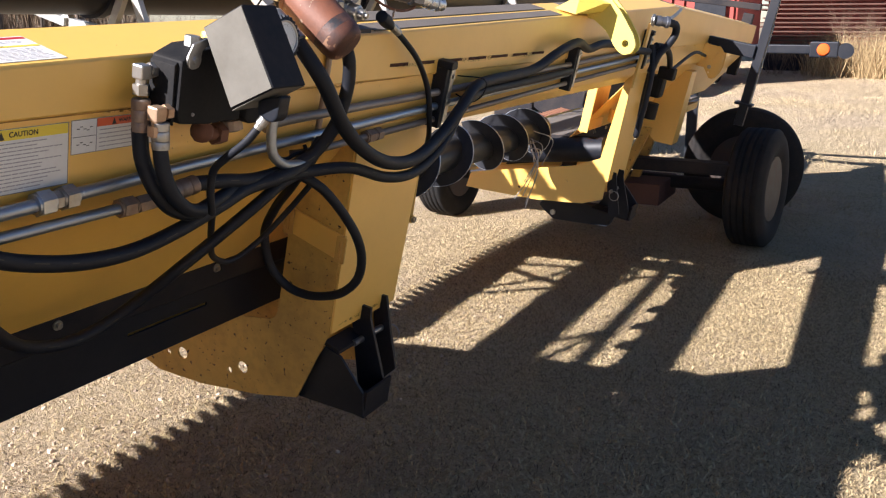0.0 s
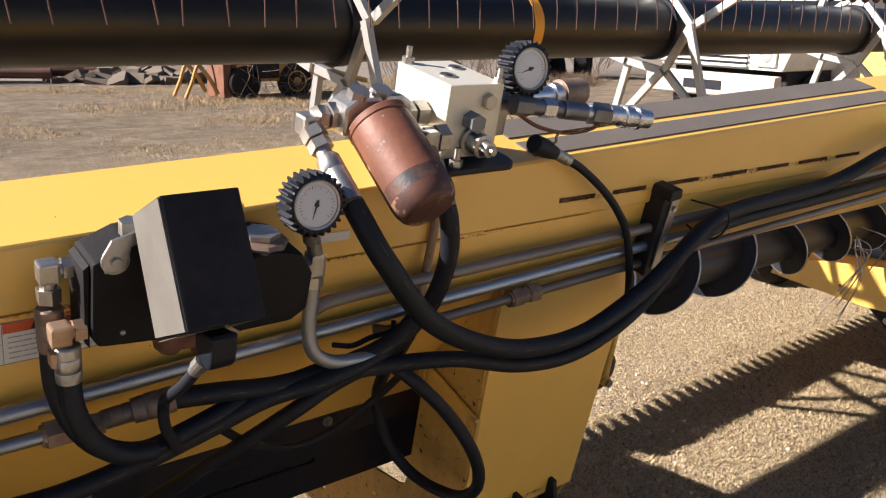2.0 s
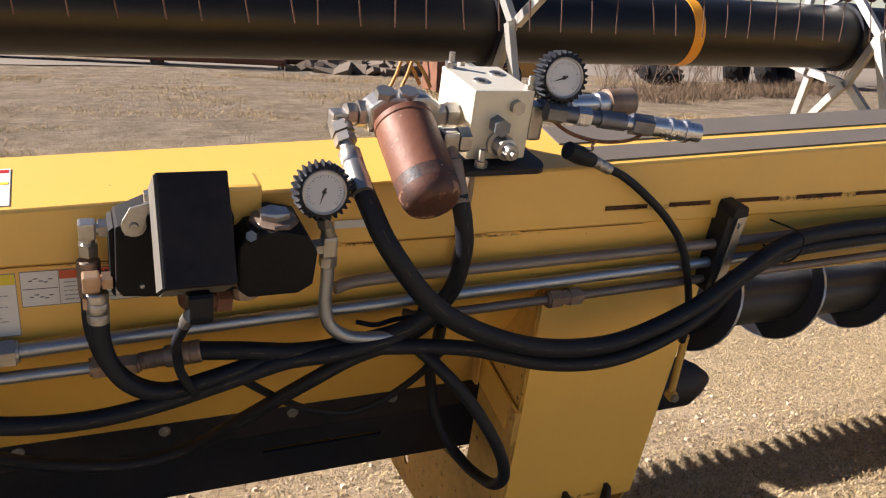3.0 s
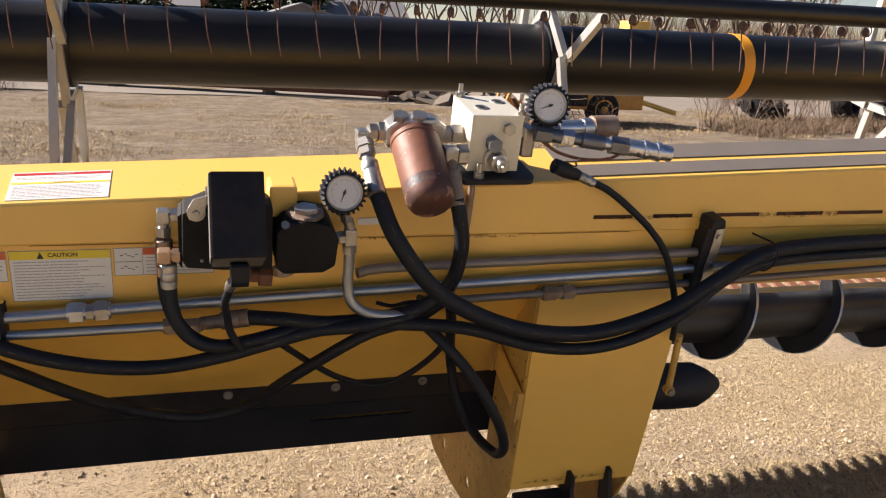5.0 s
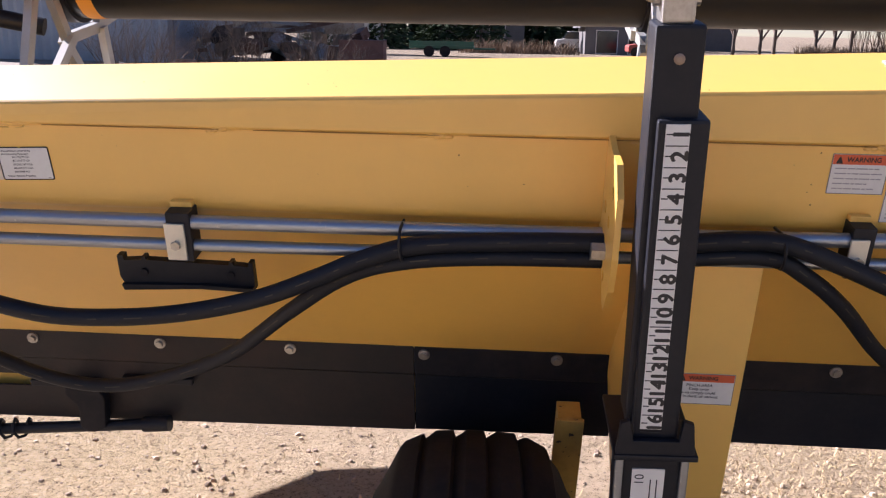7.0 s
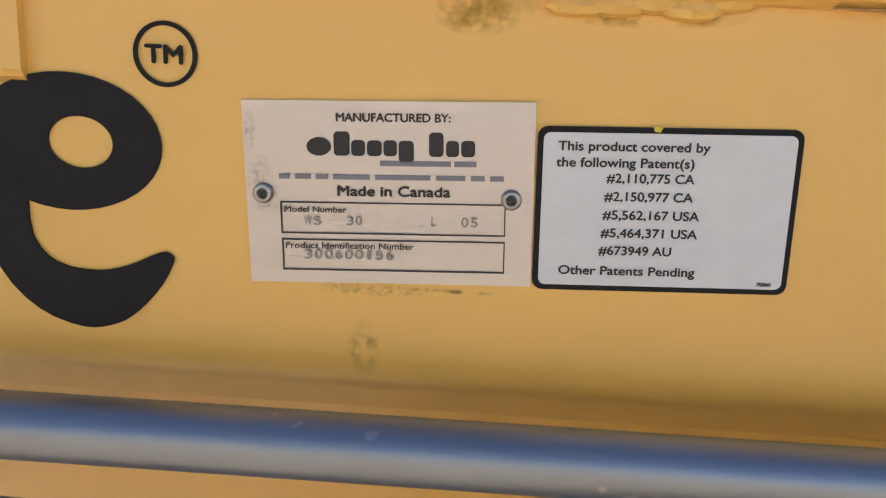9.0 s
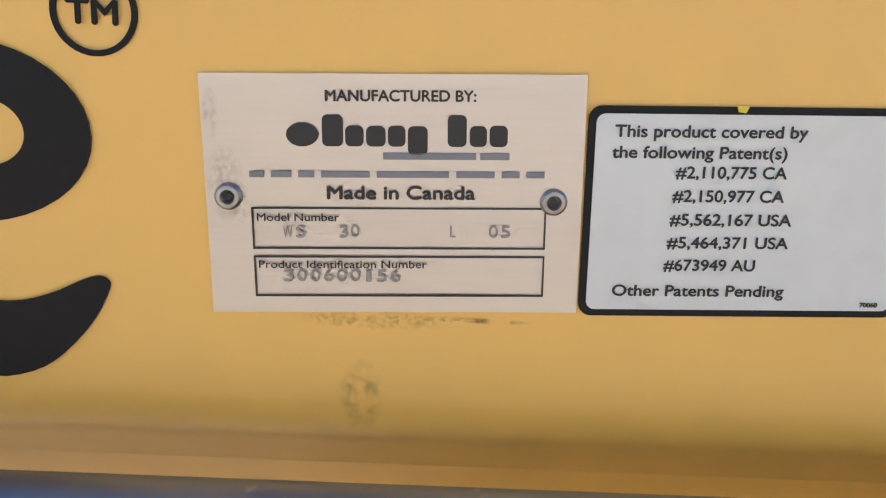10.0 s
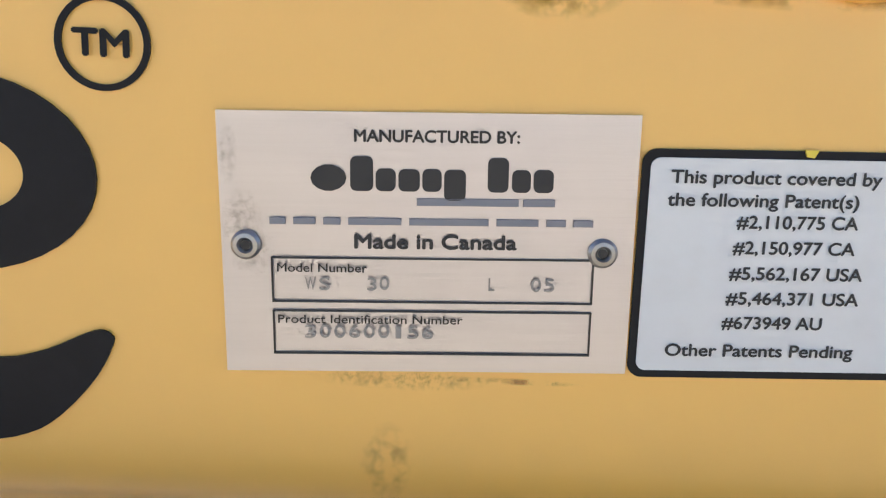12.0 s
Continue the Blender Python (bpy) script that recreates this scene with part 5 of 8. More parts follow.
for x, z in ((-0.558, -0.125), (-0.055, -0.118)):
    bm = B()
    sweep(bm, [(x, -0.005, z + 0.012), (x, -0.048, z + 0.017), (x, -0.064, z), (x + 0.002, -0.05, z - 0.028), (x, -0.01, z - 0.02)], 0.0022, 6)
    single("cable_tie", bm, BLACK, "black nylon cable tie round pipe and hoses", "cable tie", (x, -0.03, z), "cable ties")
bm = B()
sweep(bm, [(1.512, -0.005, 0.0), (1.512, -0.085, 0.008), (1.514, -0.09, -0.03), (1.512, -0.06, -0.06), (1.510, -0.01, -0.05)], 0.002, 6)
single("cable_tie", bm, BLACK, "black nylon cable tie round pipe and hoses", "cable tie", (1.51, -0.05, -0.02), "cable ties")


# ---- flow control valve and its motor ----
valve = thing("control_valve", (0.48, -0.02, 0.03), "black cast hydraulic control valve with dusty cover box and fittings", "control valve")
part("valve_body", prism(B(), [(0.355, 0.020), (0.362, 0.008), (0.42, 0.002), (0.50, 0.002), (0.50, 0.112), (0.47, 0.128), (0.395, 0.122), (0.357, 0.106)], "y", -0.098, -0.036, 0.004), CAST, valve)
part("valve_mount", box(B(), (0.40, -0.036, 0.02), (0.49, -0.0, 0.09), 0.003), CAST, valve)
part("side_flange", prism(B(), [(0.350, 0.012), (0.355, 0.004), (0.356, 0.103), (0.350, 0.098)], "y", -0.090, -0.040, 0.001), CAST, valve)
bx = part("cover_box", prism(B(), [(-0.164, 0.204), (-0.2385, 0.096), (-0.163, 0.046), (-0.0950, 0.156)], "x", 0.3985, 0.4785, 0.0025), BLACK_DUSTY, valve, "black sheet-metal cover box")
DUSTY = paint("dusty_grey_paint", (0.135, 0.125, 0.105), (0.085, 0.075, 0.06), 0.6, 0.8, big=14, fine=120, bump=0.15)
part("cover_side", prism(B(), [(-0.1645, 0.2015), (-0.2358, 0.0962), (-0.163, 0.0485), (-0.0978, 0.1555)], "x", 0.3968, 0.3984), DUSTY, bx, "dusty grey cover side")
part("cover_strip", prism(B(), [(-0.2355, 0.0935), (-0.2376, 0.0945), (-0.165, 0.0452), (-0.164, 0.0432)], "x", 0.400, 0.477), DUSTY, bx)
part("washer", lathe(B(), (0.379, -0.098, 0.108), (0, -1, 0), [(0, 0.0145), (0.003, 0.0145), (0.003, 0.006), (0.008, 0.005)], 24), FITTING, valve, "", True)
part("lifting_strap", prism(B(), [(0.368, 0.096), (0.389, 0.096), (0.395, 0.122), (0.42, 0.136), (0.41, 0.142), (0.375, 0.132), (0.366, 0.116)], "y", -0.1015, -0.098, 0.001), FITTING, valve)
part("top_nut", nut(B(), (0.405, -0.07, 0.122), (0, 0, 1), 0.022, 0.016), FITTING, valve)
part("small_screw", lathe(B(), (0.386, -0.098, 0.022), (0, -1, 0), [(0, 0.003), (0.002, 0.003), (0.003, 0.0015)], 10), FITTING, valve)
part("motor_body", prism(B(), [(0.506, 0.004), (0.518, -0.006), (0.585, -0.006), (0.606, 0.006), (0.610, 0.055), (0.595, 0.082), (0.560, 0.09), (0.520, 0.088), (0.506, 0.07)], "y", -0.105, -0.008, 0.005), CAST, valve, "black ribbed motor casting")
part("motor_plate", lathe(B(), (0.556, -0.07, 0.088), (0, 0, 1), [(0, 0.032), (0.004, 0.033), (0.007, 0.030), (0.008, 0.022)], 9), FITTING_RUSTY, valve)
part("motor_cap", nut(B(), (0.556, -0.07, 0.095), (0, 0, 1), 0.038, 0.008), FITTING, valve)
part("motor_bolt", nut(B(), (0.522, -0.098, 0.082), (-0.3, -1, 0.6), 0.013, 0.014), FITTING, valve)
part("mount_block", box(B(), (0.497, -0.05, 0.075), (0.545, 0.0, 0.132), 0.006), YELLOW, valve, "yellow steel mounting block")
part("plug_connector", prism(B(), rounded([(-0.232, 0.080), (-0.230, 0.046), (-0.222, 0.036), (-0.198, 0.036), (-0.192, 0.046), (-0.190, 0.066)], 0.003), "x", 0.426, 0.453, 0.003), BLACK, valve, "black plug connector")
part("cable_gland", lathe(B(), (0.430, -0.205, 0.038), (-0.35, 0.5, -1), [(0, 0.009), (0.012, 0.009), (0.013, 0.0075), (0.02, 0.0070)], 14), FITTING, valve)
# rusty elbow and plugs under the valve
bm = B()
lathe(bm, (0.450, -0.062, 0.004), (0.05, 0, -1), [(0, 0.012), (0.012, 0.013), (0.016, 0.017), (0.024, 0.019), (0.034, 0.018), (0.042, 0.012), (0.045, 0.004)], 16)
rod(bm, (0.452, -0.062, -0.026), (0.486, -0.060, -0.030), 0.012)
part("rusty_elbow", bm, RUST, valve, "dark rusty pipe elbow", True)
part("elbow_nut", nut(B(), (0.482, -0.060, -0.030), (1, 0.05, -0.1), 0.034, 0.020), RUST, valve)
part("rusty_plug", lathe(B(), (0.520, -0.06, 0.003), (0.1, -0.25, -1), [(0, 0.014), (0.012, 0.014), (0.014, 0.018), (0.03, 0.018), (0.033, 0.010)], 12), FITTING_RUSTY, valve, "rusty pipe plug")
for y, z, rust in ((-0.048, 0.082, False), (-0.083, 0.026, True)):
    bm = B()
    nut(bm, (0.352, y, z), (-1, 0, 0), 0.022, 0.012)
    rod(bm, (0.345, y, z), (0.328, y, z), 0.0085)
    box(bm, (0.3165, y - 0.0105, z - 0.0125), (0.3375, y + 0.0105, z + 0.0105), 0.003)
    rod(bm, (0.327, y, z - 0.01), (0.327, y, z - 0.024), 0.0085)
    nut(bm, (0.327, y, z - 0.02), (0, -0.05, -1), 0.0225, 0.016)
    part("elbow_fitting", bm, paint("brassy_fitting", (0.52, 0.36, 0.24), (0.3, 0.17, 0.1), 0.5, 0.4, metal=0.7, big=30) if rust else FITTING, valve, "plated elbow fitting")


# ---- pressure gauges ----
DIAL = plain("gauge_dial", (0.62, 0.63, 0.65), 0.25)


def gauge(c, way, label, stem):
    c, way = Vector(c), Vector(way).normalized()
    th = thing("pressure_gauge", c, label, "pressure gauge", "pressure gauges")
    turn = way.to_track_quat("Z", "Y").to_matrix()
    back = c - way * 0.034
    bm = B()
    seg, rows = 104, []
    for d, r, tooth in ((0, 0.030, 0), (0.003, 0.0345, 1), (0.031, 0.0345, 1), (0.0335, 0.0335, 0.5), (0.034, 0.0310, 0), (0.031, 0.0305, 0)):
        row = []
        for i in range(seg):
            a = 2 * math.pi * (i + d / 0.034 * 1.2) / seg
            rr = r + (0.0052 if tooth and i % 4 in (0, 1) else 0) * tooth
            row.append(bm.verts.new(back + turn @ Vector((rr * math.cos(a), rr * math.sin(a), d))))
        rows.append(row)
    for a, b in zip(rows, rows[1:]):
        for i in range(seg):
            bm.faces.new((a[i], a[(i + 1) % seg], b[(i + 1) % seg], b[i]))
    bm.faces.new(rows[0][::-1])
    bm.faces.new(rows[-1])
    part("rubber_boot", bm, RUBBER, th, "black toothed rubber boot")
    part("bezel", lathe(B(), back + way * 0.0305, way, [(0, 0.0305), (0.0035, 0.0305), (0.0042, 0.0295), (0.0036, 0.0275), (0.0010, 0.0272)], 48), FITTING, th, "", True)
    dial = part("dial", lathe(B(), back + way * 0.0312, way, [(0, 0.0272), (0.0006, 0.0272)], 48), DIAL, th, "pale round dial")
    bm = B()
    for k in range(28):
        a = radians(-135 + 270 * k / 27) + math.pi / 2
        big = k % 3 == 0
        p, q = Vector((math.cos(a), math.sin(a), 0)) * (0.0195 if big else 0.0215), Vector((math.cos(a), math.sin(a), 0)) * 0.0235
        n = Vector((-math.sin(a), math.cos(a), 0)) * 0.0003
        f0 = [back + way * 0.0320 + turn @ v for v in (p + n, q + n, q - n, p - n)]
        bm.faces.new([bm.verts.new(v) for v in f0])
    part("dial_mark", bm, INK, dial)
    a = radians(250) if stem else radians(200)
    p, q = Vector((-0.006 * math.cos(a), -0.006 * math.sin(a), 0)), Vector((0.018 * math.cos(a), 0.018 * math.sin(a), 0))
    n = Vector((-math.sin(a), math.cos(a), 0)) * 0.0011
    bm = B()
    bm.faces.new([bm.verts.new(back + way * 0.0325 + turn @ v) for v in (p + n * 1.6, q + n * 0.3, q - n * 0.3, p - n * 1.6)])
    part("needle", bm, INK, dial)
    part("needle_hub", lathe(B(), back + way * 0.0320, way, [(0, 0.0032), (0.0014, 0.0028)], 16), INK, dial)
    return th


g1 = gauge((0.618, -0.088, 0.135), (-0.05, -1, 0.22), "dial pressure gauge in a toothed black rubber boot", True)
bm = B()
rod(bm, (0.622, -0.070, 0.098), (0.630, -0.066, 0.074), 0.0075)
nut(bm, (0.624, -0.069, 0.090), (0.25, 0.12, -1), 0.019, 0.014)
rod(bm, (0.630, -0.066, 0.076), (0.6355, -0.064, 0.060), 0.0095)
box(bm, (0.6255, -0.0755, 0.026), (0.6475, -0.0525, 0.060), 0.005)
rod(bm, (0.628, -0.064, 0.042), (0.612, -0.062, 0.042), 0.0085)
nut(bm, (0.626, -0.064, 0.042), (-1, 0, 0), 0.021, 0.010)
nut(bm, (0.6365, -0.064, 0.028), (0, 0, -1), 0.023, 0.016)
part("tee_fitting", bm, FITTING, g1, "plated tee fitting")
part("bent_pipe", sweep(B(), [(0.6365, -0.064, 0.02), (0.637, -0.064, -0.015), (0.637, -0.064, -0.053), (0.647, -0.066, -0.090), (0.679, -0.068, -0.112), (0.734, -0.066, -0.121), (0.755, -0.065, -0.122)], 0.0098, 14), STEEL, g1, "", True)
gauge((0.996, -0.018, 0.272), (-0.10, -1, 0.24), "dial pressure gauge in a black rubber boot on the manifold", False)


# ---- filter ----
flt = thing("oil_filter", (0.763, 0.0, 0.16), "rusty spin-on oil filter with worn orange-brown paint", "oil filter")
ax0, ax1 = Vector((0.754, 0.010, 0.204)), Vector((0.764, -0.122, 0.122))
way = (ax1 - ax0).normalized()
ln = (ax1 - ax0).length
FILTER = paint("rusted_filter_paint", (0.18, 0.068, 0.037), (0.085, 0.042, 0.028), 0.85, 0.55, metal=0.1, big=14, fine=90, bump=0.3, spots=((0.26, 0.17, 0.115), 60, 0.68))
part("canister", lathe(B(), ax0, way, [(0.006, 0.042), (0.008, 0.0445), (0.016, 0.0445), (0.018, 0.043), (0.024, 0.0438), (ln - 0.047, 0.0438)], 48), FILTER, flt, "", True)
part("scorched_band", lathe(B(), ax0 + way * (ln - 0.0468), way, [(0, 0.0438), (0.0192, 0.0438)], 48), paint("scorched_paint", (0.022, 0.022, 0.026), (0.16, 0.065, 0.036), 0.95, 0.5, metal=0.1, big=26, fine=120, bump=0.3, spots=((0.45, 0.42, 0.36), 42, 0.66)), flt, "blackened flaking paint band", True)
part("canister_end", lathe(B(), ax0 + way * (ln - 0.0275), way, [(0, 0.0437), (0.010, 0.0428), (0.020, 0.039), (0.026, 0.033), (0.028, 0.028), (0.026, 0.0)][:5], 48), paint("burnt_filter_end", (0.12, 0.05, 0.032), (0.03, 0.026, 0.028), 0.85, 0.5, metal=0.2, big=22, fine=120, bump=0.3, spots=((0.30, 0.17, 0.10), 34, 0.60)), flt, "blackened rusty filter end", True)
head = part("filter_head", prism(B(), [(0.705, 0.180), (0.81, 0.182), (0.815, 0.222), (0.795, 0.234), (0.725, 0.232), (0.705, 0.218)], "y", 0.008, 0.052, 0.006), FITTING, flt, "plated filter head")
for x in (0.730, 0.765):
    part("head_bolt", nut(B(), (x, 0.022, 0.228), (0, -0.3, 1), 0.026, 0.013), FITTING, head)
bm = B()
nut(bm, (0.710, 0.036, 0.200), (-1, -0.05, 0.05), 0.034, 0.016)
nut(bm, (0.692, 0.036, 0.200), (-1, -0.05, 0.05), 0.028, 0.014)
box(bm, (0.656, 0.022, 0.178), (0.682, 0.050, 0.206), 0.005)
part("inlet_elbow", bm, FITTING, head)
bm = B()
w = Vector((0.06, -0.80, -0.50)).normalized()
p = Vector((0.669, 0.026, 0.186))
nut(bm, p, w, 0.030, 0.016)
nut(bm, p + w * 0.019, w, 0.028, 0.014)
rod(bm, p + w * 0.03, p + w * 0.05, 0.011)
lathe(bm, p + w * 0.045, w, [(0, 0.014), (0.003, 0.016), (0.020, 0.016), (0.022, 0.0148), (0.024, 0.016), (0.05, 0.016), (0.072, 0.0155)], 20)
part("hose_crimp", bm, FITTING, head, "bright crimped hose end", True)
bm = B()
nut(bm, (0.812, 0.028, 0.200), (1, 0, 0), 0.030, 0.014)
nut(bm, (0.829, 0.028, 0.200), (1, 0, 0), 0.034, 0.018)
nut(bm, (0.806, -0.03, 0.183), (1, 0, 0), 0.030, 0.016)
nut(bm, (0.826, -0.03, 0.183), (1, 0, 0), 0.034, 0.018)
box(bm, (0.800, -0.046, 0.166), (0.826, -0.014, 0.198), 0.005)
part("outlet_fitting", bm, FITTING, head)
bm = B()
w = Vector((0.08, -0.55, -0.8)).normalized()
lathe(bm, (0.813, -0.035, 0.175), w, [(0, 0.012), (0.02, 0.012), (0.022, 0.0155), (0.07, 0.0155), (0.085, 0.015)], 18)
part("outlet_crimp", bm, FITTING_RUSTY, head, "", True)


# ---- manifold block ----
blk = thing("manifold_block", (0.90, 0.04, 0.14), "pale aluminium hydraulic manifold block on a black base plate", "manifold block")
part("block", box(B(), (0.852, -0.018, 0.146), (0.950, 0.108, 0.252), 0.0025), ALUMINIUM, blk)
part("base_plate", prism(B(), rounded([(0.835, -0.045), (0.972, -0.045), (0.985, -0.02), (0.985, 0.11), (0.835, 0.11)], 0.008), "z", 0.130, 0.139, 0.001), BLACK, blk)
for x, y in ((0.882, 0.028), (0.926, 0.066)):
    bm = B()
    lathe(bm, (x, y, 0.2515), (0, 0, 1), [(0, 0.0125), (0.0022, 0.0125), (0.003, 0.011), (0.0012, 0.007)], 24)
    pl = part("plug", bm, FITTING, blk, "", True)
    part("plug_socket", rod(B(), (x, y, 0.2515), (x, y, 0.2542), 0.006, seg=6), INK, pl)
bm = B()
nut(bm, (0.862, 0.098, 0.251), (0, 0, 1), 0.016, 0.010)
rod(bm, (0.862, 0.098, 0.26), (0.862, 0.098, 0.276), 0.0045)
part("stud", bm, FITTING, blk)
bm = B()
nut(bm, (0.945, -0.010, 0.251), (0, 0, 1), 0.014, 0.008)
rod(bm, (0.945, -0.010, 0.258), (0.945, -0.010, 0.272), 0.0045)
part("stud", bm, FITTING, blk)
part("front_plug", nut(B(), (0.922, -0.018, 0.228), (0, -1, 0), 0.020, 0.010), FITTING, blk)
part("front_plug", nut(B(), (0.894, -0.018, 0.202), (0, -1, 0), 0.024, 0.022), paint("blue_steel", (0.22, 0.24, 0.28), (0.1, 0.1, 0.1), 0.5, 0.4, metal=0.7), blk)
bm = B()
lathe(bm, (0.903, -0.018, 0.172), (0.05, -1, -0.05), [(0, 0.022), (0.006, 0.022), (0.007, 0.017), (0.028, 0.017), (0.030, 0.012), (0.042, 0.011), (0.043, 0.006), (0.05, 0.0055)], 24)
part("relief_cartridge", bm, FITTING, blk, "", True)
bm = B()
nut(bm, (0.872, -0.03, 0.139), (0, 0, 1), 0.017, 0.010)
rod(bm, (0.872, -0.03, 0.145), (0.872, -0.03, 0.166), 0.005)
part("base_bolt", bm, FITTING, blk)
# fittings on the block's end
bm = B()
nut(bm, (0.950, 0.02, 0.215), (1, 0, 0), 0.032, 0.014)
box(bm, (0.962, 0.002, 0.165), (0.986, 0.036, 0.222), 0.005)
rod(bm, (0.990, 0.01, 0.20), (0.996, 0.0, 0.236), 0.009)
nut(bm, (0.990, 0.010, 0.205), (0.1, -0.2, 1), 0.022, 0.014)
part("gauge_elbow", bm, FITTING, blk)


def coupler(p, q, rings, label, cap=None):
    p, q = Vector(p), Vector(q)
    th = thing("quick_coupler", p, label, "coupler", "couplers")
    w = (q - p).normalized()
    d = 0.0
    for name, length, r, mat, seg in rings:
        bm = B()
        rod(bm, p + w * d, p + w * (d + length), r * 0.86, seg=seg)
        part(name, bm, mat, th, "", seg > 8)
        d += length
    return th


BRIGHT = paint("bright_zinc", (0.62, 0.63, 0.66), (0.4, 0.37, 0.33), 0.3, 0.25, metal=0.95, big=30, fine=200, bump=0.03)
DARKZINC = paint("dull_zinc", (0.20, 0.21, 0.24), (0.12, 0.1, 0.09), 0.5, 0.38, metal=0.8, big=25)
coupler((0.975, -0.016, 0.220), (1.246, -0.063, 0.196), [("nut", 0.030, 0.019, DARKZINC, 6), ("collar", 0.020, 0.015, DARKZINC, 18), ("nut", 0.022, 0.018, BRIGHT, 6), ("neck", 0.016, 0.013, DARKZINC, 18), ("body", 0.044, 0.0165, DARKZINC, 24), ("ring", 0.012, 0.0135, BRIGHT, 24), ("nut", 0.034, 0.0205, DARKZINC, 6), ("sleeve", 0.03, 0.0185, BRIGHT, 28), ("ring", 0.008, 0.0215, BRIGHT, 28), ("sleeve", 0.018, 0.0185, BRIGHT, 28), ("ring", 0.008, 0.0215, BRIGHT, 28), ("nose", 0.022, 0.0175, BRIGHT, 28)],
        "bright zinc quick coupler pointing along the beam")
coupler((0.985, 0.018, 0.216), (1.168, 0.022, 0.222), [("nut", 0.03, 0.018, DARKZINC, 6), ("collar", 0.02, 0.014, DARKZINC, 18), ("body", 0.05, 0.018, BRIGHT, 24), ("sleeve", 0.02, 0.0215, BRIGHT, 28), ("cap", 0.048, 0.026, FITTING_RUSTY, 28)],
        "short zinc quick coupler with a brown dust cap")
single("wire_lanyard", sweep(B(), [(0.99, -0.01, 0.205), (1.02, -0.03, 0.188), (1.07, -0.04, 0.178), (1.12, -0.045, 0.182), (1.145, -0.045, 0.196)], 0.003, 8), RUST, "rusty wire lanyard under the quick couplers", "wire", (1.07, 0, 0.18), smooth=True)
single("chain", sweep(B(), [(1.06, -0.040, 0.180), (1.055, -0.039, 0.172), (1.058, -0.038, 0.165), (1.05, -0.036, 0.158), (1.046, -0.034, 0.152)], 0.0022, 6), FITTING_RUSTY, "short thin chain hanging from the coupler", "chain", (1.07, 0, 0.16))
plug = thing("dust_plug", (1.04, 0.0, 0.155), "black rubber dust plug lying on the beam edge", "plug")
part("plug_body", lathe(B(), (1.014, -0.034, 0.164), (1, 0.1, -0.40), [(0, 0.008), (0.002, 0.014), (0.03, 0.015), (0.045, 0.013), (0.06, 0.0105)], 20), RUBBER, plug, "", True)
single("support_rod", sweep(B(), [(0.868, -0.012, 0.132), (0.866, -0.014, 0.04), (0.858, -0.016, -0.06), (0.85, -0.016, -0.11)], 0.0068, 10), FITTING_RUSTY, "rusty steel tube running down from the manifold", "pipe", (0.87, 0, 0), smooth=True)


# ---- cross auger in the opening ----
AUGER = paint("worn_black_auger", (0.012, 0.013, 0.016), (0.06, 0.055, 0.05), 0.4, 0.42, metal=0.0, big=9, fine=80, bump=0.08)
FLIGHT = paint("polished_flight", (0.012, 0.013, 0.018), (0.07, 0.068, 0.066), 0.3, 0.6, metal=0.0, gloss=0.2, big=8, fine=70)
AX, AZ = 0.40, -0.465
aug = thing("cross_auger", (2.4, AX, AZ), "black steel cross auger with bright worn flighting", "auger")
part("core_tube", rod(B(), (1.42, AX, AZ), (3.42, AX, AZ), 0.066, seg=32), AUGER, aug, "", True)


def flighting(x0, x1, hand, phase):
    bm = B()
    turns = (x1 - x0) / 0.285
    n = int(turns * 28)
    rows = []
    for i in range(n + 1):
        u = i / n
        a = hand * 2 * math.pi * turns * u + phase
        c, s = math.cos(a), math.sin(a)
        x = x0 + (x1 - x0) * u
        rows.append([bm.verts.new((x + dx, AX + r * c, AZ + r * s)) for r, dx in ((0.064, -0.002), (0.116, -0.002), (0.116, 0.002), (0.064, 0.002))])
    for a, b in zip(rows, rows[1:]):
        for k in range(4):
            bm.faces.new((a[k], a[(k + 1) % 4], b[(k + 1) % 4], b[k]))
    return bm


part("flight", flighting(1.46, 2.55, -1, 4.91), FLIGHT, aug, "worn black flight", True)
part("flight", flighting(2.62, 3.36, 1, 1.0), FLIGHT, aug, "worn black flight", True)


def worn_rim(x0, x1, hand, phase):
    """The polished outer edge of a flight, a narrow helical band."""
    bm = B()
    turns = (x1 - x0) / 0.285
    n = int(turns * 28)
    rows = []
    for i in range(n + 1):
        u = i / n
        a = hand * 2 * math.pi * turns * u + phase
        x = x0 + (x1 - x0) * u
        rows.append([bm.verts.new((x + dx, AX + r * math.cos(a), AZ + r * math.sin(a))) for r, dx in ((0.1155, -0.0035), (0.1175, -0.0035), (0.1175, 0.0035), (0.1155, 0.0035))])
    for a, b in zip(rows, rows[1:]):
        for k in range(4):
            bm.faces.new((a[k], a[(k + 1) % 4], b[(k + 1) % 4], b[k]))
    return bm


part("worn_rim", worn_rim(1.46, 2.55, -1, 4.91), STEEL, aug, "bright worn steel rim", True)
part("worn_rim", worn_rim(2.62, 3.36, 1, 1.0), STEEL, aug, "bright worn steel rim", True)
part("end_bearing", lathe(B(), (1.40, AX, AZ), (1, 0, 0), [(0, 0.05), (0.0, 0.08), (0.03, 0.08), (0.03, 0.05)], 24), BLACK, aug)
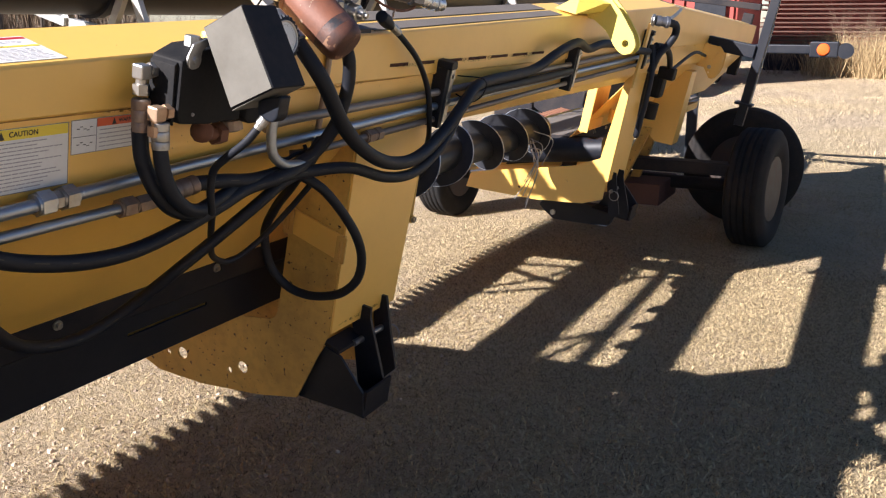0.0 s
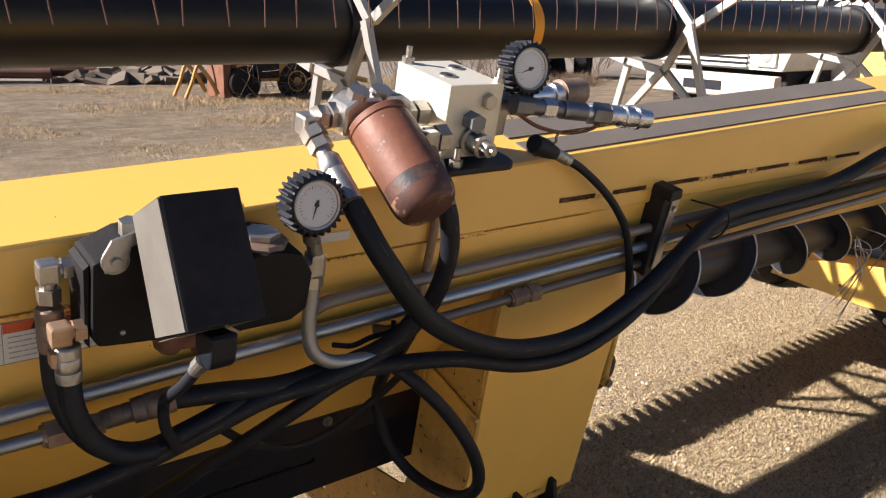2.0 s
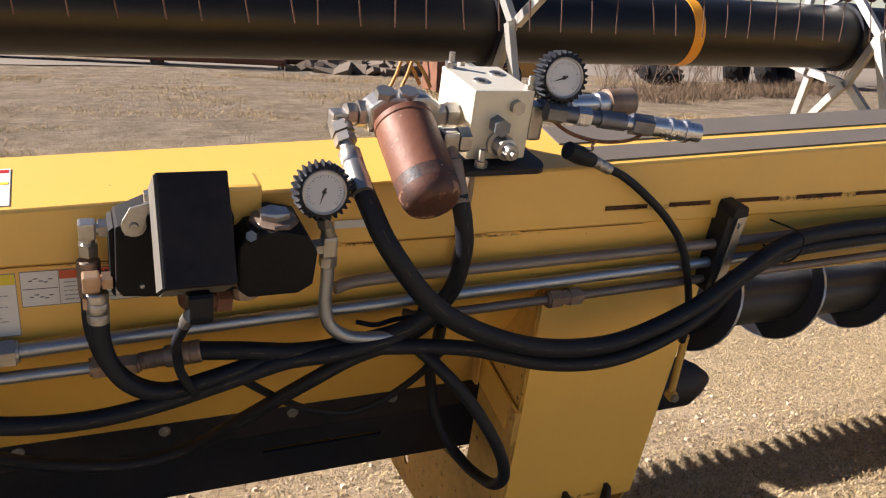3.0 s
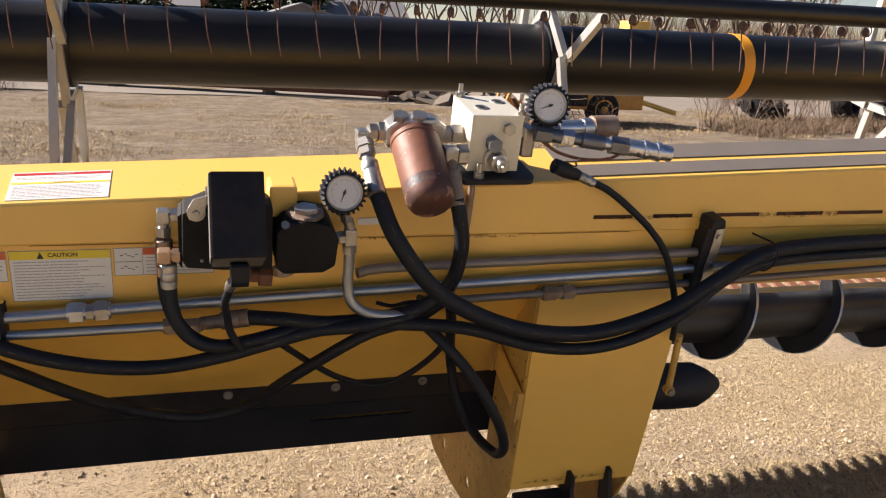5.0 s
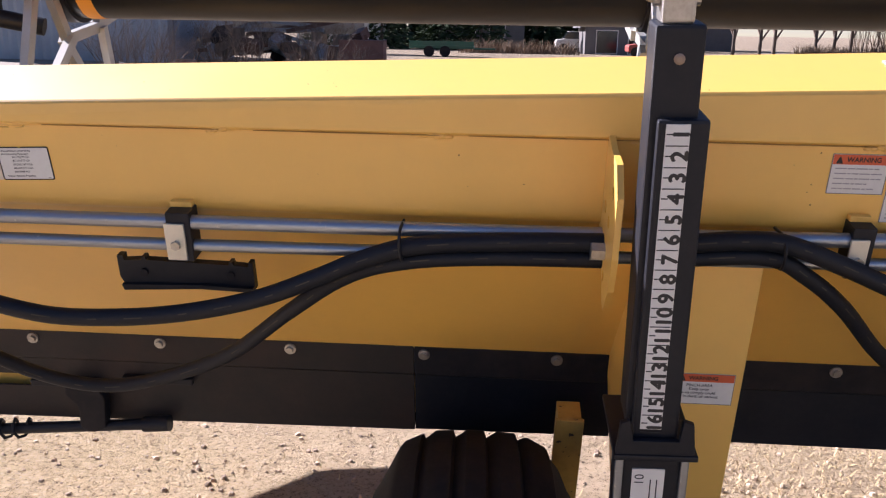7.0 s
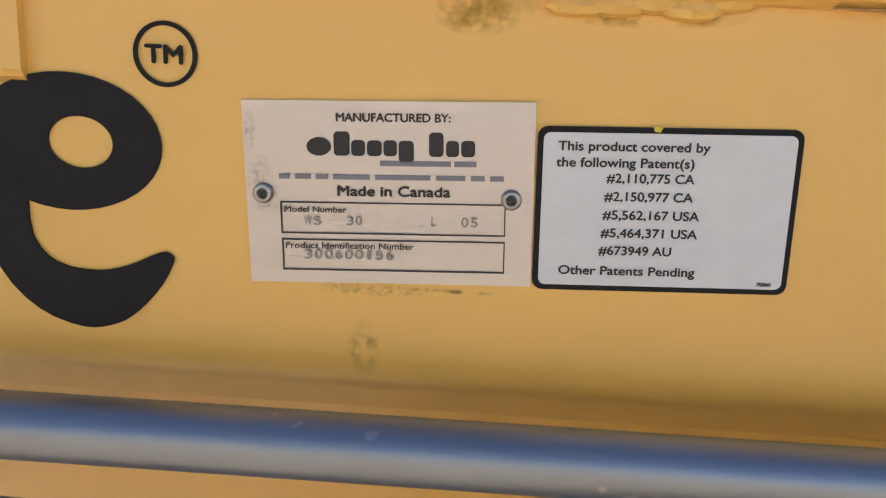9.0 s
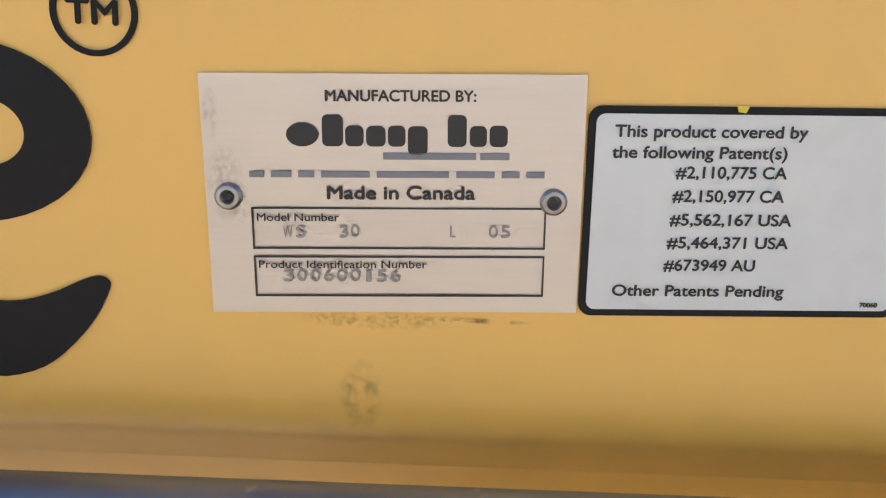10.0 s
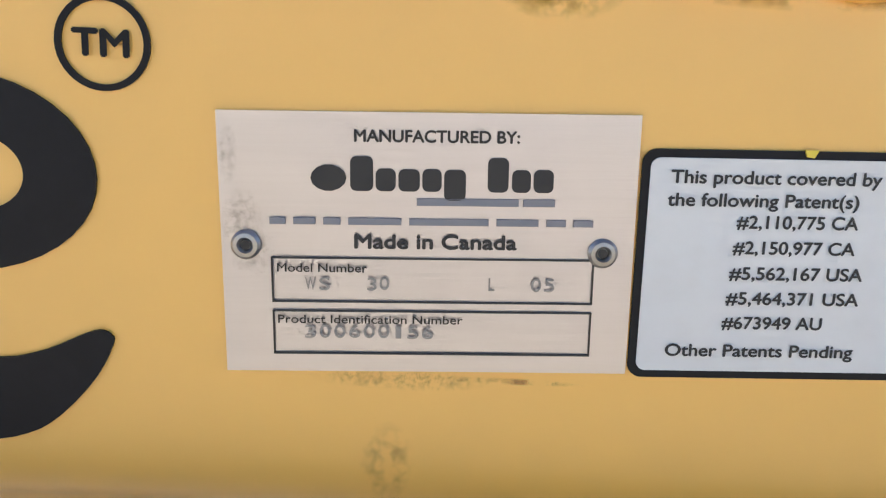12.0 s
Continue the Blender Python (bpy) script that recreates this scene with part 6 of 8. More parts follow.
# belt roller end and its bracket beside the arm
rl = thing("belt_roller", (1.6, 0.19, -0.52), "black belt roller end with a tapered cap", "roller")
part("roller", lathe(B(), (1.42, 0.22, -0.550), (1, 0, -0.02), [(0, 0.045), (0.02, 0.055), (0.14, 0.061), (0.22, 0.060), (0.26, 0.042), (0.295, 0.018)], 28), BLACK, rl, "", True)
part("bracket", prism(B(), rounded([(0.04, -0.36), (0.26, -0.40), (0.27, -0.62), (0.16, -0.62), (0.05, -0.48)], 0.01), "x", 1.398, 1.412), BLACK_DUSTY, rl)
part("latch_rod", sweep(B(), [(1.416, 0.02, -0.262), (1.419, 0.02, -0.33), (1.422, 0.02, -0.400)], 0.008, 10), GRIMY, rl, "grimy yellow latch rod", True)
part("latch_ring", lathe(B(), (1.422, 0.010, -0.409), (0, 1, 0), [(0, 0.006), (0, 0.012), (0.016, 0.012), (0.016, 0.006)], 18), GRIMY, rl, "", True)
part("latch_bolt", nut(B(), (1.422, 0.010, -0.409), (0, -1, 0), 0.016, 0.008), FITTING, rl)
# the far deck's inner roller
dr = thing("deck_roller", (3.54, 0.6, -0.62), "black draper roller at the far deck's inner end", "roller")
part("roller", rod(B(), (3.53, 0.07, -0.50), (3.53, 1.2, -0.83), 0.062, seg=24), BLACK, dr, "", True)
part("end_shield", prism(B(), [(0.06, -0.45), (0.55, -0.55), (0.60, -0.74), (0.20, -0.60), (0.06, -0.54)], "x", 3.60, 3.606), BLACK_DUSTY, dr)
# straw and wire caught on the auger end
for k in range(7):
    p = Vector((3.05 + 0.05 * random.random(), AX - 0.10, AZ + random.uniform(-0.04, 0.06)))
    q = p + Vector((random.uniform(-0.12, 0.12), random.uniform(-0.06, 0.0), -random.uniform(0.12, 0.3)))
    m = (p + q) / 2 + Vector((random.uniform(-0.06, 0.06), -0.05, random.uniform(0.0, 0.08)))
    single("wire_scrap", sweep(B(), [p, m, q], 0.0022, 5), FITTING, "thin loose wire caught on the auger", "wire", tuple(p), "wire scraps")

# ---- lifting lug ----
lug = thing("lifting_lug", (2.5, 0.0, 0.17), "yellow welded lifting lug in a painted sunlit tone, saddled over the beam", "lifting lug")
for x in (2.532, 2.598):
    part("ear", plate(B(), rounded([(0.0, 0.160), (-0.005, 0.245), (-0.075, 0.245), (-0.125, 0.205), (-0.190, 0.135), (-0.207, 0.100), (-0.197, 0.070), (-0.167, 0.058), (-0.135, 0.075), (-0.085, 0.130), (-0.03, 0.160)], 0.007), [(-0.167, 0.100, 0.013)], "x", x, x + 0.014), SUNLIT_YELLOW, lug)
bm = B()
for p in ((2.36, 0.067, 0.180), (2.37, -0.010, 0.173), (2.40, -0.002, 0.240), (2.665, 0.0, 0.243), (2.665, -0.085, 0.228), (2.535, -0.055, 0.192), (2.68, 0.065, 0.190), (2.66, -0.03, 0.184), (2.47, -0.075, 0.225)):
    bm.verts.new(p)
bmesh.ops.convex_hull(bm, input=bm.verts)
part("saddle", bm, SUNLIT_YELLOW, lug)
part("bolt", nut(B(), (2.640, -0.11, 0.175), (1, 0, 0), 0.03, 0.02), FITTING, lug)

# ---- electric coupler, cylinder and hoses beyond the lug ----
th = thing("hose_bracket", (3.27, -0.05, 0.05), "yellow strap bracket carrying a grey multi-pin coupler", "bracket")
part("strap", prism(B(), [(3.235, -0.14), (3.275, -0.14), (3.315, 0.15), (3.275, 0.15)], "y", -0.062, -0.050, 0.002), YELLOW, th)
part("coupler_flange", lathe(B(), (3.285, -0.062, 0.165), (-0.1, -1, 0.1), [(0, 0.026), (0.006, 0.028), (0.008, 0.022), (0.014, 0.022)], 22), FITTING, th, "", True)
part("coupler_body", lathe(B(), (3.288, -0.075, 0.166), (0.55, -0.8, 0.02), [(0, 0.022), (0.02, 0.024), (0.022, 0.021), (0.045, 0.022), (0.047, 0.026), (0.06, 0.026)], 22), DARKZINC, th, "", True)
hose([(3.32, -0.12, 0.167), (3.36, -0.15, 0.16), (3.375, -0.155, 0.12), (3.36, -0.14, 0.07), (3.31, -0.12, 0.02), (3.285, -0.11, -0.06)], 0.017, "black armoured cable bending down from the coupler")
single("lock_pin", sweep(B(), [(3.33, -0.11, 0.17), (3.42, -0.12, 0.195), (3.52, -0.12, 0.225)], 0.008, 8), FITTING, "bright steel locking pin beside the coupler", "pin", (3.4, -0.1, 0.19), smooth=True)
hose([(3.300, -0.085, 0.060), (3.285, -0.115, -0.04), (3.262, -0.128, -0.18), (3.246, -0.130, -0.29), (3.262, -0.126, -0.345), (3.292, -0.118, -0.31), (3.312, -0.105, -0.17), (3.350, -0.095, -0.04), (3.44, -0.08, 0.05)], 0.0135,
     "black rubber hose hanging in a long narrow loop")
hose([(3.31, -0.10, 0.06), (3.42, -0.12, 0.05), (3.60, -0.11, 0.0), (3.78, -0.09, -0.09), (3.95, -0.06, -0.12)], 0.014, "black rubber hose arching over the pipes beyond the lug")
hose([(3.80, -0.07, -0.10), (4.1, -0.05, -0.08), (4.5, -0.05, -0.02), (4.85, -0.05, -0.05)], 0.009, "thin black hose along the far half of the beam")
mt = thing("drive_motor", (3.75, -0.05, -0.16), "black hydraulic motor under the beam's far half", "motor")
part("housing", box(B(), (3.70, -0.09, -0.22), (3.79, 0.02, -0.11), 0.02), CAST, mt)
part("port_block", box(B(), (3.70, -0.13, -0.12), (3.77, -0.05, -0.06), 0.008), CAST, mt)
part("shaft_cover", rod(B(), (3.74, -0.05, -0.25), (3.74, -0.05, -0.33), 0.04, seg=20), CAST, mt, "", True)

# ---- far jack, axle and lamp ----
fj = thing("parking_jack", (5.1, -0.33, -0.4), "black square-tube jack standing over the transport wheel", "jack")
part("sleeve", box(B(), (5.07, -0.355, -0.44), (5.125, -0.300, 0.40), 0.004), BLACK, fj)
part("edge_strip", box(B(), (5.126, -0.36, -0.30), (5.131, -0.345, 0.20)), STEEL, fj)
part("collar", box(B(), (5.04, -0.38, -0.31), (5.155, -0.27, -0.295), 0.003), BLACK, fj)
part("mount", box(B(), (5.05, -0.30, -0.02), (5.14, 0.0, 0.06), 0.006), BLACK, fj)
tx = thing("transport_axle", (5.2, 0.1, 0.35), "rusty dark steel transport axle between the wheels", "axle", world_space=True)
part("axle_beam", box(B(), (4.85, -0.10, 0.28), (5.35, 0.95, 0.42), 0.01), paint("dark_rust", (0.075, 0.032, 0.024), (0.04, 0.022, 0.018), 0.7, 0.75, big=4, fine=50, bump=0.2), tx)
part("axle_tube", rod(B(), (5.15, 0.95, 0.34), (5.15, 1.50, 0.34), 0.05), BLACK_DUSTY, tx, "", True)
part("cross_tube", box(B(), (4.9, -0.60, 0.50), (5.02, 0.35, 0.58), 0.01), BLACK_DUSTY, tx)
part("spindle", rod(B(), (5.2, -0.62, 0.39), (5.2, 0.2, 0.39), 0.045), BLACK_DUSTY, tx, "", True)
lm = thing("marker_lamp", (8.0, -0.78, 1.2), "orange marker lamp in a black housing on a bracket", "lamp", world_space=True)
part("housing", box(B(), (7.98, -0.90, 1.13), (8.06, -0.66, 1.27), 0.012), BLACK, lm)
part("lens", lathe(B(), (7.982, -0.775, 1.20), (-1, -0.2, 0), [(0, 0.055), (0.012, 0.055), (0.025, 0.045), (0.03, 0.02)], 24), plain("orange_lens", (0.85, 0.13, 0.02), 0.25), lm, "orange ribbed lens", True)
part("bracket", box(B(), (7.99, -0.68, 1.16), (8.04, 0.5, 1.24), 0.01), BLACK, lm)
part("stand", box(B(), (7.99, 0.3, 0.0), (8.05, 0.4, 1.16), 0.01), BLACK, lm)
part("ring", lathe(B(), (8.02, -0.96, 1.19), (-1, 0, 0), [(0, 0.04), (0, 0.07), (0.03, 0.07), (0.03, 0.04)], 24), BLACK, lm, "", True)

# ---- the reel's drive at the near end ----
ea = thing("reel_lift_column", (-2.04, 1.3, 0.0), "black upright reel lift column at the header end", "lift column")
part("upright", prism(B(), rounded([(-2.19, -0.9), (-1.985, -0.9), (-1.982, -0.05), (-1.972, 0.34), (-2.082, 0.34), (-2.112, 0.11)], 0.008), "y", 1.27, 1.36, 0.006), BLACK_DUSTY, ea)
part("front_flange", prism(B(), [(-2.002, -0.9), (-1.976, -0.9), (-1.973, -0.05), (-1.963, 0.30), (-1.988, 0.30)], "y", 1.262, 1.268), BLACK, ea)
part("side_tube", rod(B(), (-2.42, 1.31, 0.062), (-2.10, 1.31, -0.040), 0.030, seg=20), BLACK_DUSTY, ea, "", True)
part("housing", prism(B(), rounded([(-2.36, -0.19), (-2.205, -0.19), (-2.178, -0.10), (-2.182, 0.0), (-2.36, 0.05)], 0.02), "y", 1.26, 1.40, 0.012), BLACK, ea)
part("link_bar", rod(B(), (-2.215, 1.29, -0.172), (-2.10, 1.29, -0.150), 0.006, seg=8), STEEL, ea)
part("link_bar", rod(B(), (-2.185, 1.29, -0.145), (-2.215, 1.29, -0.195), 0.006, seg=8), STEEL, ea)
# Unseen sheet and hanger, outlined to cast the shadow beside the near tyre.
dv = thing("end_shield", (-2.2, 1.5, -0.9), "unseen black sheet added at the header end to shape the shadow by the tyre", "end shield", world_space=True)
part("sheet", prism(B(), rounded([(0.55, 0.645), (1.43, 0.650), (1.60, 0.725), (1.76, 0.79), (1.84, 0.86), (1.91, 0.93), (1.95, 0.975), (1.90, 1.02), (0.55, 0.95)], 0.008), "x", -2.20, -2.188), BLACK_DUSTY, dv)
part("hanger", box(B(), (-2.188, 0.58, 0.66), (-2.14, 0.64, 0.90), 0.004), BLACK, dv)
ip = thing("indicator_plate", (-2.17, 1.255, -0.215), "small white indicator plate with black numerals behind the beam", "indicator plate")
part("plate", box(B(), (-2.240, 1.255, -0.262), (-2.120, 1.259, -0.215), 0.001, (0, -14, 0)), WHITE_INK, ip)
for text, x, z in (("1", -2.206, -0.245), ("2", -2.180, -0.2385), ("3", -2.154, -0.232)):
    letters(text, 0.026, INK, ip, (x, 1.252, z), bold=0.0006)
dm = thing("reel_motor", (-1.87, 1.33, 0.0), "black hydraulic reel motor on its bracket", "motor")
part("motor", lathe(B(), (-1.905, 1.33, 0.022), (1, 0.1, -0.03), [(0, 0.034), (0.012, 0.038), (0.05, 0.0395), (0.07, 0.046), (0.105, 0.048), (0.108, 0.03)], 28), CAST, dm, "", True)
part("end_cap", lathe(B(), (-1.949, 1.326, 0.024), (1, 0.1, -0.03), [(0, 0.012), (0.0, 0.027), (0.004, 0.031), (0.012, 0.031), (0.014, 0.028), (0.020, 0.028), (0.022, 0.031), (0.030, 0.031), (0.032, 0.028), (0.046, 0.028)], 24), FITTING_RUSTY, dm, "dull ribbed end cap", True)
part("port_block", box(B(), (-1.876, 1.30, 0.045), (-1.826, 1.36, 0.094), 0.005), CAST, dm)
for x in (-1.866, -1.836):
    part("port_plug", lathe(B(), (x, 1.33, 0.092), (0, 0, 1), [(0, 0.010), (0.008, 0.010), (0.011, 0.006)], 12), FITTING_RUSTY, dm, "", True)
part("mount_plate", prism(B(), rounded([(-1.978, -0.018), (-1.80, -0.034), (-1.80, -0.044), (-1.976, -0.030)], 0.002), "y", 1.27, 1.40, 0.002), RUST, dm, "rusty edge of the mount plate")
part("bracket", prism(B(), rounded([(-1.978, -0.030), (-1.886, -0.036), (-1.906, -0.075), (-1.910, -0.138), (-1.985, -0.142)], 0.006), "y", 1.29, 1.39, 0.004), CAST, dm)
part("stud", rod(B(), (-1.975, 1.285, -0.012), (-1.93, 1.285, -0.010), 0.006, seg=10), FITTING, dm, "", True)
part("arm_tube", rod(B(), (-1.906, 1.33, -0.110), (-1.775, 1.36, -0.142), 0.026, seg=18), BLACK, dm, "", True)
part("disc", lathe(B(), (-1.812, RY - 0.02, RZ - 0.02), (1, 0, 0), [(0, 0.02), (0, 0.125), (0.006, 0.125), (0.006, 0.02)], 32), BLACK, dm, "", True)
fd = thing("adjuster", (-1.25, 0.24, -0.66), "black belt tensioner rod with a coil spring", "adjuster")
part("rod", rod(B(), (-1.80, 0.240, -0.752), (-1.110, 0.240, -0.684), 0.0115, seg=14), BLACK, fd, "", True)
part("rod_end", rod(B(), (-1.112, 0.240, -0.6842), (-1.06, 0.240, -0.679), 0.016, seg=14), BLACK, fd, "", True)
part("spring", sweep(B(), [(-1.80 + k * 0.0042, 0.240 + 0.019 * math.cos(k * 0.9), -0.752 + k * 0.000414 + 0.019 * math.sin(k * 0.9)) for k in range(108)], 0.0032, 6, 1), BLACK, fd)
part("clamp", prism(B(), rounded([(-1.250, -0.590), (-1.200, -0.585), (-1.176, -0.615), (-1.186, -0.690), (-1.215, -0.702), (-1.238, -0.690), (-1.232, -0.640), (-1.255, -0.612)], 0.006), "y", 0.226, 0.250, 0.003), BLACK_DUSTY, fd)
part("slide_bar", box(B(), (-1.335, 0.250, -0.612), (-1.185, 0.258, -0.598), 0.002), BLACK, fd)
part("latch_bar", box(B(), (-1.145, 0.246, -0.592), (-1.005, 0.258, -0.578), 0.003), BLACK, fd)


# ---- the yard behind: everything here is placed in the world's own frame ----
WORLD = dict(world_space=True)
PIPE_RUST = paint("pipe_rust", (0.10, 0.042, 0.027), (0.045, 0.024, 0.018), 0.7, 0.75, big=2, fine=30, bump=0.3)
LOADER = paint("faded_orange_paint", (0.58, 0.29, 0.055), (0.20, 0.09, 0.04), 0.7, 0.6, big=3, fine=20, bump=0.1)
WHITE_PAINT = paint("chalky_white_paint", (0.66, 0.64, 0.58), (0.36, 0.28, 0.19), 0.4, 0.5, big=2, fine=25, bump=0.05)
CONCRETE = paint("broken_concrete", (0.15, 0.12, 0.09), (0.08, 0.063, 0.048), 0.6, 0.9, big=4, fine=40, bump=0.4)
CORRUGATED = paint("pale_sheet_metal", (0.31, 0.34, 0.375), (0.20, 0.185, 0.17), 0.5, 0.5, metal=0.3, big=0.5, fine=9, bump=0.03)
RED_PAINT = paint("dull_red_paint", (0.30, 0.045, 0.03), (0.12, 0.05, 0.04), 0.6, 0.6, big=1.5, fine=15)
GREEN_PAINT = paint("dark_green_paint", (0.02, 0.09, 0.05), (0.07, 0.07, 0.05), 0.5, 0.5, big=2, fine=20)
ROOF = paint("pale_roofing", (0.19, 0.19, 0.195), (0.12, 0.115, 0.11), 0.4, 0.7, big=1, fine=12)
WALLS = paint("weathered_siding", (0.13, 0.122, 0.118), (0.08, 0.072, 0.066), 0.5, 0.8, big=1, fine=12)
DARK_GLASS = plain("dark_window_glass", (0.015, 0.018, 0.02), 0.1)
BARK = paint("grey_bark", (0.11, 0.085, 0.065), (0.05, 0.04, 0.032), 0.6, 0.9, big=3, fine=25, bump=0.3)
LAMP_GLASS = plain("headlamp_glass", (0.62, 0.63, 0.64), 0.12, 0.5)


def leafy(name, low, high):
    """Dry stems or needles: each island takes its own shade between two colours."""
    m, t, b = nodes_of(name)
    g = t.nodes.new("ShaderNodeNewGeometry")
    t.links.new(ramp_of(t, g.outputs["Random Per Island"], [(0.0, low), (1.0, high)]), b.inputs["Base Color"])
    b.inputs["Roughness"].default_value = 0.85
    b.inputs["Specular IOR Level"].default_value = 0.2
    return m


DRY_GRASS = leafy("dry_grass", (0.23, 0.15, 0.07), (0.60, 0.45, 0.24))
BRUSH = leafy("dry_brush", (0.10, 0.065, 0.045), (0.27, 0.195, 0.125))
TWIGS = leafy("bare_twigs", (0.09, 0.065, 0.05), (0.26, 0.20, 0.15))
NEEDLES = leafy("conifer_needles", (0.012, 0.026, 0.012), (0.05, 0.075, 0.03))
GRAVEL = leafy("gravel_stones", (0.26, 0.20, 0.145), (0.66, 0.54, 0.41))
ROADBED = paint("pale_gravel_road", (0.21, 0.178, 0.14), (0.14, 0.112, 0.085), 0.6, 0.95, big=0.6, fine=14, bump=0.5)


def raw(name, verts, faces, material, parent=None, label="", category="", group="", kind="", base=(0, 0, 0)):
    """A mesh from lists that a loop has made; a part of its parent, or a thing of its own."""
    me = bpy.data.meshes.new(name)
    me.from_pydata([tuple(Vector(v) - Vector(base)) for v in verts], [], faces)
    me.materials.append(material)
    ob = new(name, me)
    if parent:
        ob.parent = parent
    else:
        ob.location = base
    return tagged(ob, label, category, group, kind)


def blades(rng, spots, height, width, lean, per):
    """Thin standing blades round each spot (x, y, z)."""
    vs, fs = [], []
    for x, y, z, r in spots:
        for _ in range(per):
            a, d = rng.uniform(0, 6.283), r * math.sqrt(rng.random())
            p = Vector((x + d * math.cos(a), y + d * math.sin(a), z))
            h = height * rng.uniform(0.4, 1.15)
            out = Vector((rng.gauss(0, lean), rng.gauss(0, lean), 1)).normalized() * h
            s = Vector((math.cos(a * 3), math.sin(a * 3), 0)) * width * rng.uniform(0.6, 1.3)
            bend = Vector((rng.gauss(0, lean), rng.gauss(0, lean), 0)) * h * 0.5
            n = len(vs)
            vs += [p - s, p + s, p + out * 0.6 + s * 0.7, p + out * 0.6 - s * 0.7, p + out + bend]
            fs += [(n, n + 1, n + 2, n + 3), (n + 3, n + 2, n + 4)]
    return vs, fs


def twig_tree(rng, vs, fs, p, way, length, r, depth):
    """A forked bare limb of square section, added to the lists."""
    steps = 3
    for k in range(steps):
        q = p + way * length / steps
        side = way.orthogonal().normalized()
        up = way.cross(side)
        r2 = r * 0.86
        n = len(vs)
        vs += [p + side * r, p + up * r, p - side * r, p - up * r, q + side * r2, q + up * r2, q - side * r2, q - up * r2]
        fs += [(n, n + 1, n + 5, n + 4), (n + 1, n + 2, n + 6, n + 5), (n + 2, n + 3, n + 7, n + 6), (n + 3, n, n + 4, n + 7)]
        if depth > 0 and k > 0 - (depth < 2):
            for _ in range(2):
                w = (way + Vector((rng.gauss(0, 0.55), rng.gauss(0, 0.55), rng.gauss(0.12, 0.3)))).normalized()
                twig_tree(rng, vs, fs, q, w, length * rng.uniform(0.5, 0.75), r2 * 0.6, depth - 1)
        p, r = q, r2
        way = (way + Vector((rng.gauss(0, 0.12), rng.gauss(0, 0.12), 0.05))).normalized()


def bare_tree(x, y, h, seed, label="leafless grey-brown tree with fine bare twigs", kind_name="bare_tree"):
    rng = random.Random(seed)
    th = thing(kind_name, (x, y, 0), label, "tree" if kind_name == "bare_tree" else "shrub", kind_name + "s", **WORLD)
    part("trunk", rod(B(), (x, y, -0.1), (x, y, h * 0.35), h * 0.02, h * 0.014, 8), BARK, th)
    vs, fs = [], []
    for k in range(5):
        a = k * 1.26 + rng.random()
        twig_tree(rng, vs, fs, Vector((0, 0, h * (0.15 + 0.05 * k))), Vector((math.cos(a) * 0.6, math.sin(a) * 0.6, 1)).normalized(), h * 0.5, h * 0.012, 3)
    raw("crown", vs, fs, TWIGS, th)
    return th


def shrub(x, y, h, seed, label="tangled leafless shrub of thin grey twigs", material=None):
    rng = random.Random(seed)
    vs, fs = [], []
    for k in range(16):
        a = rng.uniform(0, 6.283)
        way = Vector((math.cos(a) * rng.uniform(0.1, 0.9), math.sin(a) * rng.uniform(0.1, 0.9), 1)).normalized()
        twig_tree(rng, vs, fs, Vector((x + math.cos(a) * 0.2 * h, y + math.sin(a) * 0.2 * h, -0.02)), way, h * rng.uniform(0.5, 0.9), h * 0.008, 2)
    raw("shrub", vs, fs, material or TWIGS, None, label, "shrub", "shrubs", base=(x, y, 0))


def conifer(x, y, h, spread, seed):
    rng = random.Random(seed)
    th = thing("conifer", (x, y, 0), "tall dark green conifer with drooping ragged boughs", "tree", "conifers", **WORLD)
    part("trunk", rod(B(), (x, y, -0.1), (x, y, h * 0.95), h * 0.02, h * 0.004, 8), BARK, th)
    vs, fs = [], []
    for k in range(1500):
        u = rng.random() ** 1.4
        z = h * (0.06 + 0.94 * u)
        reach = spread * (1 - u) ** 0.8 * rng.uniform(0.25, 1.08)
        a = rng.uniform(0, 6.283)
        p = Vector((math.cos(a) * reach, math.sin(a) * reach, z - reach * 0.25))
        s = h * rng.uniform(0.018, 0.05)
        way = Vector((math.cos(a), math.sin(a), rng.uniform(-0.6, 0.2))).normalized()
        side = Vector((-math.sin(a), math.cos(a), rng.uniform(-0.4, 0.4))) * s * 0.6
        n = len(vs)
        vs += [p - way * s, p + side, p + way * s * 1.4, p - side - Vector((0, 0, s * 0.5))]
        fs += [(n, n + 1, n + 2), (n, n + 2, n + 3)]
    raw("crown", vs, fs, NEEDLES, th)


def chunk(bm, c, size, rng):
    box(bm, tuple(c[i] - size[i] / 2 for i in range(3)), tuple(c[i] + size[i] / 2 for i in range(3)), 0, (rng.uniform(-30, 30), rng.uniform(-30, 30), rng.uniform(0, 180)))
    return bm


# the pale gravel track behind the yard
rng = random.Random(4)
vs, fs = [], []
n_road = 160
for i in range(n_road):
    x = -70 + 150 * i / (n_road - 1)
    lo = 18.6 - 0.16 * x + 1.1 * noise.noise((x * 0.23, 1, 0)) + 0.5 * noise.noise((x * 0.9, 4, 0))
    hi = 33 + 1.5 * noise.noise((x * 0.2, 9, 0))
    vs += [(x, lo + (hi - lo) * k / 6, 0.012 + 0.02 * (k in (2, 3, 4))) for k in range(7)]
for i in range(n_road - 1):
    for k in range(6):
        a = i * 7 + k
        fs.append((a, a + 7, a + 8, a + 1))
raw("road", vs, fs, ROADBED, None, "pale dusty gravel track across the yard", "road", kind="structure")

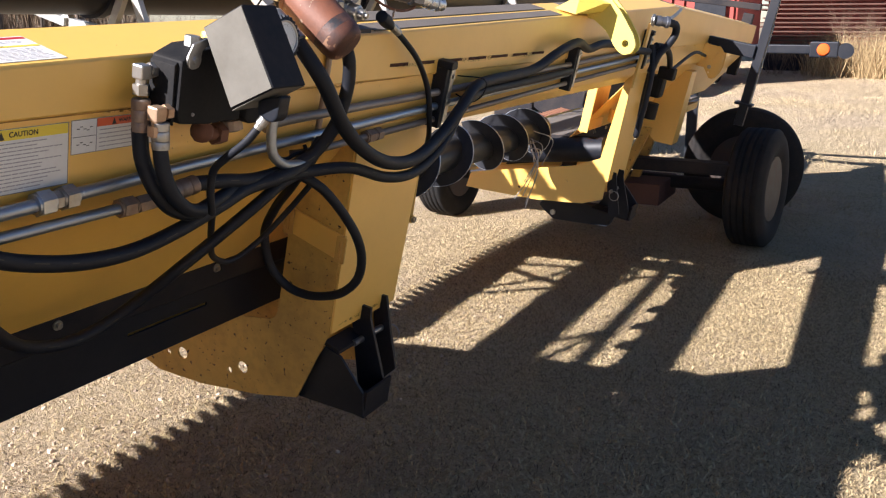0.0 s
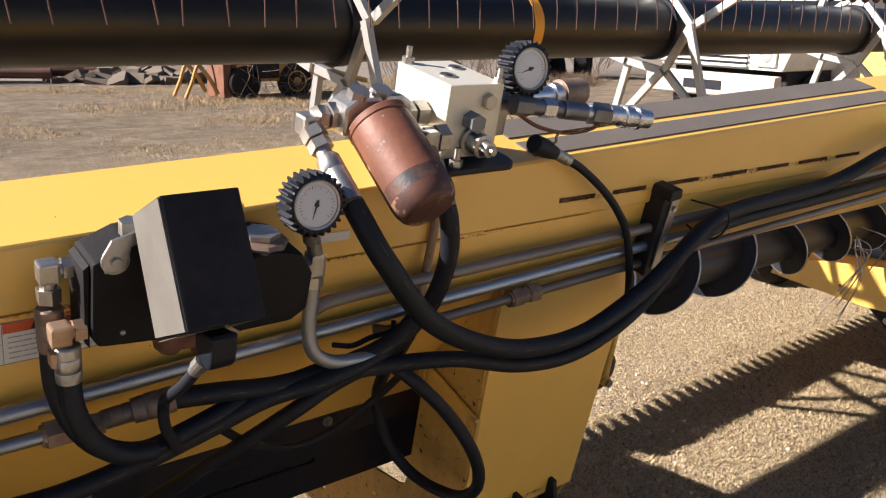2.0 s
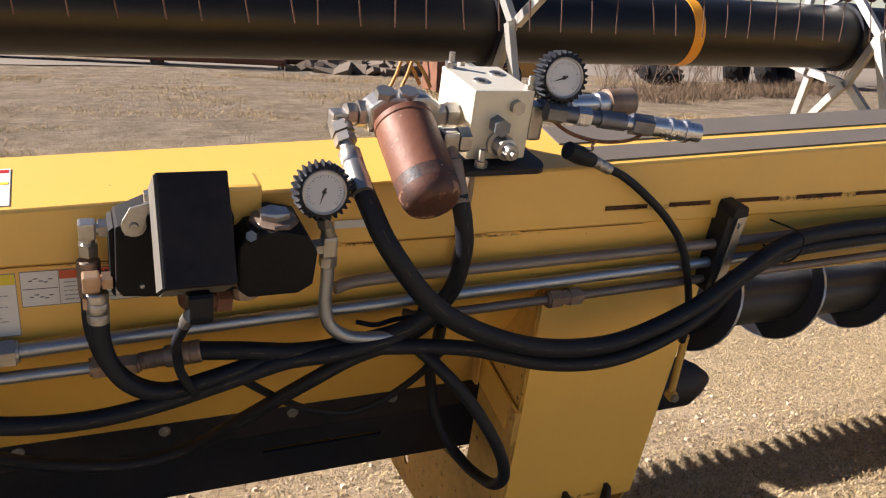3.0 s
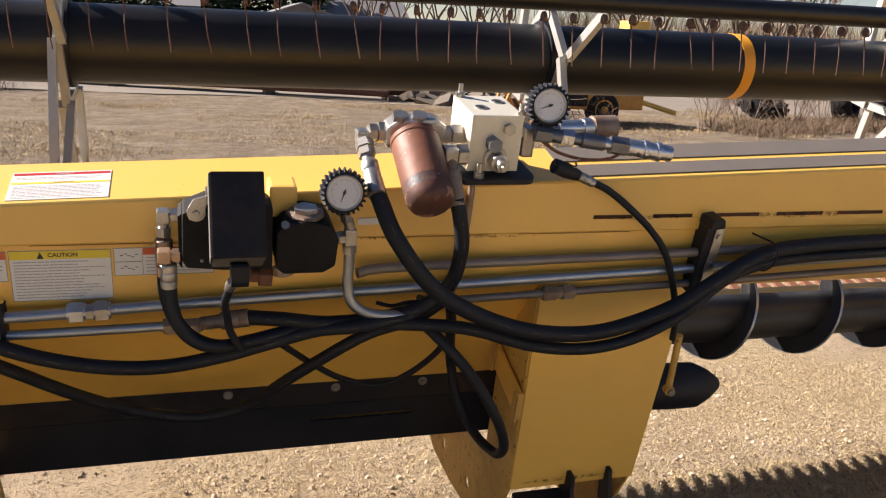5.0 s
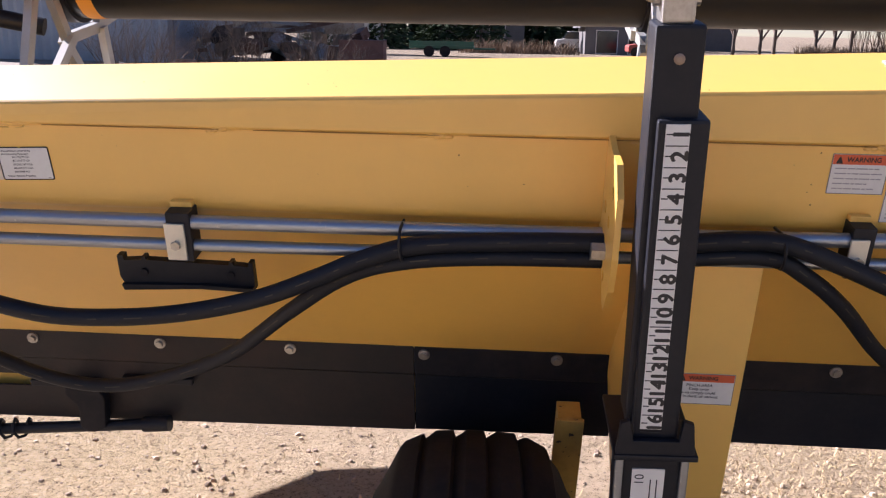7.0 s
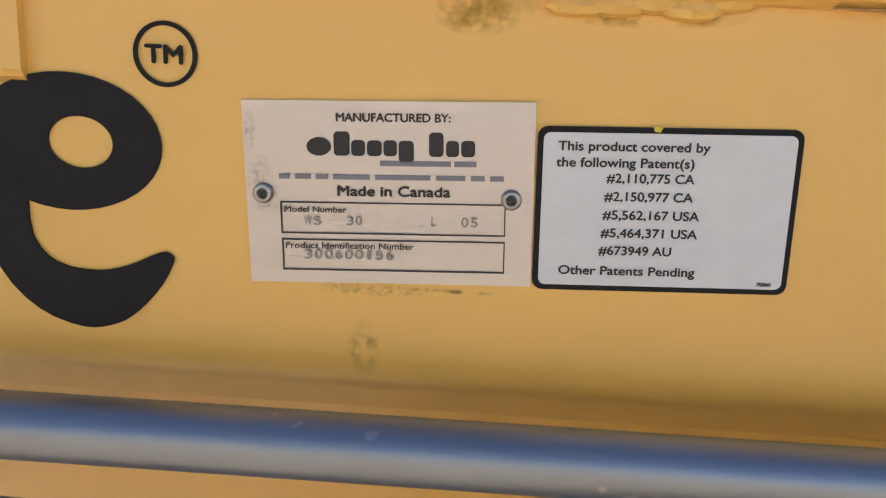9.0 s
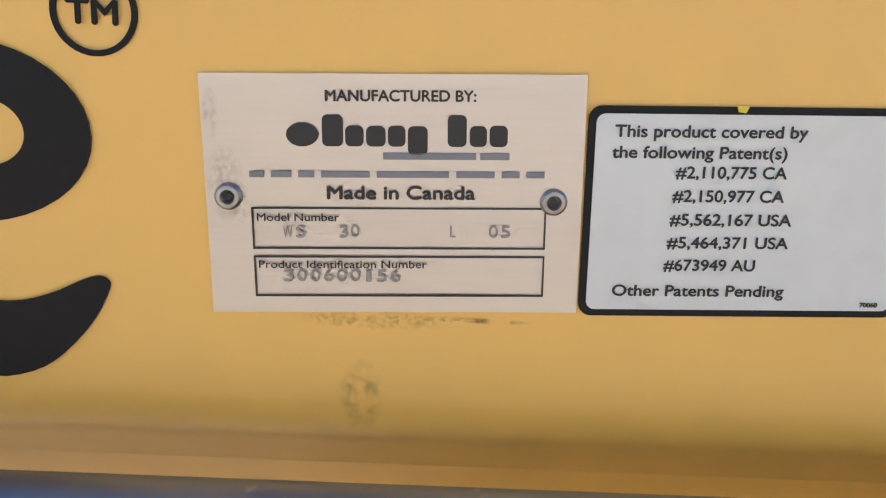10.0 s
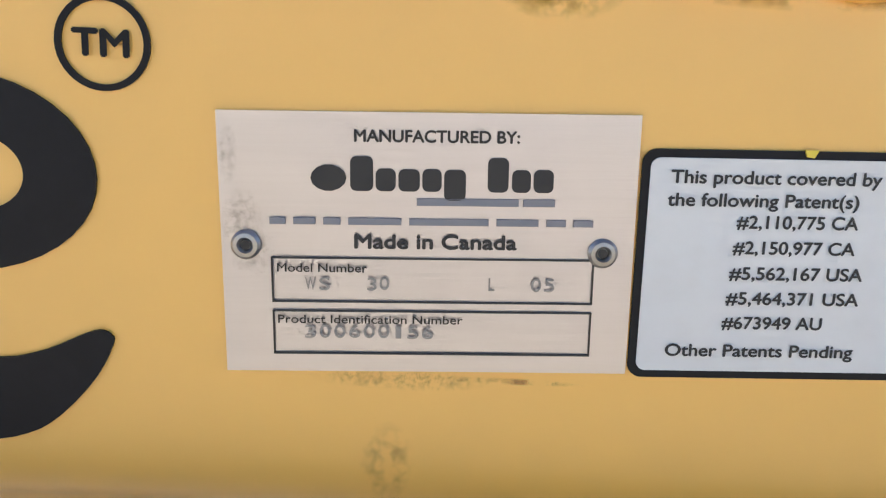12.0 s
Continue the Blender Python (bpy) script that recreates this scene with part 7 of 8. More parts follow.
# long pipes on blocks
for k, (x0, y0, x1, y1, z) in enumerate(((-5.6, 22.9, 5.2, 18.5, 0.225), (-5.2, 22.6, 5.9, 18.2, 0.225), (-4.9, 22.3, 4.9, 17.9, 0.225), (-5.5, 22.75, 4.6, 18.35, 0.41), (-4.2, 22.2, 5.6, 18.05, 0.41))):
    ln = thing("rusty_pipe", ((x0 + x1) / 2, (y0 + y1) / 2, z), "long rusty brown steel pipe stacked on timber blocks", "pipe", "stacked pipes", **WORLD)
    way = (Vector((x1, y1, z)) - Vector((x0, y0, z)))
    bm = B()
    lathe(bm, (x0, y0, z), way, [(0.02, 0.09), (0, 0.11), (way.length, 0.11), (way.length - 0.02, 0.09)], 14)
    part("tube", bm, PIPE_RUST, ln, "", True)
for u in (0.03, 0.35, 0.68, 0.93):
    cx, cy = -5.2 + 11 * u, 22.55 - 4.35 * u
    single("timber_block", box(B(), (cx - 0.12, cy - 0.5, 0.0), (cx + 0.12, cy + 0.5, 0.115), 0.01), BARK, "dark weathered timber block under the pipes", "block", (cx, cy, 0), "timber blocks", **WORLD)

# rubble and broken concrete
rng = random.Random(8)
bm = B()
for k in range(90):
    a, d = rng.uniform(0, 6.283), rng.random() ** 0.6
    cx, cy = 7.0 + 1.7 * d * math.cos(a), 18.6 + 1.6 * d * math.sin(a)
    chunk(bm, (cx, cy, 0.08 + 0.25 * (1 - d) * rng.random()), (rng.uniform(0.15, 0.6), rng.uniform(0.15, 0.5), rng.uniform(0.08, 0.25)), rng)
single("rubble_heap", bm, CONCRETE, "heap of grey broken concrete slabs and rubble", "rubble", (6.6, 18.6, 0), kind="stuff", **WORLD)

# wrecked loader
ld = thing("wrecked_loader", (7.9, 14.0, 0), "faded orange wrecked loader with curved forks, half stripped", "loader", **WORLD)
part("chassis", box(B(), (7.1, 13.7, 0.30), (9.2, 14.6, 0.62), 0.03), LOADER, ld)
part("engine_hood", prism(B(), rounded([(7.35, 0.62), (9.0, 0.62), (9.05, 0.95), (8.6, 1.02), (7.5, 0.9)], 0.04), "y", 13.8, 14.5, 0.02), LOADER, ld)
part("engine_block", box(B(), (7.4, 13.66, 0.36), (7.95, 13.80, 0.78), 0.02), BLACK_DUSTY, ld, "black greasy engine block")
for k, dy in enumerate((0.0, 0.55)):
    part("fork_arm", sweep(B(), [(7.0, 13.9 + dy, 0.75), (6.62, 13.85 + dy, 0.80), (6.38, 13.8 + dy, 0.62), (6.25, 13.8 + dy, 0.30), (6.12, 13.8 + dy, 0.03)], 0.036, 8), LOADER, ld, "", True)
    part("fork_tooth", sweep(B(), [(6.40, 13.8 + dy, 0.62), (6.55, 13.7 + dy, 0.38), (6.68, 13.65 + dy, 0.10)], 0.04, 8), LOADER, ld, "", True)
part("mast", box(B(), (6.84, 13.75, 0.0), (7.0, 14.5, 1.15), 0.02), RUST, ld)
part("boom", box(B(), (7.7, 13.9, 0.85), (9.3, 14.05, 1.05), 0.02, (0, -14, 0)), LOADER, ld)
wh = part("wheel", lathe(B(), (8.3, 13.62, 0.30), (0, -1, 0), [(-0.22, 0.2), (-0.22, 0.30), (-0.18, 0.345), (-0.04, 0.345), (0, 0.31), (0, 0.2)], 26), TYRE, ld, "worn black tyre")
part("rim", lathe(B(), (8.3, 13.63, 0.30), (0, -1, 0), [(0, 0.205), (0.02, 0.20), (0.0, 0.15), (0.0, 0.08), (0.04, 0.07), (0.05, 0.02)], 24), paint("orange_rim", (0.70, 0.34, 0.05), (0.3, 0.15, 0.05), 0.5, 0.6), wh, "orange steel rim")
wh = part("wheel", lathe(B(), (7.25, 13.66, 0.28), (0, -1, 0), [(-0.22, 0.18), (-0.22, 0.28), (-0.18, 0.32), (-0.04, 0.32), (0, 0.29), (0, 0.18)], 26), TYRE, ld, "worn black tyre")
part("pole", rod(B(), (8.75, 13.8, 0.58), (9.95, 13.7, 0.26), 0.05), YELLOW_DECK, ld, "bright yellow pole")
vs, fs = [], []
rng = random.Random(21)
for k in range(60):
    p = Vector((rng.uniform(7.2, 8.5), rng.uniform(13.4, 13.6), rng.uniform(0.05, 0.55)))
    twig_tree(rng, vs, fs, p, Vector((rng.gauss(0, 1), rng.gauss(0, 0.3), rng.gauss(0.2, 0.5))).normalized(), rng.uniform(0.2, 0.6), 0.006, 0)
raw("dry_branches", vs, fs, TWIGS, None, "pale dry branches tangled against the loader", "branches", kind="stuff", base=(8, 13.5, 0))


# discarded tractor tyres
def lug_tyre(c, axis, r, w):
    th = thing("tractor_tyre", c, "big black lugged tractor tyre lying in dry grass", "tyre", "discarded tyres", **WORLD)
    c, axis = Vector(c), Vector(axis).normalized()
    part("carcass", lathe(B(), c - axis * w / 2, axis, [(0, r * 0.55), (0, r * 0.82), (w * 0.2, r * 0.93), (w * 0.8, r * 0.93), (w, r * 0.82), (w, r * 0.55), (w * 0.8, r * 0.5), (w * 0.2, r * 0.5)], 36), TYRE, th)
    turn = axis.to_track_quat("Z", "Y").to_matrix()
    for k in range(24):
        a = 2 * math.pi * k / 24
        s = 1 if k % 2 else -1
        bm = B()
        box(bm, (-0.035, r * 0.9, -w * 0.02), (0.035, r, w * 0.46))
        bmesh.ops.rotate(bm, verts=bm.verts, cent=(0, r, 0), matrix=Matrix.Rotation(radians(38 * s), 3, "Y"))
        if s < 0:
            for v in bm.verts:
                v.co.z -= w * 0.36
        bmesh.ops.rotate(bm, verts=bm.verts, cent=(0, 0, 0), matrix=Matrix.Rotation(a, 3, "Z"))
        for v in bm.verts:
            v.co = c + turn @ v.co
        part("lug", bm, TYRE, th)


lug_tyre((15.2, 14.9, 0.56), (0.55, -0.80, 0.1), 0.62, 0.42)
lug_tyre((16.9, 15.4, 0.42), (0.25, -0.9, 0.35), 0.70, 0.45)
lug_tyre((18.1, 15.2, 0.5), (0.6, -0.8, 0.0), 0.62, 0.42)
lug_tyre((13.6, 15.8, 0.30), (0.1, -0.4, 0.9), 0.60, 0.40)

# old white truck
tk = thing("white_truck", (13.4, 6.8, 0), "old white truck with black grille slats and rusty bumper", "truck", **WORLD)
bm = B()
prism(bm, rounded([(5.70, 0.92), (5.55, 1.32), (5.62, 1.50), (7.95, 1.50), (8.02, 1.32), (7.9, 0.92)], 0.03), "x", 12.05, 13.6, 0.02)
part("hood", bm, WHITE_PAINT, tk)
part("fender", prism(B(), rounded([(13.6, 1.25), (12.1, 1.2), (12.1, 1.42), (13.6, 1.5)], 0.04), "y", 5.50, 5.60, 0.01), WHITE_PAINT, tk)
part("engine_bay", box(B(), (12.3, 5.75, 0.62), (13.6, 7.8, 0.92), 0.02), BLACK_DUSTY, tk)
part("cab", prism(B(), rounded([(13.61, 0.75), (13.61, 1.5), (14.0, 2.15), (15.4, 2.2), (15.5, 0.75)], 0.05), "y", 5.55, 8.0, 0.03), WHITE_PAINT, tk)
part("windscreen", box(B(), (13.55, 5.8, 1.58), (13.6, 7.75, 2.0), 0, (0, 30, 0)), DARK_GLASS, tk)
part("bed", box(B(), (15.6, 5.5, 0.85), (18.6, 8.0, 1.35), 0.03), WHITE_PAINT, tk)
bp = part("bumper", prism(B(), rounded([(11.84, 0.50), (11.80, 0.62), (11.80, 0.84), (11.98, 0.86), (11.98, 0.48)], 0.02), "y", 5.66, 8.0), paint("rusty_white_bumper", (0.62, 0.58, 0.50), (0.34, 0.17, 0.07), 0.7, 0.6, big=2.5, fine=25), tk, "rust-streaked white bumper")
part("bumper_slot", box(B(), (11.792, 6.55, 0.60), (11.805, 7.25, 0.74), 0.004), BLACK, bp)
gr = part("grille", box(B(), (12.02, 6.30, 0.96), (12.052, 7.75, 1.30), 0.01), BLACK, tk, "black slatted grille")
for k in range(5):
    part("slat", box(B(), (11.995, 6.28, 0.955 + 0.078 * k), (12.02, 7.78, 0.995 + 0.078 * k), 0.006), WHITE_PAINT, gr)
for y in (5.97, 7.86):
    hl = part("headlight", box(B(), (12.0, y - 0.17, 0.98), (12.05, y + 0.17, 1.31), 0.02), paint("chrome_bezel", (0.7, 0.68, 0.62), (0.4, 0.35, 0.28), 0.4, 0.35, metal=0.4), tk)
    part("lamp_glass", lathe(B(), (12.0, y, 1.145), (-1, 0, 0), [(0, 0.105), (0.012, 0.10), (0.03, 0.06), (0.034, 0.02)], 24), LAMP_GLASS, hl, "clear round lamp glass", True)
for y in (5.62, 7.72):
    wh = part("wheel", lathe(B(), (12.95, y, 0.44), (0, -1, 0), [(-0.28, 0.22), (-0.28, 0.36), (-0.24, 0.44), (-0.04, 0.44), (0, 0.38), (0, 0.22)], 30), TYRE, tk, "black truck tyre")
    part("hub", lathe(B(), (12.95, y + 0.005, 0.44), (0, -1, 0), [(0, 0.225), (0.015, 0.22), (-0.03, 0.16), (-0.03, 0.09), (0.05, 0.08), (0.06, 0.03)], 24), FITTING, wh, "bare steel wheel hub")
part("frame_rail", box(B(), (12.0, 5.95, 0.42), (18.5, 7.55, 0.62), 0.01), BLACK_DUSTY, tk)
for y in (5.62, 7.72):
    part("wheel", lathe(B(), (17.2, y, 0.44), (0, -1, 0), [(-0.28, 0.22), (-0.28, 0.36), (-0.24, 0.44), (-0.04, 0.44), (0, 0.38), (0, 0.22)], 30), TYRE, tk, "black truck tyre")

# another yellow machine, its drive hub and dark wheel
ym = thing("yellow_implement", (8.3, 2.3, 0), "yellow farm implement with a bolted round hub plate", "implement", **WORLD)
part("side_panel", plate(B(), rounded([(1.98, 0.95), (2.56, 0.95), (2.58, 1.45), (2.44, 1.60), (2.10, 1.60), (1.96, 1.45)], 0.05), [], "x", 8.0, 8.03), SUNLIT_YELLOW, ym)
hb = part("hub", lathe(B(), (8.0, 2.27, 1.36), (-1, 0, 0), [(0, 0.14), (0.012, 0.14), (0.014, 0.07), (0.05, 0.065), (0.055, 0.03)], 28), SUNLIT_YELLOW, ym)
for k in range(8):
    a = k * math.pi / 4
    part("bolt", rod(B(), (7.99, 2.27 + 0.105 * math.cos(a), 1.36 + 0.105 * math.sin(a)), (7.975, 2.27 + 0.105 * math.cos(a), 1.36 + 0.105 * math.sin(a)), 0.012, seg=8), FITTING_RUSTY, hb)
part("leg", box(B(), (8.03, 2.05, 0.0), (8.25, 2.5, 1.2), 0.02), BLACK_DUSTY, ym)
part("drum", rod(B(), (8.06, 1.72, 1.0), (8.6, 1.72, 1.0), 0.55, seg=36), BLACK_DUSTY, ym, "dusty black round drum")
part("drum_stand", box(B(), (8.1, 1.3, 0.0), (8.5, 2.1, 0.5), 0.02), BLACK_DUSTY, ym)

bt = thing("black_trailer", (15.5, 4.2, 0), "dark dusty low trailer loaded with black scrap", "trailer", **WORLD)
part("frame", box(B(), (15.0, 2.6, 0.55), (18.5, 5.3, 0.8), 0.02), BLACK_DUSTY, bt)
part("load", prism(B(), [(2.7, 0.8), (5.2, 0.8), (5.1, 1.5), (4.3, 1.75), (3.2, 1.62), (2.8, 1.4)], "x", 15.1, 18.2, 0.05), BLACK_DUSTY, bt)
for y in (2.75, 5.05):
    part("wheel", lathe(B(), (15.8, y, 0.42), (0, 1, 0), [(-0.12, 0.2), (-0.12, 0.36), (-0.08, 0.42), (0.08, 0.42), (0.12, 0.36), (0.12, 0.2)], 26), TYRE, bt)

# red bodies and rusty stacks further off
rc = thing("red_grain_box", (20.4, 2.6, 0), "dull red ribbed grain box with black mud flaps", "grain box", **WORLD)
part("body", box(B(), (20.2, 1.9, 0.7), (24.0, 5.3, 3.4), 0.03), RED_PAINT, rc)
for k in range(12):
    part("rib", box(B(), (20.12, 1.98 + 0.28 * k, 0.7), (20.2, 2.04 + 0.28 * k, 3.4), 0.008), RED_PAINT, rc)
for y in (2.5, 4.1):
    part("mud_flap", box(B(), (20.06, y - 0.35, 0.25), (20.11, y + 0.35, 2.6), 0.005), BLACK, rc)
    part("wheel", lathe(B(), (21.2, y, 0.48), (0, 1, 0), [(-0.15, 0.2), (-0.15, 0.42), (-0.1, 0.48), (0.1, 0.48), (0.15, 0.42), (0.15, 0.2)], 26), TYRE, rc)
bn = thing("old_barn", (33, 13, 0), "dark red weathered wooden barn behind the yard", "barn", **WORLD)
part("wall", box(B(), (30, 5.6, 0), (37, 21, 4.6), 0.0), paint("dark_red_boards", (0.10, 0.03, 0.025), (0.05, 0.03, 0.027), 0.6, 0.9, big=1, fine=9, bump=0.2, stretch=(1, 3, 0.2)), bn)
part("roof", prism(B(), [(5.2, 4.5), (13.3, 7.2), (21.4, 4.5), (21.4, 4.7), (13.3, 7.4), (5.2, 4.7)], "x", 29.6, 37.4), ROOF, bn)
part("gable", prism(B(), [(5.6, 4.6), (21, 4.6), (13.3, 7.15)], "x", 30, 30.2), RED_PAINT, bn)
part("door", box(B(), (29.93, 11.5, 0), (29.995, 15, 3.4), 0.0), BLACK_DUSTY, bn)
rs = thing("rusty_panel_stack", (30, -1, 0), "low stack of rusty red roofing panels", "panel stack", **WORLD)
for k in range(17):
    part("panel", box(B(), (27.5, -6.5 + 0.1 * (k % 3), 0.75 + 0.13 * k), (31.5, 2.6 - 0.15 * (k % 4), 0.79 + 0.13 * k), 0.0), PIPE_RUST, rs)
    part("spacer", box(B(), (27.7, -6.2, 0.79 + 0.13 * k), (31.3, 2.2, 0.88 + 0.13 * k), 0.0), RED_PAINT, rs)
part("bearer", box(B(), (27.7, -6.2, 0.0), (31.3, 2.2, 0.75), 0.02), BLACK_DUSTY, rs, "dark timber bearer")
for k, (x, y, h) in enumerate(((26.0, 0.9, 1.1), (25.5, -0.6, 1.3), (26.5, -1.8, 1.5), (26.0, -3.2, 1.3), (25.6, 1.6, 0.9))):
    shrub(x, y, h, 50 + k, "dry tan brush clump in front of rusty panels", BRUSH)

# dry grass belts
rng = random.Random(3)
spots = [(10.6 + 6.8 * rng.random(), 0, 0, 0.35) for _ in range(260)]
spots = [(x, 12.7 + (x - 10.6) * 0.25 + rng.uniform(-0.9, 0.9), 0, 0.3) for x, _, _, _ in spots]
vs, fs = blades(rng, spots, 0.34, 0.006, 0.7, 26)
raw("dry_tall_grass", vs, fs, BRUSH, None, "tall dry straw-coloured grass in tufts", "grass", kind="stuff")
spots = [(rng.uniform(-6, 9), rng.uniform(9.5, 17.5), 0, 0.35) for _ in range(60)] + [(rng.uniform(4, 10), rng.uniform(12.2, 14.0), 0, 0.3) for _ in range(120)] + [(rng.uniform(24, 27), rng.uniform(-5, 2.5), 0, 0.4) for _ in range(90)]
vs, fs = blades(rng, spots, 0.11, 0.004, 0.8, 22)
patches = []
while len(patches) < 3600:
    x, y = rng.uniform(-9, 13), rng.uniform(4.5, 17)
    if noise.noise((x * 0.35, y * 0.6, 11)) + 0.5 * noise.noise((x * 1.3, y * 1.6, 5)) > 0.10 + 0.25 * rng.random():
        patches.append((x, y, 0, 0.22))
v2, f2 = blades(rng, patches, 0.075, 0.004, 1.1, 9)
raw("yard_grass", v2, f2, DRY_GRASS, None, "ragged patches of dead tan grass on the yard", "grass", kind="stuff")
raw("dry_short_grass", vs, fs, DRY_GRASS, None, "short dry tan grass across the yard", "grass", kind="stuff")
spots = [(rng.uniform(-8.2, -6.2), rng.uniform(14.5, 16.5), 0, 0.4) for _ in range(60)] + [(rng.uniform(-6, -3.5), rng.uniform(16.5, 20), 0, 0.4) for _ in range(50)]
vs, fs = blades(rng, spots, 0.75, 0.005, 0.45, 30)
tall = [(rng.uniform(24.5, 26.5), rng.uniform(-5, 0.6), 0, 0.4) for _ in range(130)]
v2, f2 = blades(rng, tall, 1.25, 0.007, 0.3, 34)
raw("tall_straw_grass", v2, f2, DRY_GRASS, None, "tall golden dry grass before the rusty panels", "grass", kind="stuff")
raw("dry_weeds", vs, fs, BRUSH, None, "brown dry weeds beside the junk pile", "weeds", kind="stuff")
for k, (x, y, h) in enumerate(((11.0, 14.2, 0.9), (12.3, 14.6, 1.0), (13.5, 14.5, 0.9), (14.4, 15.6, 1.2), (16.0, 16.4, 1.3), (17.5, 16.6, 1.4), (19.2, 16.0, 1.3), (20.5, 16.8, 1.4), (12.9, 16.4, 1.1), (-6.6, 18.5, 1.3), (-5.2, 19.5, 1.2), (-8.2, 17.0, 1.2), (-4.6, 21.5, 0.9), (-9.5, 19.0, 1.4), (-7.2, 15.4, 0.9))):
    shrub(x, y, h, 70 + k)

# steel beams of the header's far reel lift
fl = thing("far_reel_lift", (6.8, 0.3, 0.2), "grey-blue steel reel lift beams at the header's far end", "reel lift")
part("lift_beam", box(B(), (6.85, -0.02, 0.185), (6.95, 1.5, 0.235), 0.006, (-4, 0, 0)), BLACK_DUSTY, fl)
part("brace", rod(B(), (6.9, 0.78, 0.22), (6.9, 0.25, 0.33), 0.022), STEEL, fl)
part("upright", box(B(), (6.86, 0.02, -0.3), (6.94, 0.10, 0.2), 0.006), BLACK_DUSTY, fl)
part("end_column", box(B(), (7.24, 1.25, -0.95), (7.36, 1.36, 0.34), 0.008), BLACK_DUSTY, fl)

# junk pile, sheet-metal shed, tank
jk = thing("junk_pile", (-9.5, 35, 0), "pile of grey beams, sheets and rusty scrap", "junk pile", **WORLD)
rng = random.Random(12)
for k in range(9):
    x, y, z = rng.uniform(-12, -7), rng.uniform(34.4, 36), rng.uniform(0.3, 1.9)
    part("beam", box(B(), (x - 2, y - 0.09, z), (x + 2, y + 0.09, z + 0.16), 0.0, (0, rng.uniform(-14, 14), rng.uniform(-12, 12))), CORRUGATED if k % 3 else PIPE_RUST, jk)
for k in range(26):
    x, y = rng.uniform(-12.8, -6.2), rng.uniform(34, 36.5)
    bm = B()
    chunk(bm, (x, y, rng.uniform(0.2, 1.2)), (rng.uniform(0.3, 1.2), rng.uniform(0.3, 0.9), rng.uniform(0.2, 0.8)), rng)
    part("scrap", bm, (PIPE_RUST, CONCRETE, BLACK_DUSTY, CORRUGATED)[k % 4], jk)
part("rusty_box", box(B(), (-7.0, 33.0, 0.1), (-5.2, 34.0, 1.0), 0.02), paint("brown_rust_box", (0.20, 0.09, 0.06), (0.10, 0.05, 0.04), 0.6, 0.8), jk, "rust-brown steel box")
for k, (x, y) in enumerate(((-12.0, 33.2), (-10.4, 33.0), (-8.4, 33.2), (-7.6, 33.4), (-13.4, 33.6))):
    shrub(x, y, 1.7, 90 + k)
rng = random.Random(15)
jn = thing("scrap_heap", (-6.9, 17.3, 0), "heap of grey scrap and rubbish in dry weeds", "scrap heap", **WORLD)
for k in range(22):
    bm = B()
    chunk(bm, (rng.uniform(-8.6, -5.6), rng.uniform(16.8, 18.4), rng.uniform(0.1, 0.5)), (rng.uniform(0.2, 0.7), rng.uniform(0.2, 0.5), rng.uniform(0.1, 0.4)), rng)
    part("scrap", bm, (CONCRETE, BLACK_DUSTY, CORRUGATED, PIPE_RUST)[k % 4], jn)
sm = thing("sheet_metal_shed", (-18, 33, 0), "tall pale blue-grey corrugated sheet-metal shed", "shed", **WORLD)
bm = B()
ribs = []
for k in range(66):
    x = -24.5 + k * 0.17
    ribs += [(x, 32.0 if k % 2 else 32.06)]
ribs += [(ribs[-1][0], 40), (-24.5, 40)]
prism(bm, ribs, "z", 0, 5.6)
part("wall", bm, CORRUGATED, sm)
part("roof", prism(B(), [(31.6, 5.6), (40.4, 5.6), (36, 7.4)], "x", -25.0, -13.0), CORRUGATED, sm)
part("corner_trim", box(B(), (-13.50, 31.9, 0), (-13.3, 32.05, 5.6), 0.01), ROOF, sm)
tn = thing("grey_tank", (-14.2, 50.5, 0), "long grey cylindrical tank lying on cradles", "tank", **WORLD)
part("shell", lathe(B(), (-20.5, 50.5, 2.35), (1, 0, 0), [(0, 0.2), (0.15, 0.8), (0.5, 1.25), (11.3, 1.25), (11.7, 0.8), (11.85, 0.2)], 32), paint("dull_grey_tank", (0.27, 0.265, 0.26), (0.16, 0.13, 0.10), 0.6, 0.6, big=0.6, fine=9), tn, "", True)
for x in (-18.0, -11.5):
    part("cradle", box(B(), (x - 0.3, 49.6, 0), (x + 0.3, 51.4, 1.5), 0.02), CONCRETE, tn)
part("ladder", box(B(), (-8.75, 50.2, 0.2), (-8.55, 50.8, 3.4), 0.01), BAR, tn)


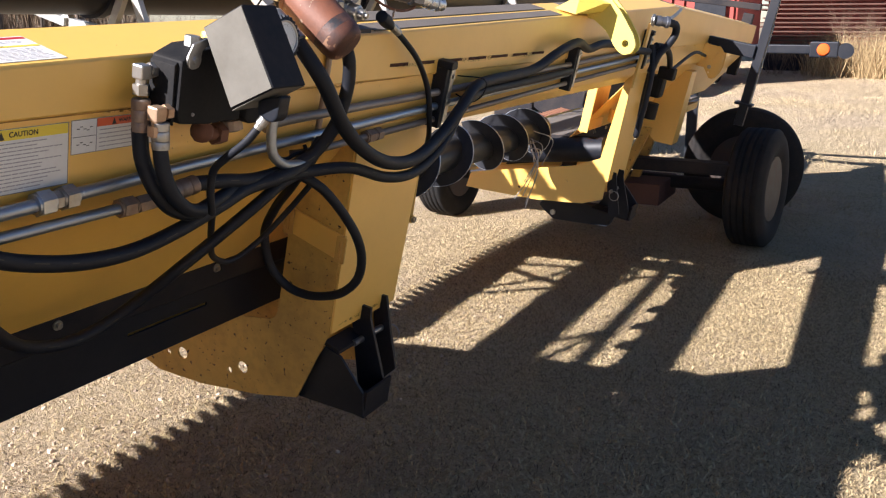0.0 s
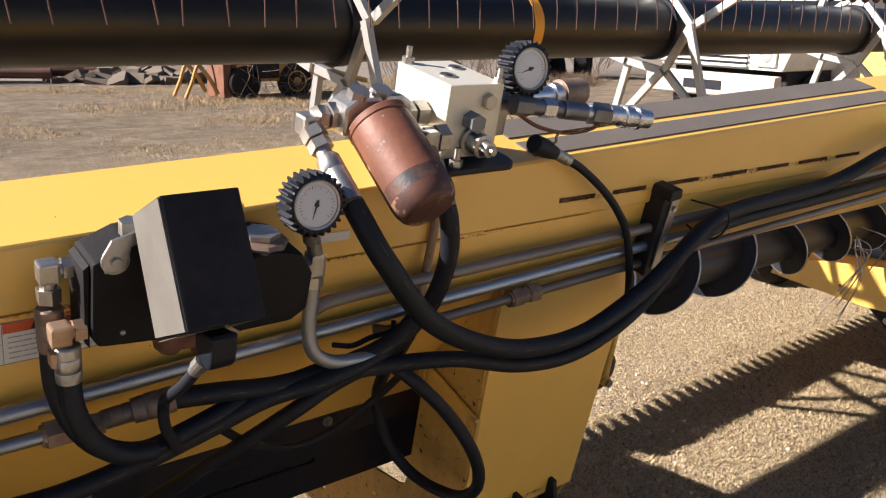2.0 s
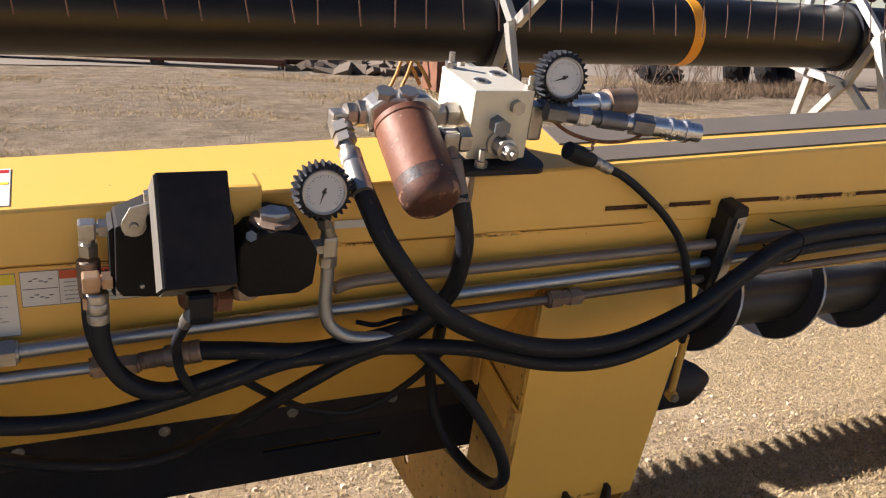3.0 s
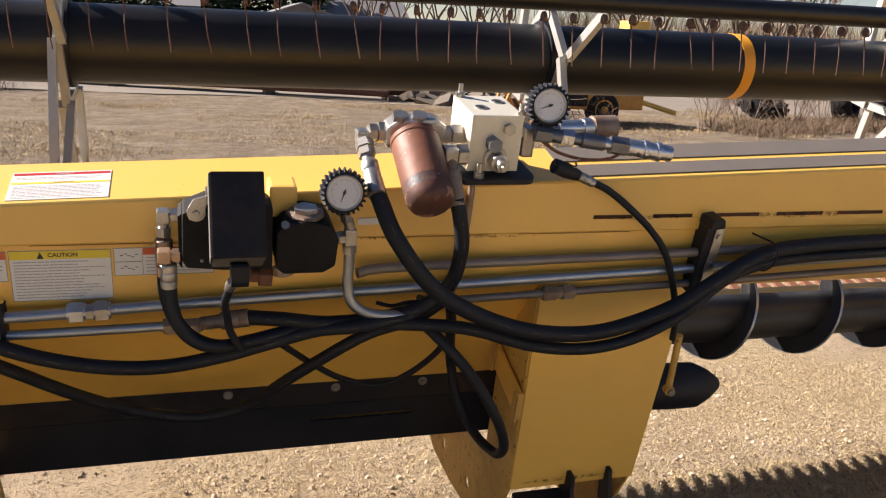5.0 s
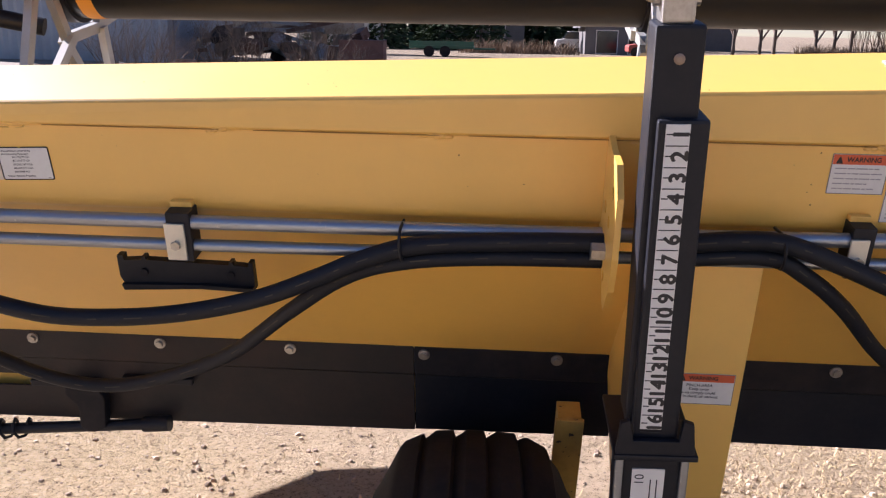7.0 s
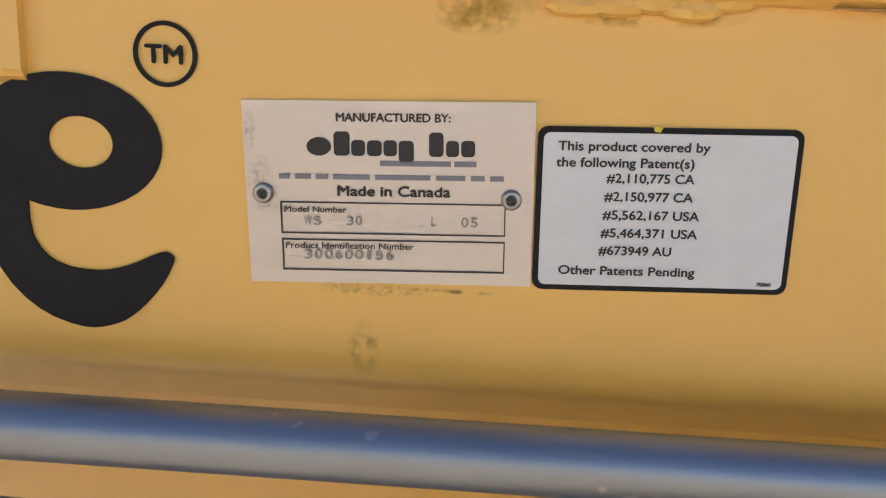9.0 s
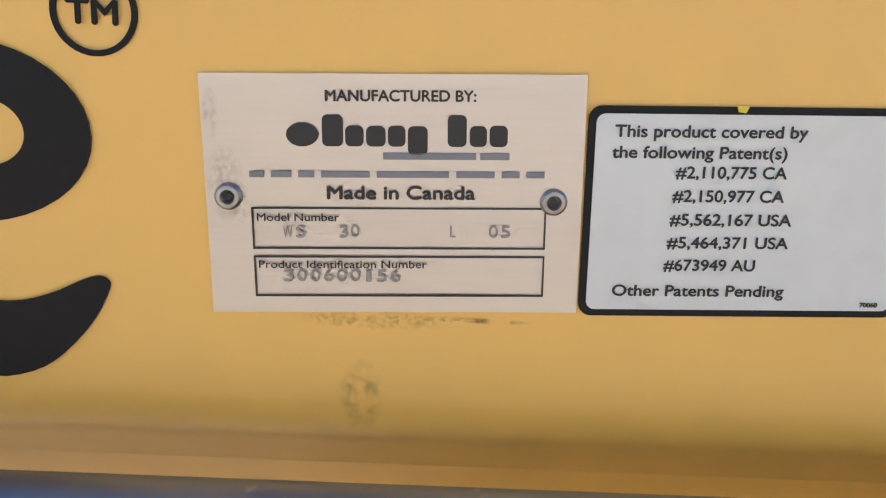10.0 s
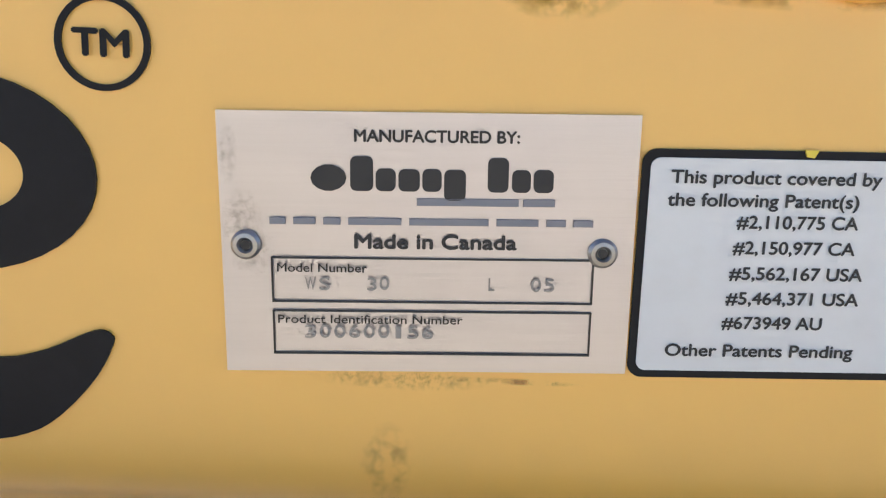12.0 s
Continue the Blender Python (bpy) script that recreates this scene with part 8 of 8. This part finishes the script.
def house(name, x0, x1, y, depth, eave, ridge, wall_mat, label, windows, gable=False):
    th = thing(name, ((x0 + x1) / 2, y + depth / 2, 0), label, "house" if name == "house" else "shed", **WORLD)
    part("wall", box(B(), (x0, y, 0), (x1, y + depth, eave), 0.0), wall_mat, th)
    bm = B()
    m = y + depth / 2
    if gable:
        mx = (x0 + x1) / 2
        prism(bm, [(x0 - 0.4, eave - 0.15), (mx, ridge), (x1 + 0.4, eave - 0.15), (x1 + 0.4, eave + 0.0), (mx, ridge + 0.18), (x0 - 0.4, eave + 0.0)], "y", y - 0.3, y + depth + 0.3)
        prism(bm, [(x0, eave), (x1, eave), (mx, ridge)], "y", y, y + depth)
    else:
        prism(bm, [(y - 0.4, eave - 0.1), (y - 0.4, eave + 0.05), (m, ridge), (y + depth + 0.4, eave + 0.05), (y + depth + 0.4, eave - 0.1)], "x", x0 - 0.4, x1 + 0.4)
    part("roof", bm, ROOF, th, "pale weathered roof")
    for a, b, lo, hi in windows:
        w = part("window", box(B(), (a - 0.06, y - 0.05, lo - 0.06), (b + 0.06, y - 0.005, hi + 0.06), 0.0), WHITE_PAINT, th)
        part("pane", box(B(), (a, y - 0.07, lo), (b, y - 0.055, hi), 0.0), DARK_GLASS, w)
    return th


house("house", -5.2, 1.2, 70, 7, 2.6, 4.0, WALLS, "grey-walled low house with a pale roof", [(-3.8, -2.8, 1.0, 2.0), (-1.6, -0.4, 1.0, 2.0)])
house("house", -18, -10.8, 72, 7, 2.8, 4.2, WHITE_PAINT, "white house with a pale gabled roof", [(-16, -15, 1.0, 2.1), (-13.4, -12.4, 1.0, 2.1)])
# this shed's open bays are dark panes that stand in for the shade inside
house("shed", 5.2, 11.3, 60, 6, 1.95, 2.95, WALLS, "open-fronted shed with a white gabled roof", [(6.0, 7.4, 0.1, 1.6), (8.2, 10.6, 0.1, 1.6)], True)
house("house", 12.4, 21, 82, 7, 2.7, 4.6, WALLS, "distant house with a pale roof", [(14, 15.2, 1.0, 2.0)])


def vehicle(name, c, length, width, height, mat, label, heading=0):
    th = thing(name, c, label, "car", **WORLD)
    x, y, z = c
    h = height
    part("body", prism(B(), rounded([(x - length / 2, 0.3), (x - length / 2, h * 0.6), (x - length * 0.28, h * 0.66), (x + length * 0.46, h * 0.64), (x + length / 2, h * 0.5), (x + length / 2, 0.3)], 0.08), "y", y - width / 2, y + width / 2, 0.04), mat, th)
    part("cabin", prism(B(), rounded([(x - length * 0.34, h * 0.64), (x - length * 0.22, h), (x + length * 0.12, h), (x + length * 0.26, h * 0.64)], 0.06), "y", y - width * 0.44, y + width * 0.44, 0.03), DARK_GLASS, th)
    part("roof", box(B(), (x - length * 0.21, y - width * 0.42, h - 0.01), (x + length * 0.11, y + width * 0.42, h + 0.03), 0.01), mat, th)
    for dx in (-0.32, 0.32):
        part("wheel", rod(B(), (x + dx * length, y - width / 2 - 0.01, 0.32), (x + dx * length, y - width / 2 + 0.2, 0.32), 0.32, seg=18), TYRE, th)
    return th


vehicle("white_car", (5.1, 66, 0), 3.2, 1.8, 1.5, WHITE_PAINT, "small white car parked by the houses")
vehicle("red_car", (8.7, 55, 0), 2.6, 1.7, 1.25, RED_PAINT, "dull red car parked before the shed")
vehicle("white_van", (50, 60, 0), 5.0, 2.0, 3.0, WHITE_PAINT, "white van far behind the bare trees")
tr = thing("farm_trailer", (-3.9, 48, 0), "low dark green flat trailer", "trailer", **WORLD)
part("deck", box(B(), (-5.7, 47.2, 0.45), (-2.1, 49, 0.6), 0.02), GREEN_PAINT, tr)
part("side_board", box(B(), (-5.7, 47.15, 0.6), (-2.1, 47.2, 0.85), 0.01), GREEN_PAINT, tr)
part("drawbar", box(B(), (-2.1, 47.9, 0.4), (-0.9, 48.1, 0.5), 0.01), GREEN_PAINT, tr)
for x in (-4.6, -3.7):
    part("wheel", rod(B(), (x, 47.1, 0.3), (x, 47.35, 0.3), 0.3, seg=18), TYRE, tr)
yd = thing("yellow_machine", (26.2, 45, 0), "small yellow machine far behind the grass", "machine", **WORLD)
part("body", box(B(), (25.2, 44.5, 0.6), (27.1, 46, 2.0), 0.1), YELLOW_DECK, yd)
part("hood", box(B(), (25.4, 44.6, 2.0), (26.8, 45.9, 2.75), 0.1), YELLOW_DECK, yd)
for x in (25.5, 26.8):
    part("wheel", rod(B(), (x, 44.3, 0.5), (x, 44.6, 0.5), 0.5, seg=20), TYRE, yd)

for k, (x, y, h, s) in enumerate(((-13.6, 66, 6.4, 2.6), (-9.9, 66, 6.6, 2.7), (-5.4, 67, 6.2, 2.5), (-2.2, 66, 6.5, 2.7), (-12.5, 78, 8.5, 3.0), (-9.3, 76, 9, 3.2), (-6.5, 79, 8, 2.8), (-3.8, 77, 8.6, 3.0), (2.4, 76, 9, 3.3), (5.0, 79, 8.5, 3.0), (7.6, 77, 9, 3.2), (9.9, 80, 8, 2.8), (-16, 80, 9, 3.2), (-0.6, 82, 8, 2.8), (-8, 82, 8.8, 3.2), (3.7, 83, 8.6, 3.2), (12.5, 84, 8.5, 3.0))):
    conifer(x, y, h, s, 200 + k)
for k, (x, y, h) in enumerate(((12.5, 62, 6.6), (14.0, 64, 7.0), (15.6, 61, 6.8), (18.0, 63, 7.0), (19.6, 65, 7.4), (21.2, 61, 6.6), (23.2, 63, 6.8), (25.5, 66, 8.0), (28.5, 50, 6.6), (30.2, 54, 7.2), (32.0, 52, 7.2), (34.5, 50, 7.0), (36.4, 54, 7.6), (38, 52, 7.5), (41.5, 50, 7.2), (43.6, 55, 7.8), (46, 54, 8))):
    bare_tree(x, y, h, 300 + k)
rng = random.Random(31)
spots = [(20 + 8 * rng.random(), 59.5 + rng.random() * 2, 0, 0.7) for _ in range(60)] + [(-3 + 8 * rng.random(), 57 + rng.random() * 2, 0, 0.5) for _ in range(40)]
vs, fs = blades(rng, spots, 1.0, 0.02, 0.4, 40)
more = [(25 + 30 * rng.random(), 56 + rng.random() * 6, 0, 1.2) for _ in range(160)]
v2, f2 = blades(rng, more, 4.6, 0.025, 0.22, 34)
fs += [tuple(i + len(vs) for i in f) for f in f2]
vs += v2
raw("brown_thicket", vs, fs, BRUSH, None, "reddish brown leafless thicket behind the yard", "thicket", kind="stuff")


# ---- stones and straw on the ground ----
def ground_height(x, y):
    h = 0.035 * noise.noise((x * 0.5, y * 0.5, 3)) + 0.012 * noise.noise((x * 2.3, y * 2.3, 7))
    near = max(0.0, 1 - (abs(x - 2) / 6 + abs(y) / 3) * 0.7)
    return h * (1 - 0.7 * near)


def scatter_stones(rng, count, x0, x1, y0, y1, least, most):
    vs, fs = [], []
    for _ in range(count):
        x, y = rng.uniform(x0, x1), rng.uniform(y0, y1)
        r = least + (most - least) * rng.random() ** 3
        z = ground_height(x, y) + r * 0.2
        a0 = rng.uniform(0, 6.283)
        n = len(vs)
        for k in range(5):
            a = a0 + k * 1.2566
            d = r * rng.uniform(0.75, 1.2)
            vs.append((x + d * math.cos(a), y + d * math.sin(a), z - r * 0.45))
        for k in range(4):
            a = a0 + 0.4 + k * 1.5708
            d = r * rng.uniform(0.45, 0.75)
            vs.append((x + d * math.cos(a), y + d * math.sin(a), z + r * rng.uniform(0.25, 0.55)))
        fs += [(n, n + 1, n + 5), (n + 1, n + 6, n + 5), (n + 1, n + 2, n + 6), (n + 2, n + 7, n + 6), (n + 2, n + 3, n + 7), (n + 3, n + 4, n + 7),
               (n + 4, n + 8, n + 7), (n + 4, n, n + 8), (n, n + 5, n + 8), (n + 5, n + 6, n + 7, n + 8)]
    return vs, fs


def scatter_straw(rng, spots):
    vs, fs = [], []
    for x, y, length in spots:
        a = rng.uniform(0, 6.283)
        ln = length * rng.uniform(0.4, 1.3)
        d = Vector((math.cos(a), math.sin(a), rng.uniform(-0.05, 0.30))) * ln
        s = Vector((-math.sin(a), math.cos(a), 0)) * rng.uniform(0.0006, 0.0016)
        p = Vector((x, y, ground_height(x, y) + 0.002))
        m = p + d * 0.5 + Vector((0, 0, rng.uniform(0, 0.012))) + s * rng.uniform(-4, 4)
        n = len(vs)
        vs += [p - s, p + s, m + s, m - s, p + d + s * 0.5, p + d - s * 0.5]
        fs += [(n, n + 1, n + 2, n + 3), (n + 3, n + 2, n + 4, n + 5)]
    return vs, fs


rng = random.Random(77)
vs, fs = scatter_stones(rng, 11000, -3.2, 3.2, 0.2, 5.0, 0.0025, 0.014)
raw("gravel", vs, fs, GRAVEL, None, "small tan stones on the dirt", "gravel", kind="stuff")
vs, fs = scatter_stones(rng, 2600, -0.5, 1.4, -1.8, 1.2, 0.002, 0.007)
raw("fine_gravel", vs, fs, GRAVEL, None, "fine tan grit on the dirt", "gravel", kind="stuff")
STRAW = leafy("flattened_straw", (0.22, 0.155, 0.075), (0.72, 0.57, 0.32))
spots = [(rng.uniform(0.2, 7.5), rng.uniform(-2.0, 1.8), 0.024) for _ in range(80000)]
spots += [(rng.uniform(0.2, 9), rng.uniform(-1.6, 5), 0.045) for _ in range(16000)]
spots += [(rng.uniform(0.6, 4.6), rng.uniform(-1.5, 0.9), 0.036) for _ in range(42000)]
spots += [(rng.uniform(-3, 3), rng.uniform(0.4, 5), 0.03) for _ in range(6000)]
vs, fs = scatter_straw(rng, spots)
raw("straw_litter", vs, fs, STRAW, None, "flattened dry straw scattered over the dirt", "straw", kind="stuff")
spots = [(rng.uniform(0.4, 4.8), rng.uniform(-1.7, 1.0), 0.018) for _ in range(26000)]
vs, fs = scatter_straw(rng, spots)
raw("dark_chaff", vs, fs, leafy("dark_chaff", (0.05, 0.035, 0.025), (0.17, 0.115, 0.07)), None, "dark brown chaff and bits of stalk among the straw", "chaff", kind="stuff")
spots = [(rng.uniform(5.5, 26), rng.uniform(-5, 3.5), 0, 0.3) for _ in range(700)]
vs, fs = blades(rng, spots, 0.07, 0.004, 0.9, 16)
raw("trampled_grass", vs, fs, STRAW, None, "trampled dry grass beyond the wheels", "grass", kind="stuff")


# ---- grime and scuffs on the paint ----
def grime_material(name, colour, most, scale):
    m, t, b = nodes_of(name)
    b.inputs["Base Color"].default_value, b.inputs["Roughness"].default_value = (*colour, 1), 0.85
    tc = t.nodes.new("ShaderNodeTexCoord")
    mp = t.nodes.new("ShaderNodeMapping")
    mp.inputs["Location"].default_value, mp.inputs["Scale"].default_value = (-1, 0, -1), (2, 0, 2)
    t.links.new(tc.outputs["Generated"], mp.inputs["Vector"])
    gr = t.nodes.new("ShaderNodeTexGradient")
    gr.gradient_type = "SPHERICAL"
    t.links.new(mp.outputs["Vector"], gr.inputs["Vector"])
    n = noise_of(t, scale, 8, 0.75)
    mul = t.nodes.new("ShaderNodeMath")
    mul.operation = "MULTIPLY"
    t.links.new(ramp_of(t, n, [(0.46, (0, 0, 0)), (0.62, (most,) * 3)]), mul.inputs[0])
    t.links.new(ramp_of(t, gr.outputs["Fac"], [(0.0, (0, 0, 0)), (0.5, (1, 1, 1))]), mul.inputs[1])
    t.links.new(mul.outputs[0], b.inputs["Alpha"])
    return m


YELLOW_GRIME = grime_material("greenish_yellow_dirt", (0.56, 0.39, 0.04), 0.45, 60)
SPECK = grime_material("dark_specks", (0.14, 0.10, 0.06), 0.16, 700)
SMUDGE = grime_material("grey_smudge", (0.16, 0.12, 0.075), 0.15, 260)
RUST_RUN = grime_material("rust_run", (0.17, 0.065, 0.025), 0.4, 160)
FAINT_RUST = grime_material("faint_rust", (0.30, 0.13, 0.05), 0.35, 160)
OIL = grime_material("oily_dust", (0.05, 0.04, 0.028), 0.4, 70)


def stain(x, z, w, h, y, material):
    """A thin patch of dirt lying on the rear panel or a plate."""
    part("grime", box(B(), (x - w / 2, y - 0.0004, z - h / 2), (x + w / 2, y, z + h / 2)), material, frame_thing)


for x, z, w, h, y, m in ((-1.177, -0.0965, 0.012, 0.020, -0.0003, SMUDGE), (-1.155, -0.0760, 0.04, 0.0016, -0.0003, FAINT_RUST), (-1.2065, -0.0495, 0.010, 0.012, -0.0015, SMUDGE),
                         (-1.1476, 0.0055, 0.026, 0.013, -0.0003, YELLOW_GRIME), (-1.105, 0.0085, 0.07, 0.010, -0.0003, YELLOW_GRIME), (-1.2085, -0.0445, 0.009, 0.016, -0.0015, SPECK), (-1.2115, -0.030, 0.004, 0.014, -0.0015, SPECK),
                         (-1.175, -0.0768, 0.040, 0.005, -0.0003, SPECK),
                         (0.93, 0.010, 0.20, 0.006, -0.0086, RUST_RUN), (0.70, 0.012, 0.16, 0.006, -0.0086, RUST_RUN), (0.36, 0.011, 0.16, 0.006, -0.0086, RUST_RUN),
                         (1.62, 0.044, 0.35, 0.016, -0.0086, RUST_RUN), (1.95, 0.044, 0.30, 0.016, -0.0086, RUST_RUN), (1.25, 0.043, 0.26, 0.010, -0.0086, RUST_RUN), (1.20, -0.622, 0.28, 0.012, -0.0036, OIL)):
    stain(x, z, w, h, y, m)
for k in range(46):
    x, z = random.uniform(-1.25, 2.3), random.uniform(-0.10, 0.0)
    if x < -1.03:
        continue
    r = random.uniform(0.0003, 0.0008) if x < -0.9 else random.uniform(0.0004, 0.0012)
    part("paint_chip", lathe(B(), (x, -0.0002, z), (0, -1, 0), [(0, r), (0.0003, r * 0.7)], 6), RUST, frame_thing)
for k in range(14):
    x = random.uniform(-1.2, 1.0)
    r = random.uniform(0.0005, 0.0013)
    y = random.uniform(0.0, 0.12)
    part("paint_chip", lathe(B(), (x, y, edge_z(x) + 0.0145 * (y + 0.004) / 0.149 - 0.0003), (0, 0, 1), [(0, r), (0.0006, r * 0.7)], 6), RUST, frame_thing)
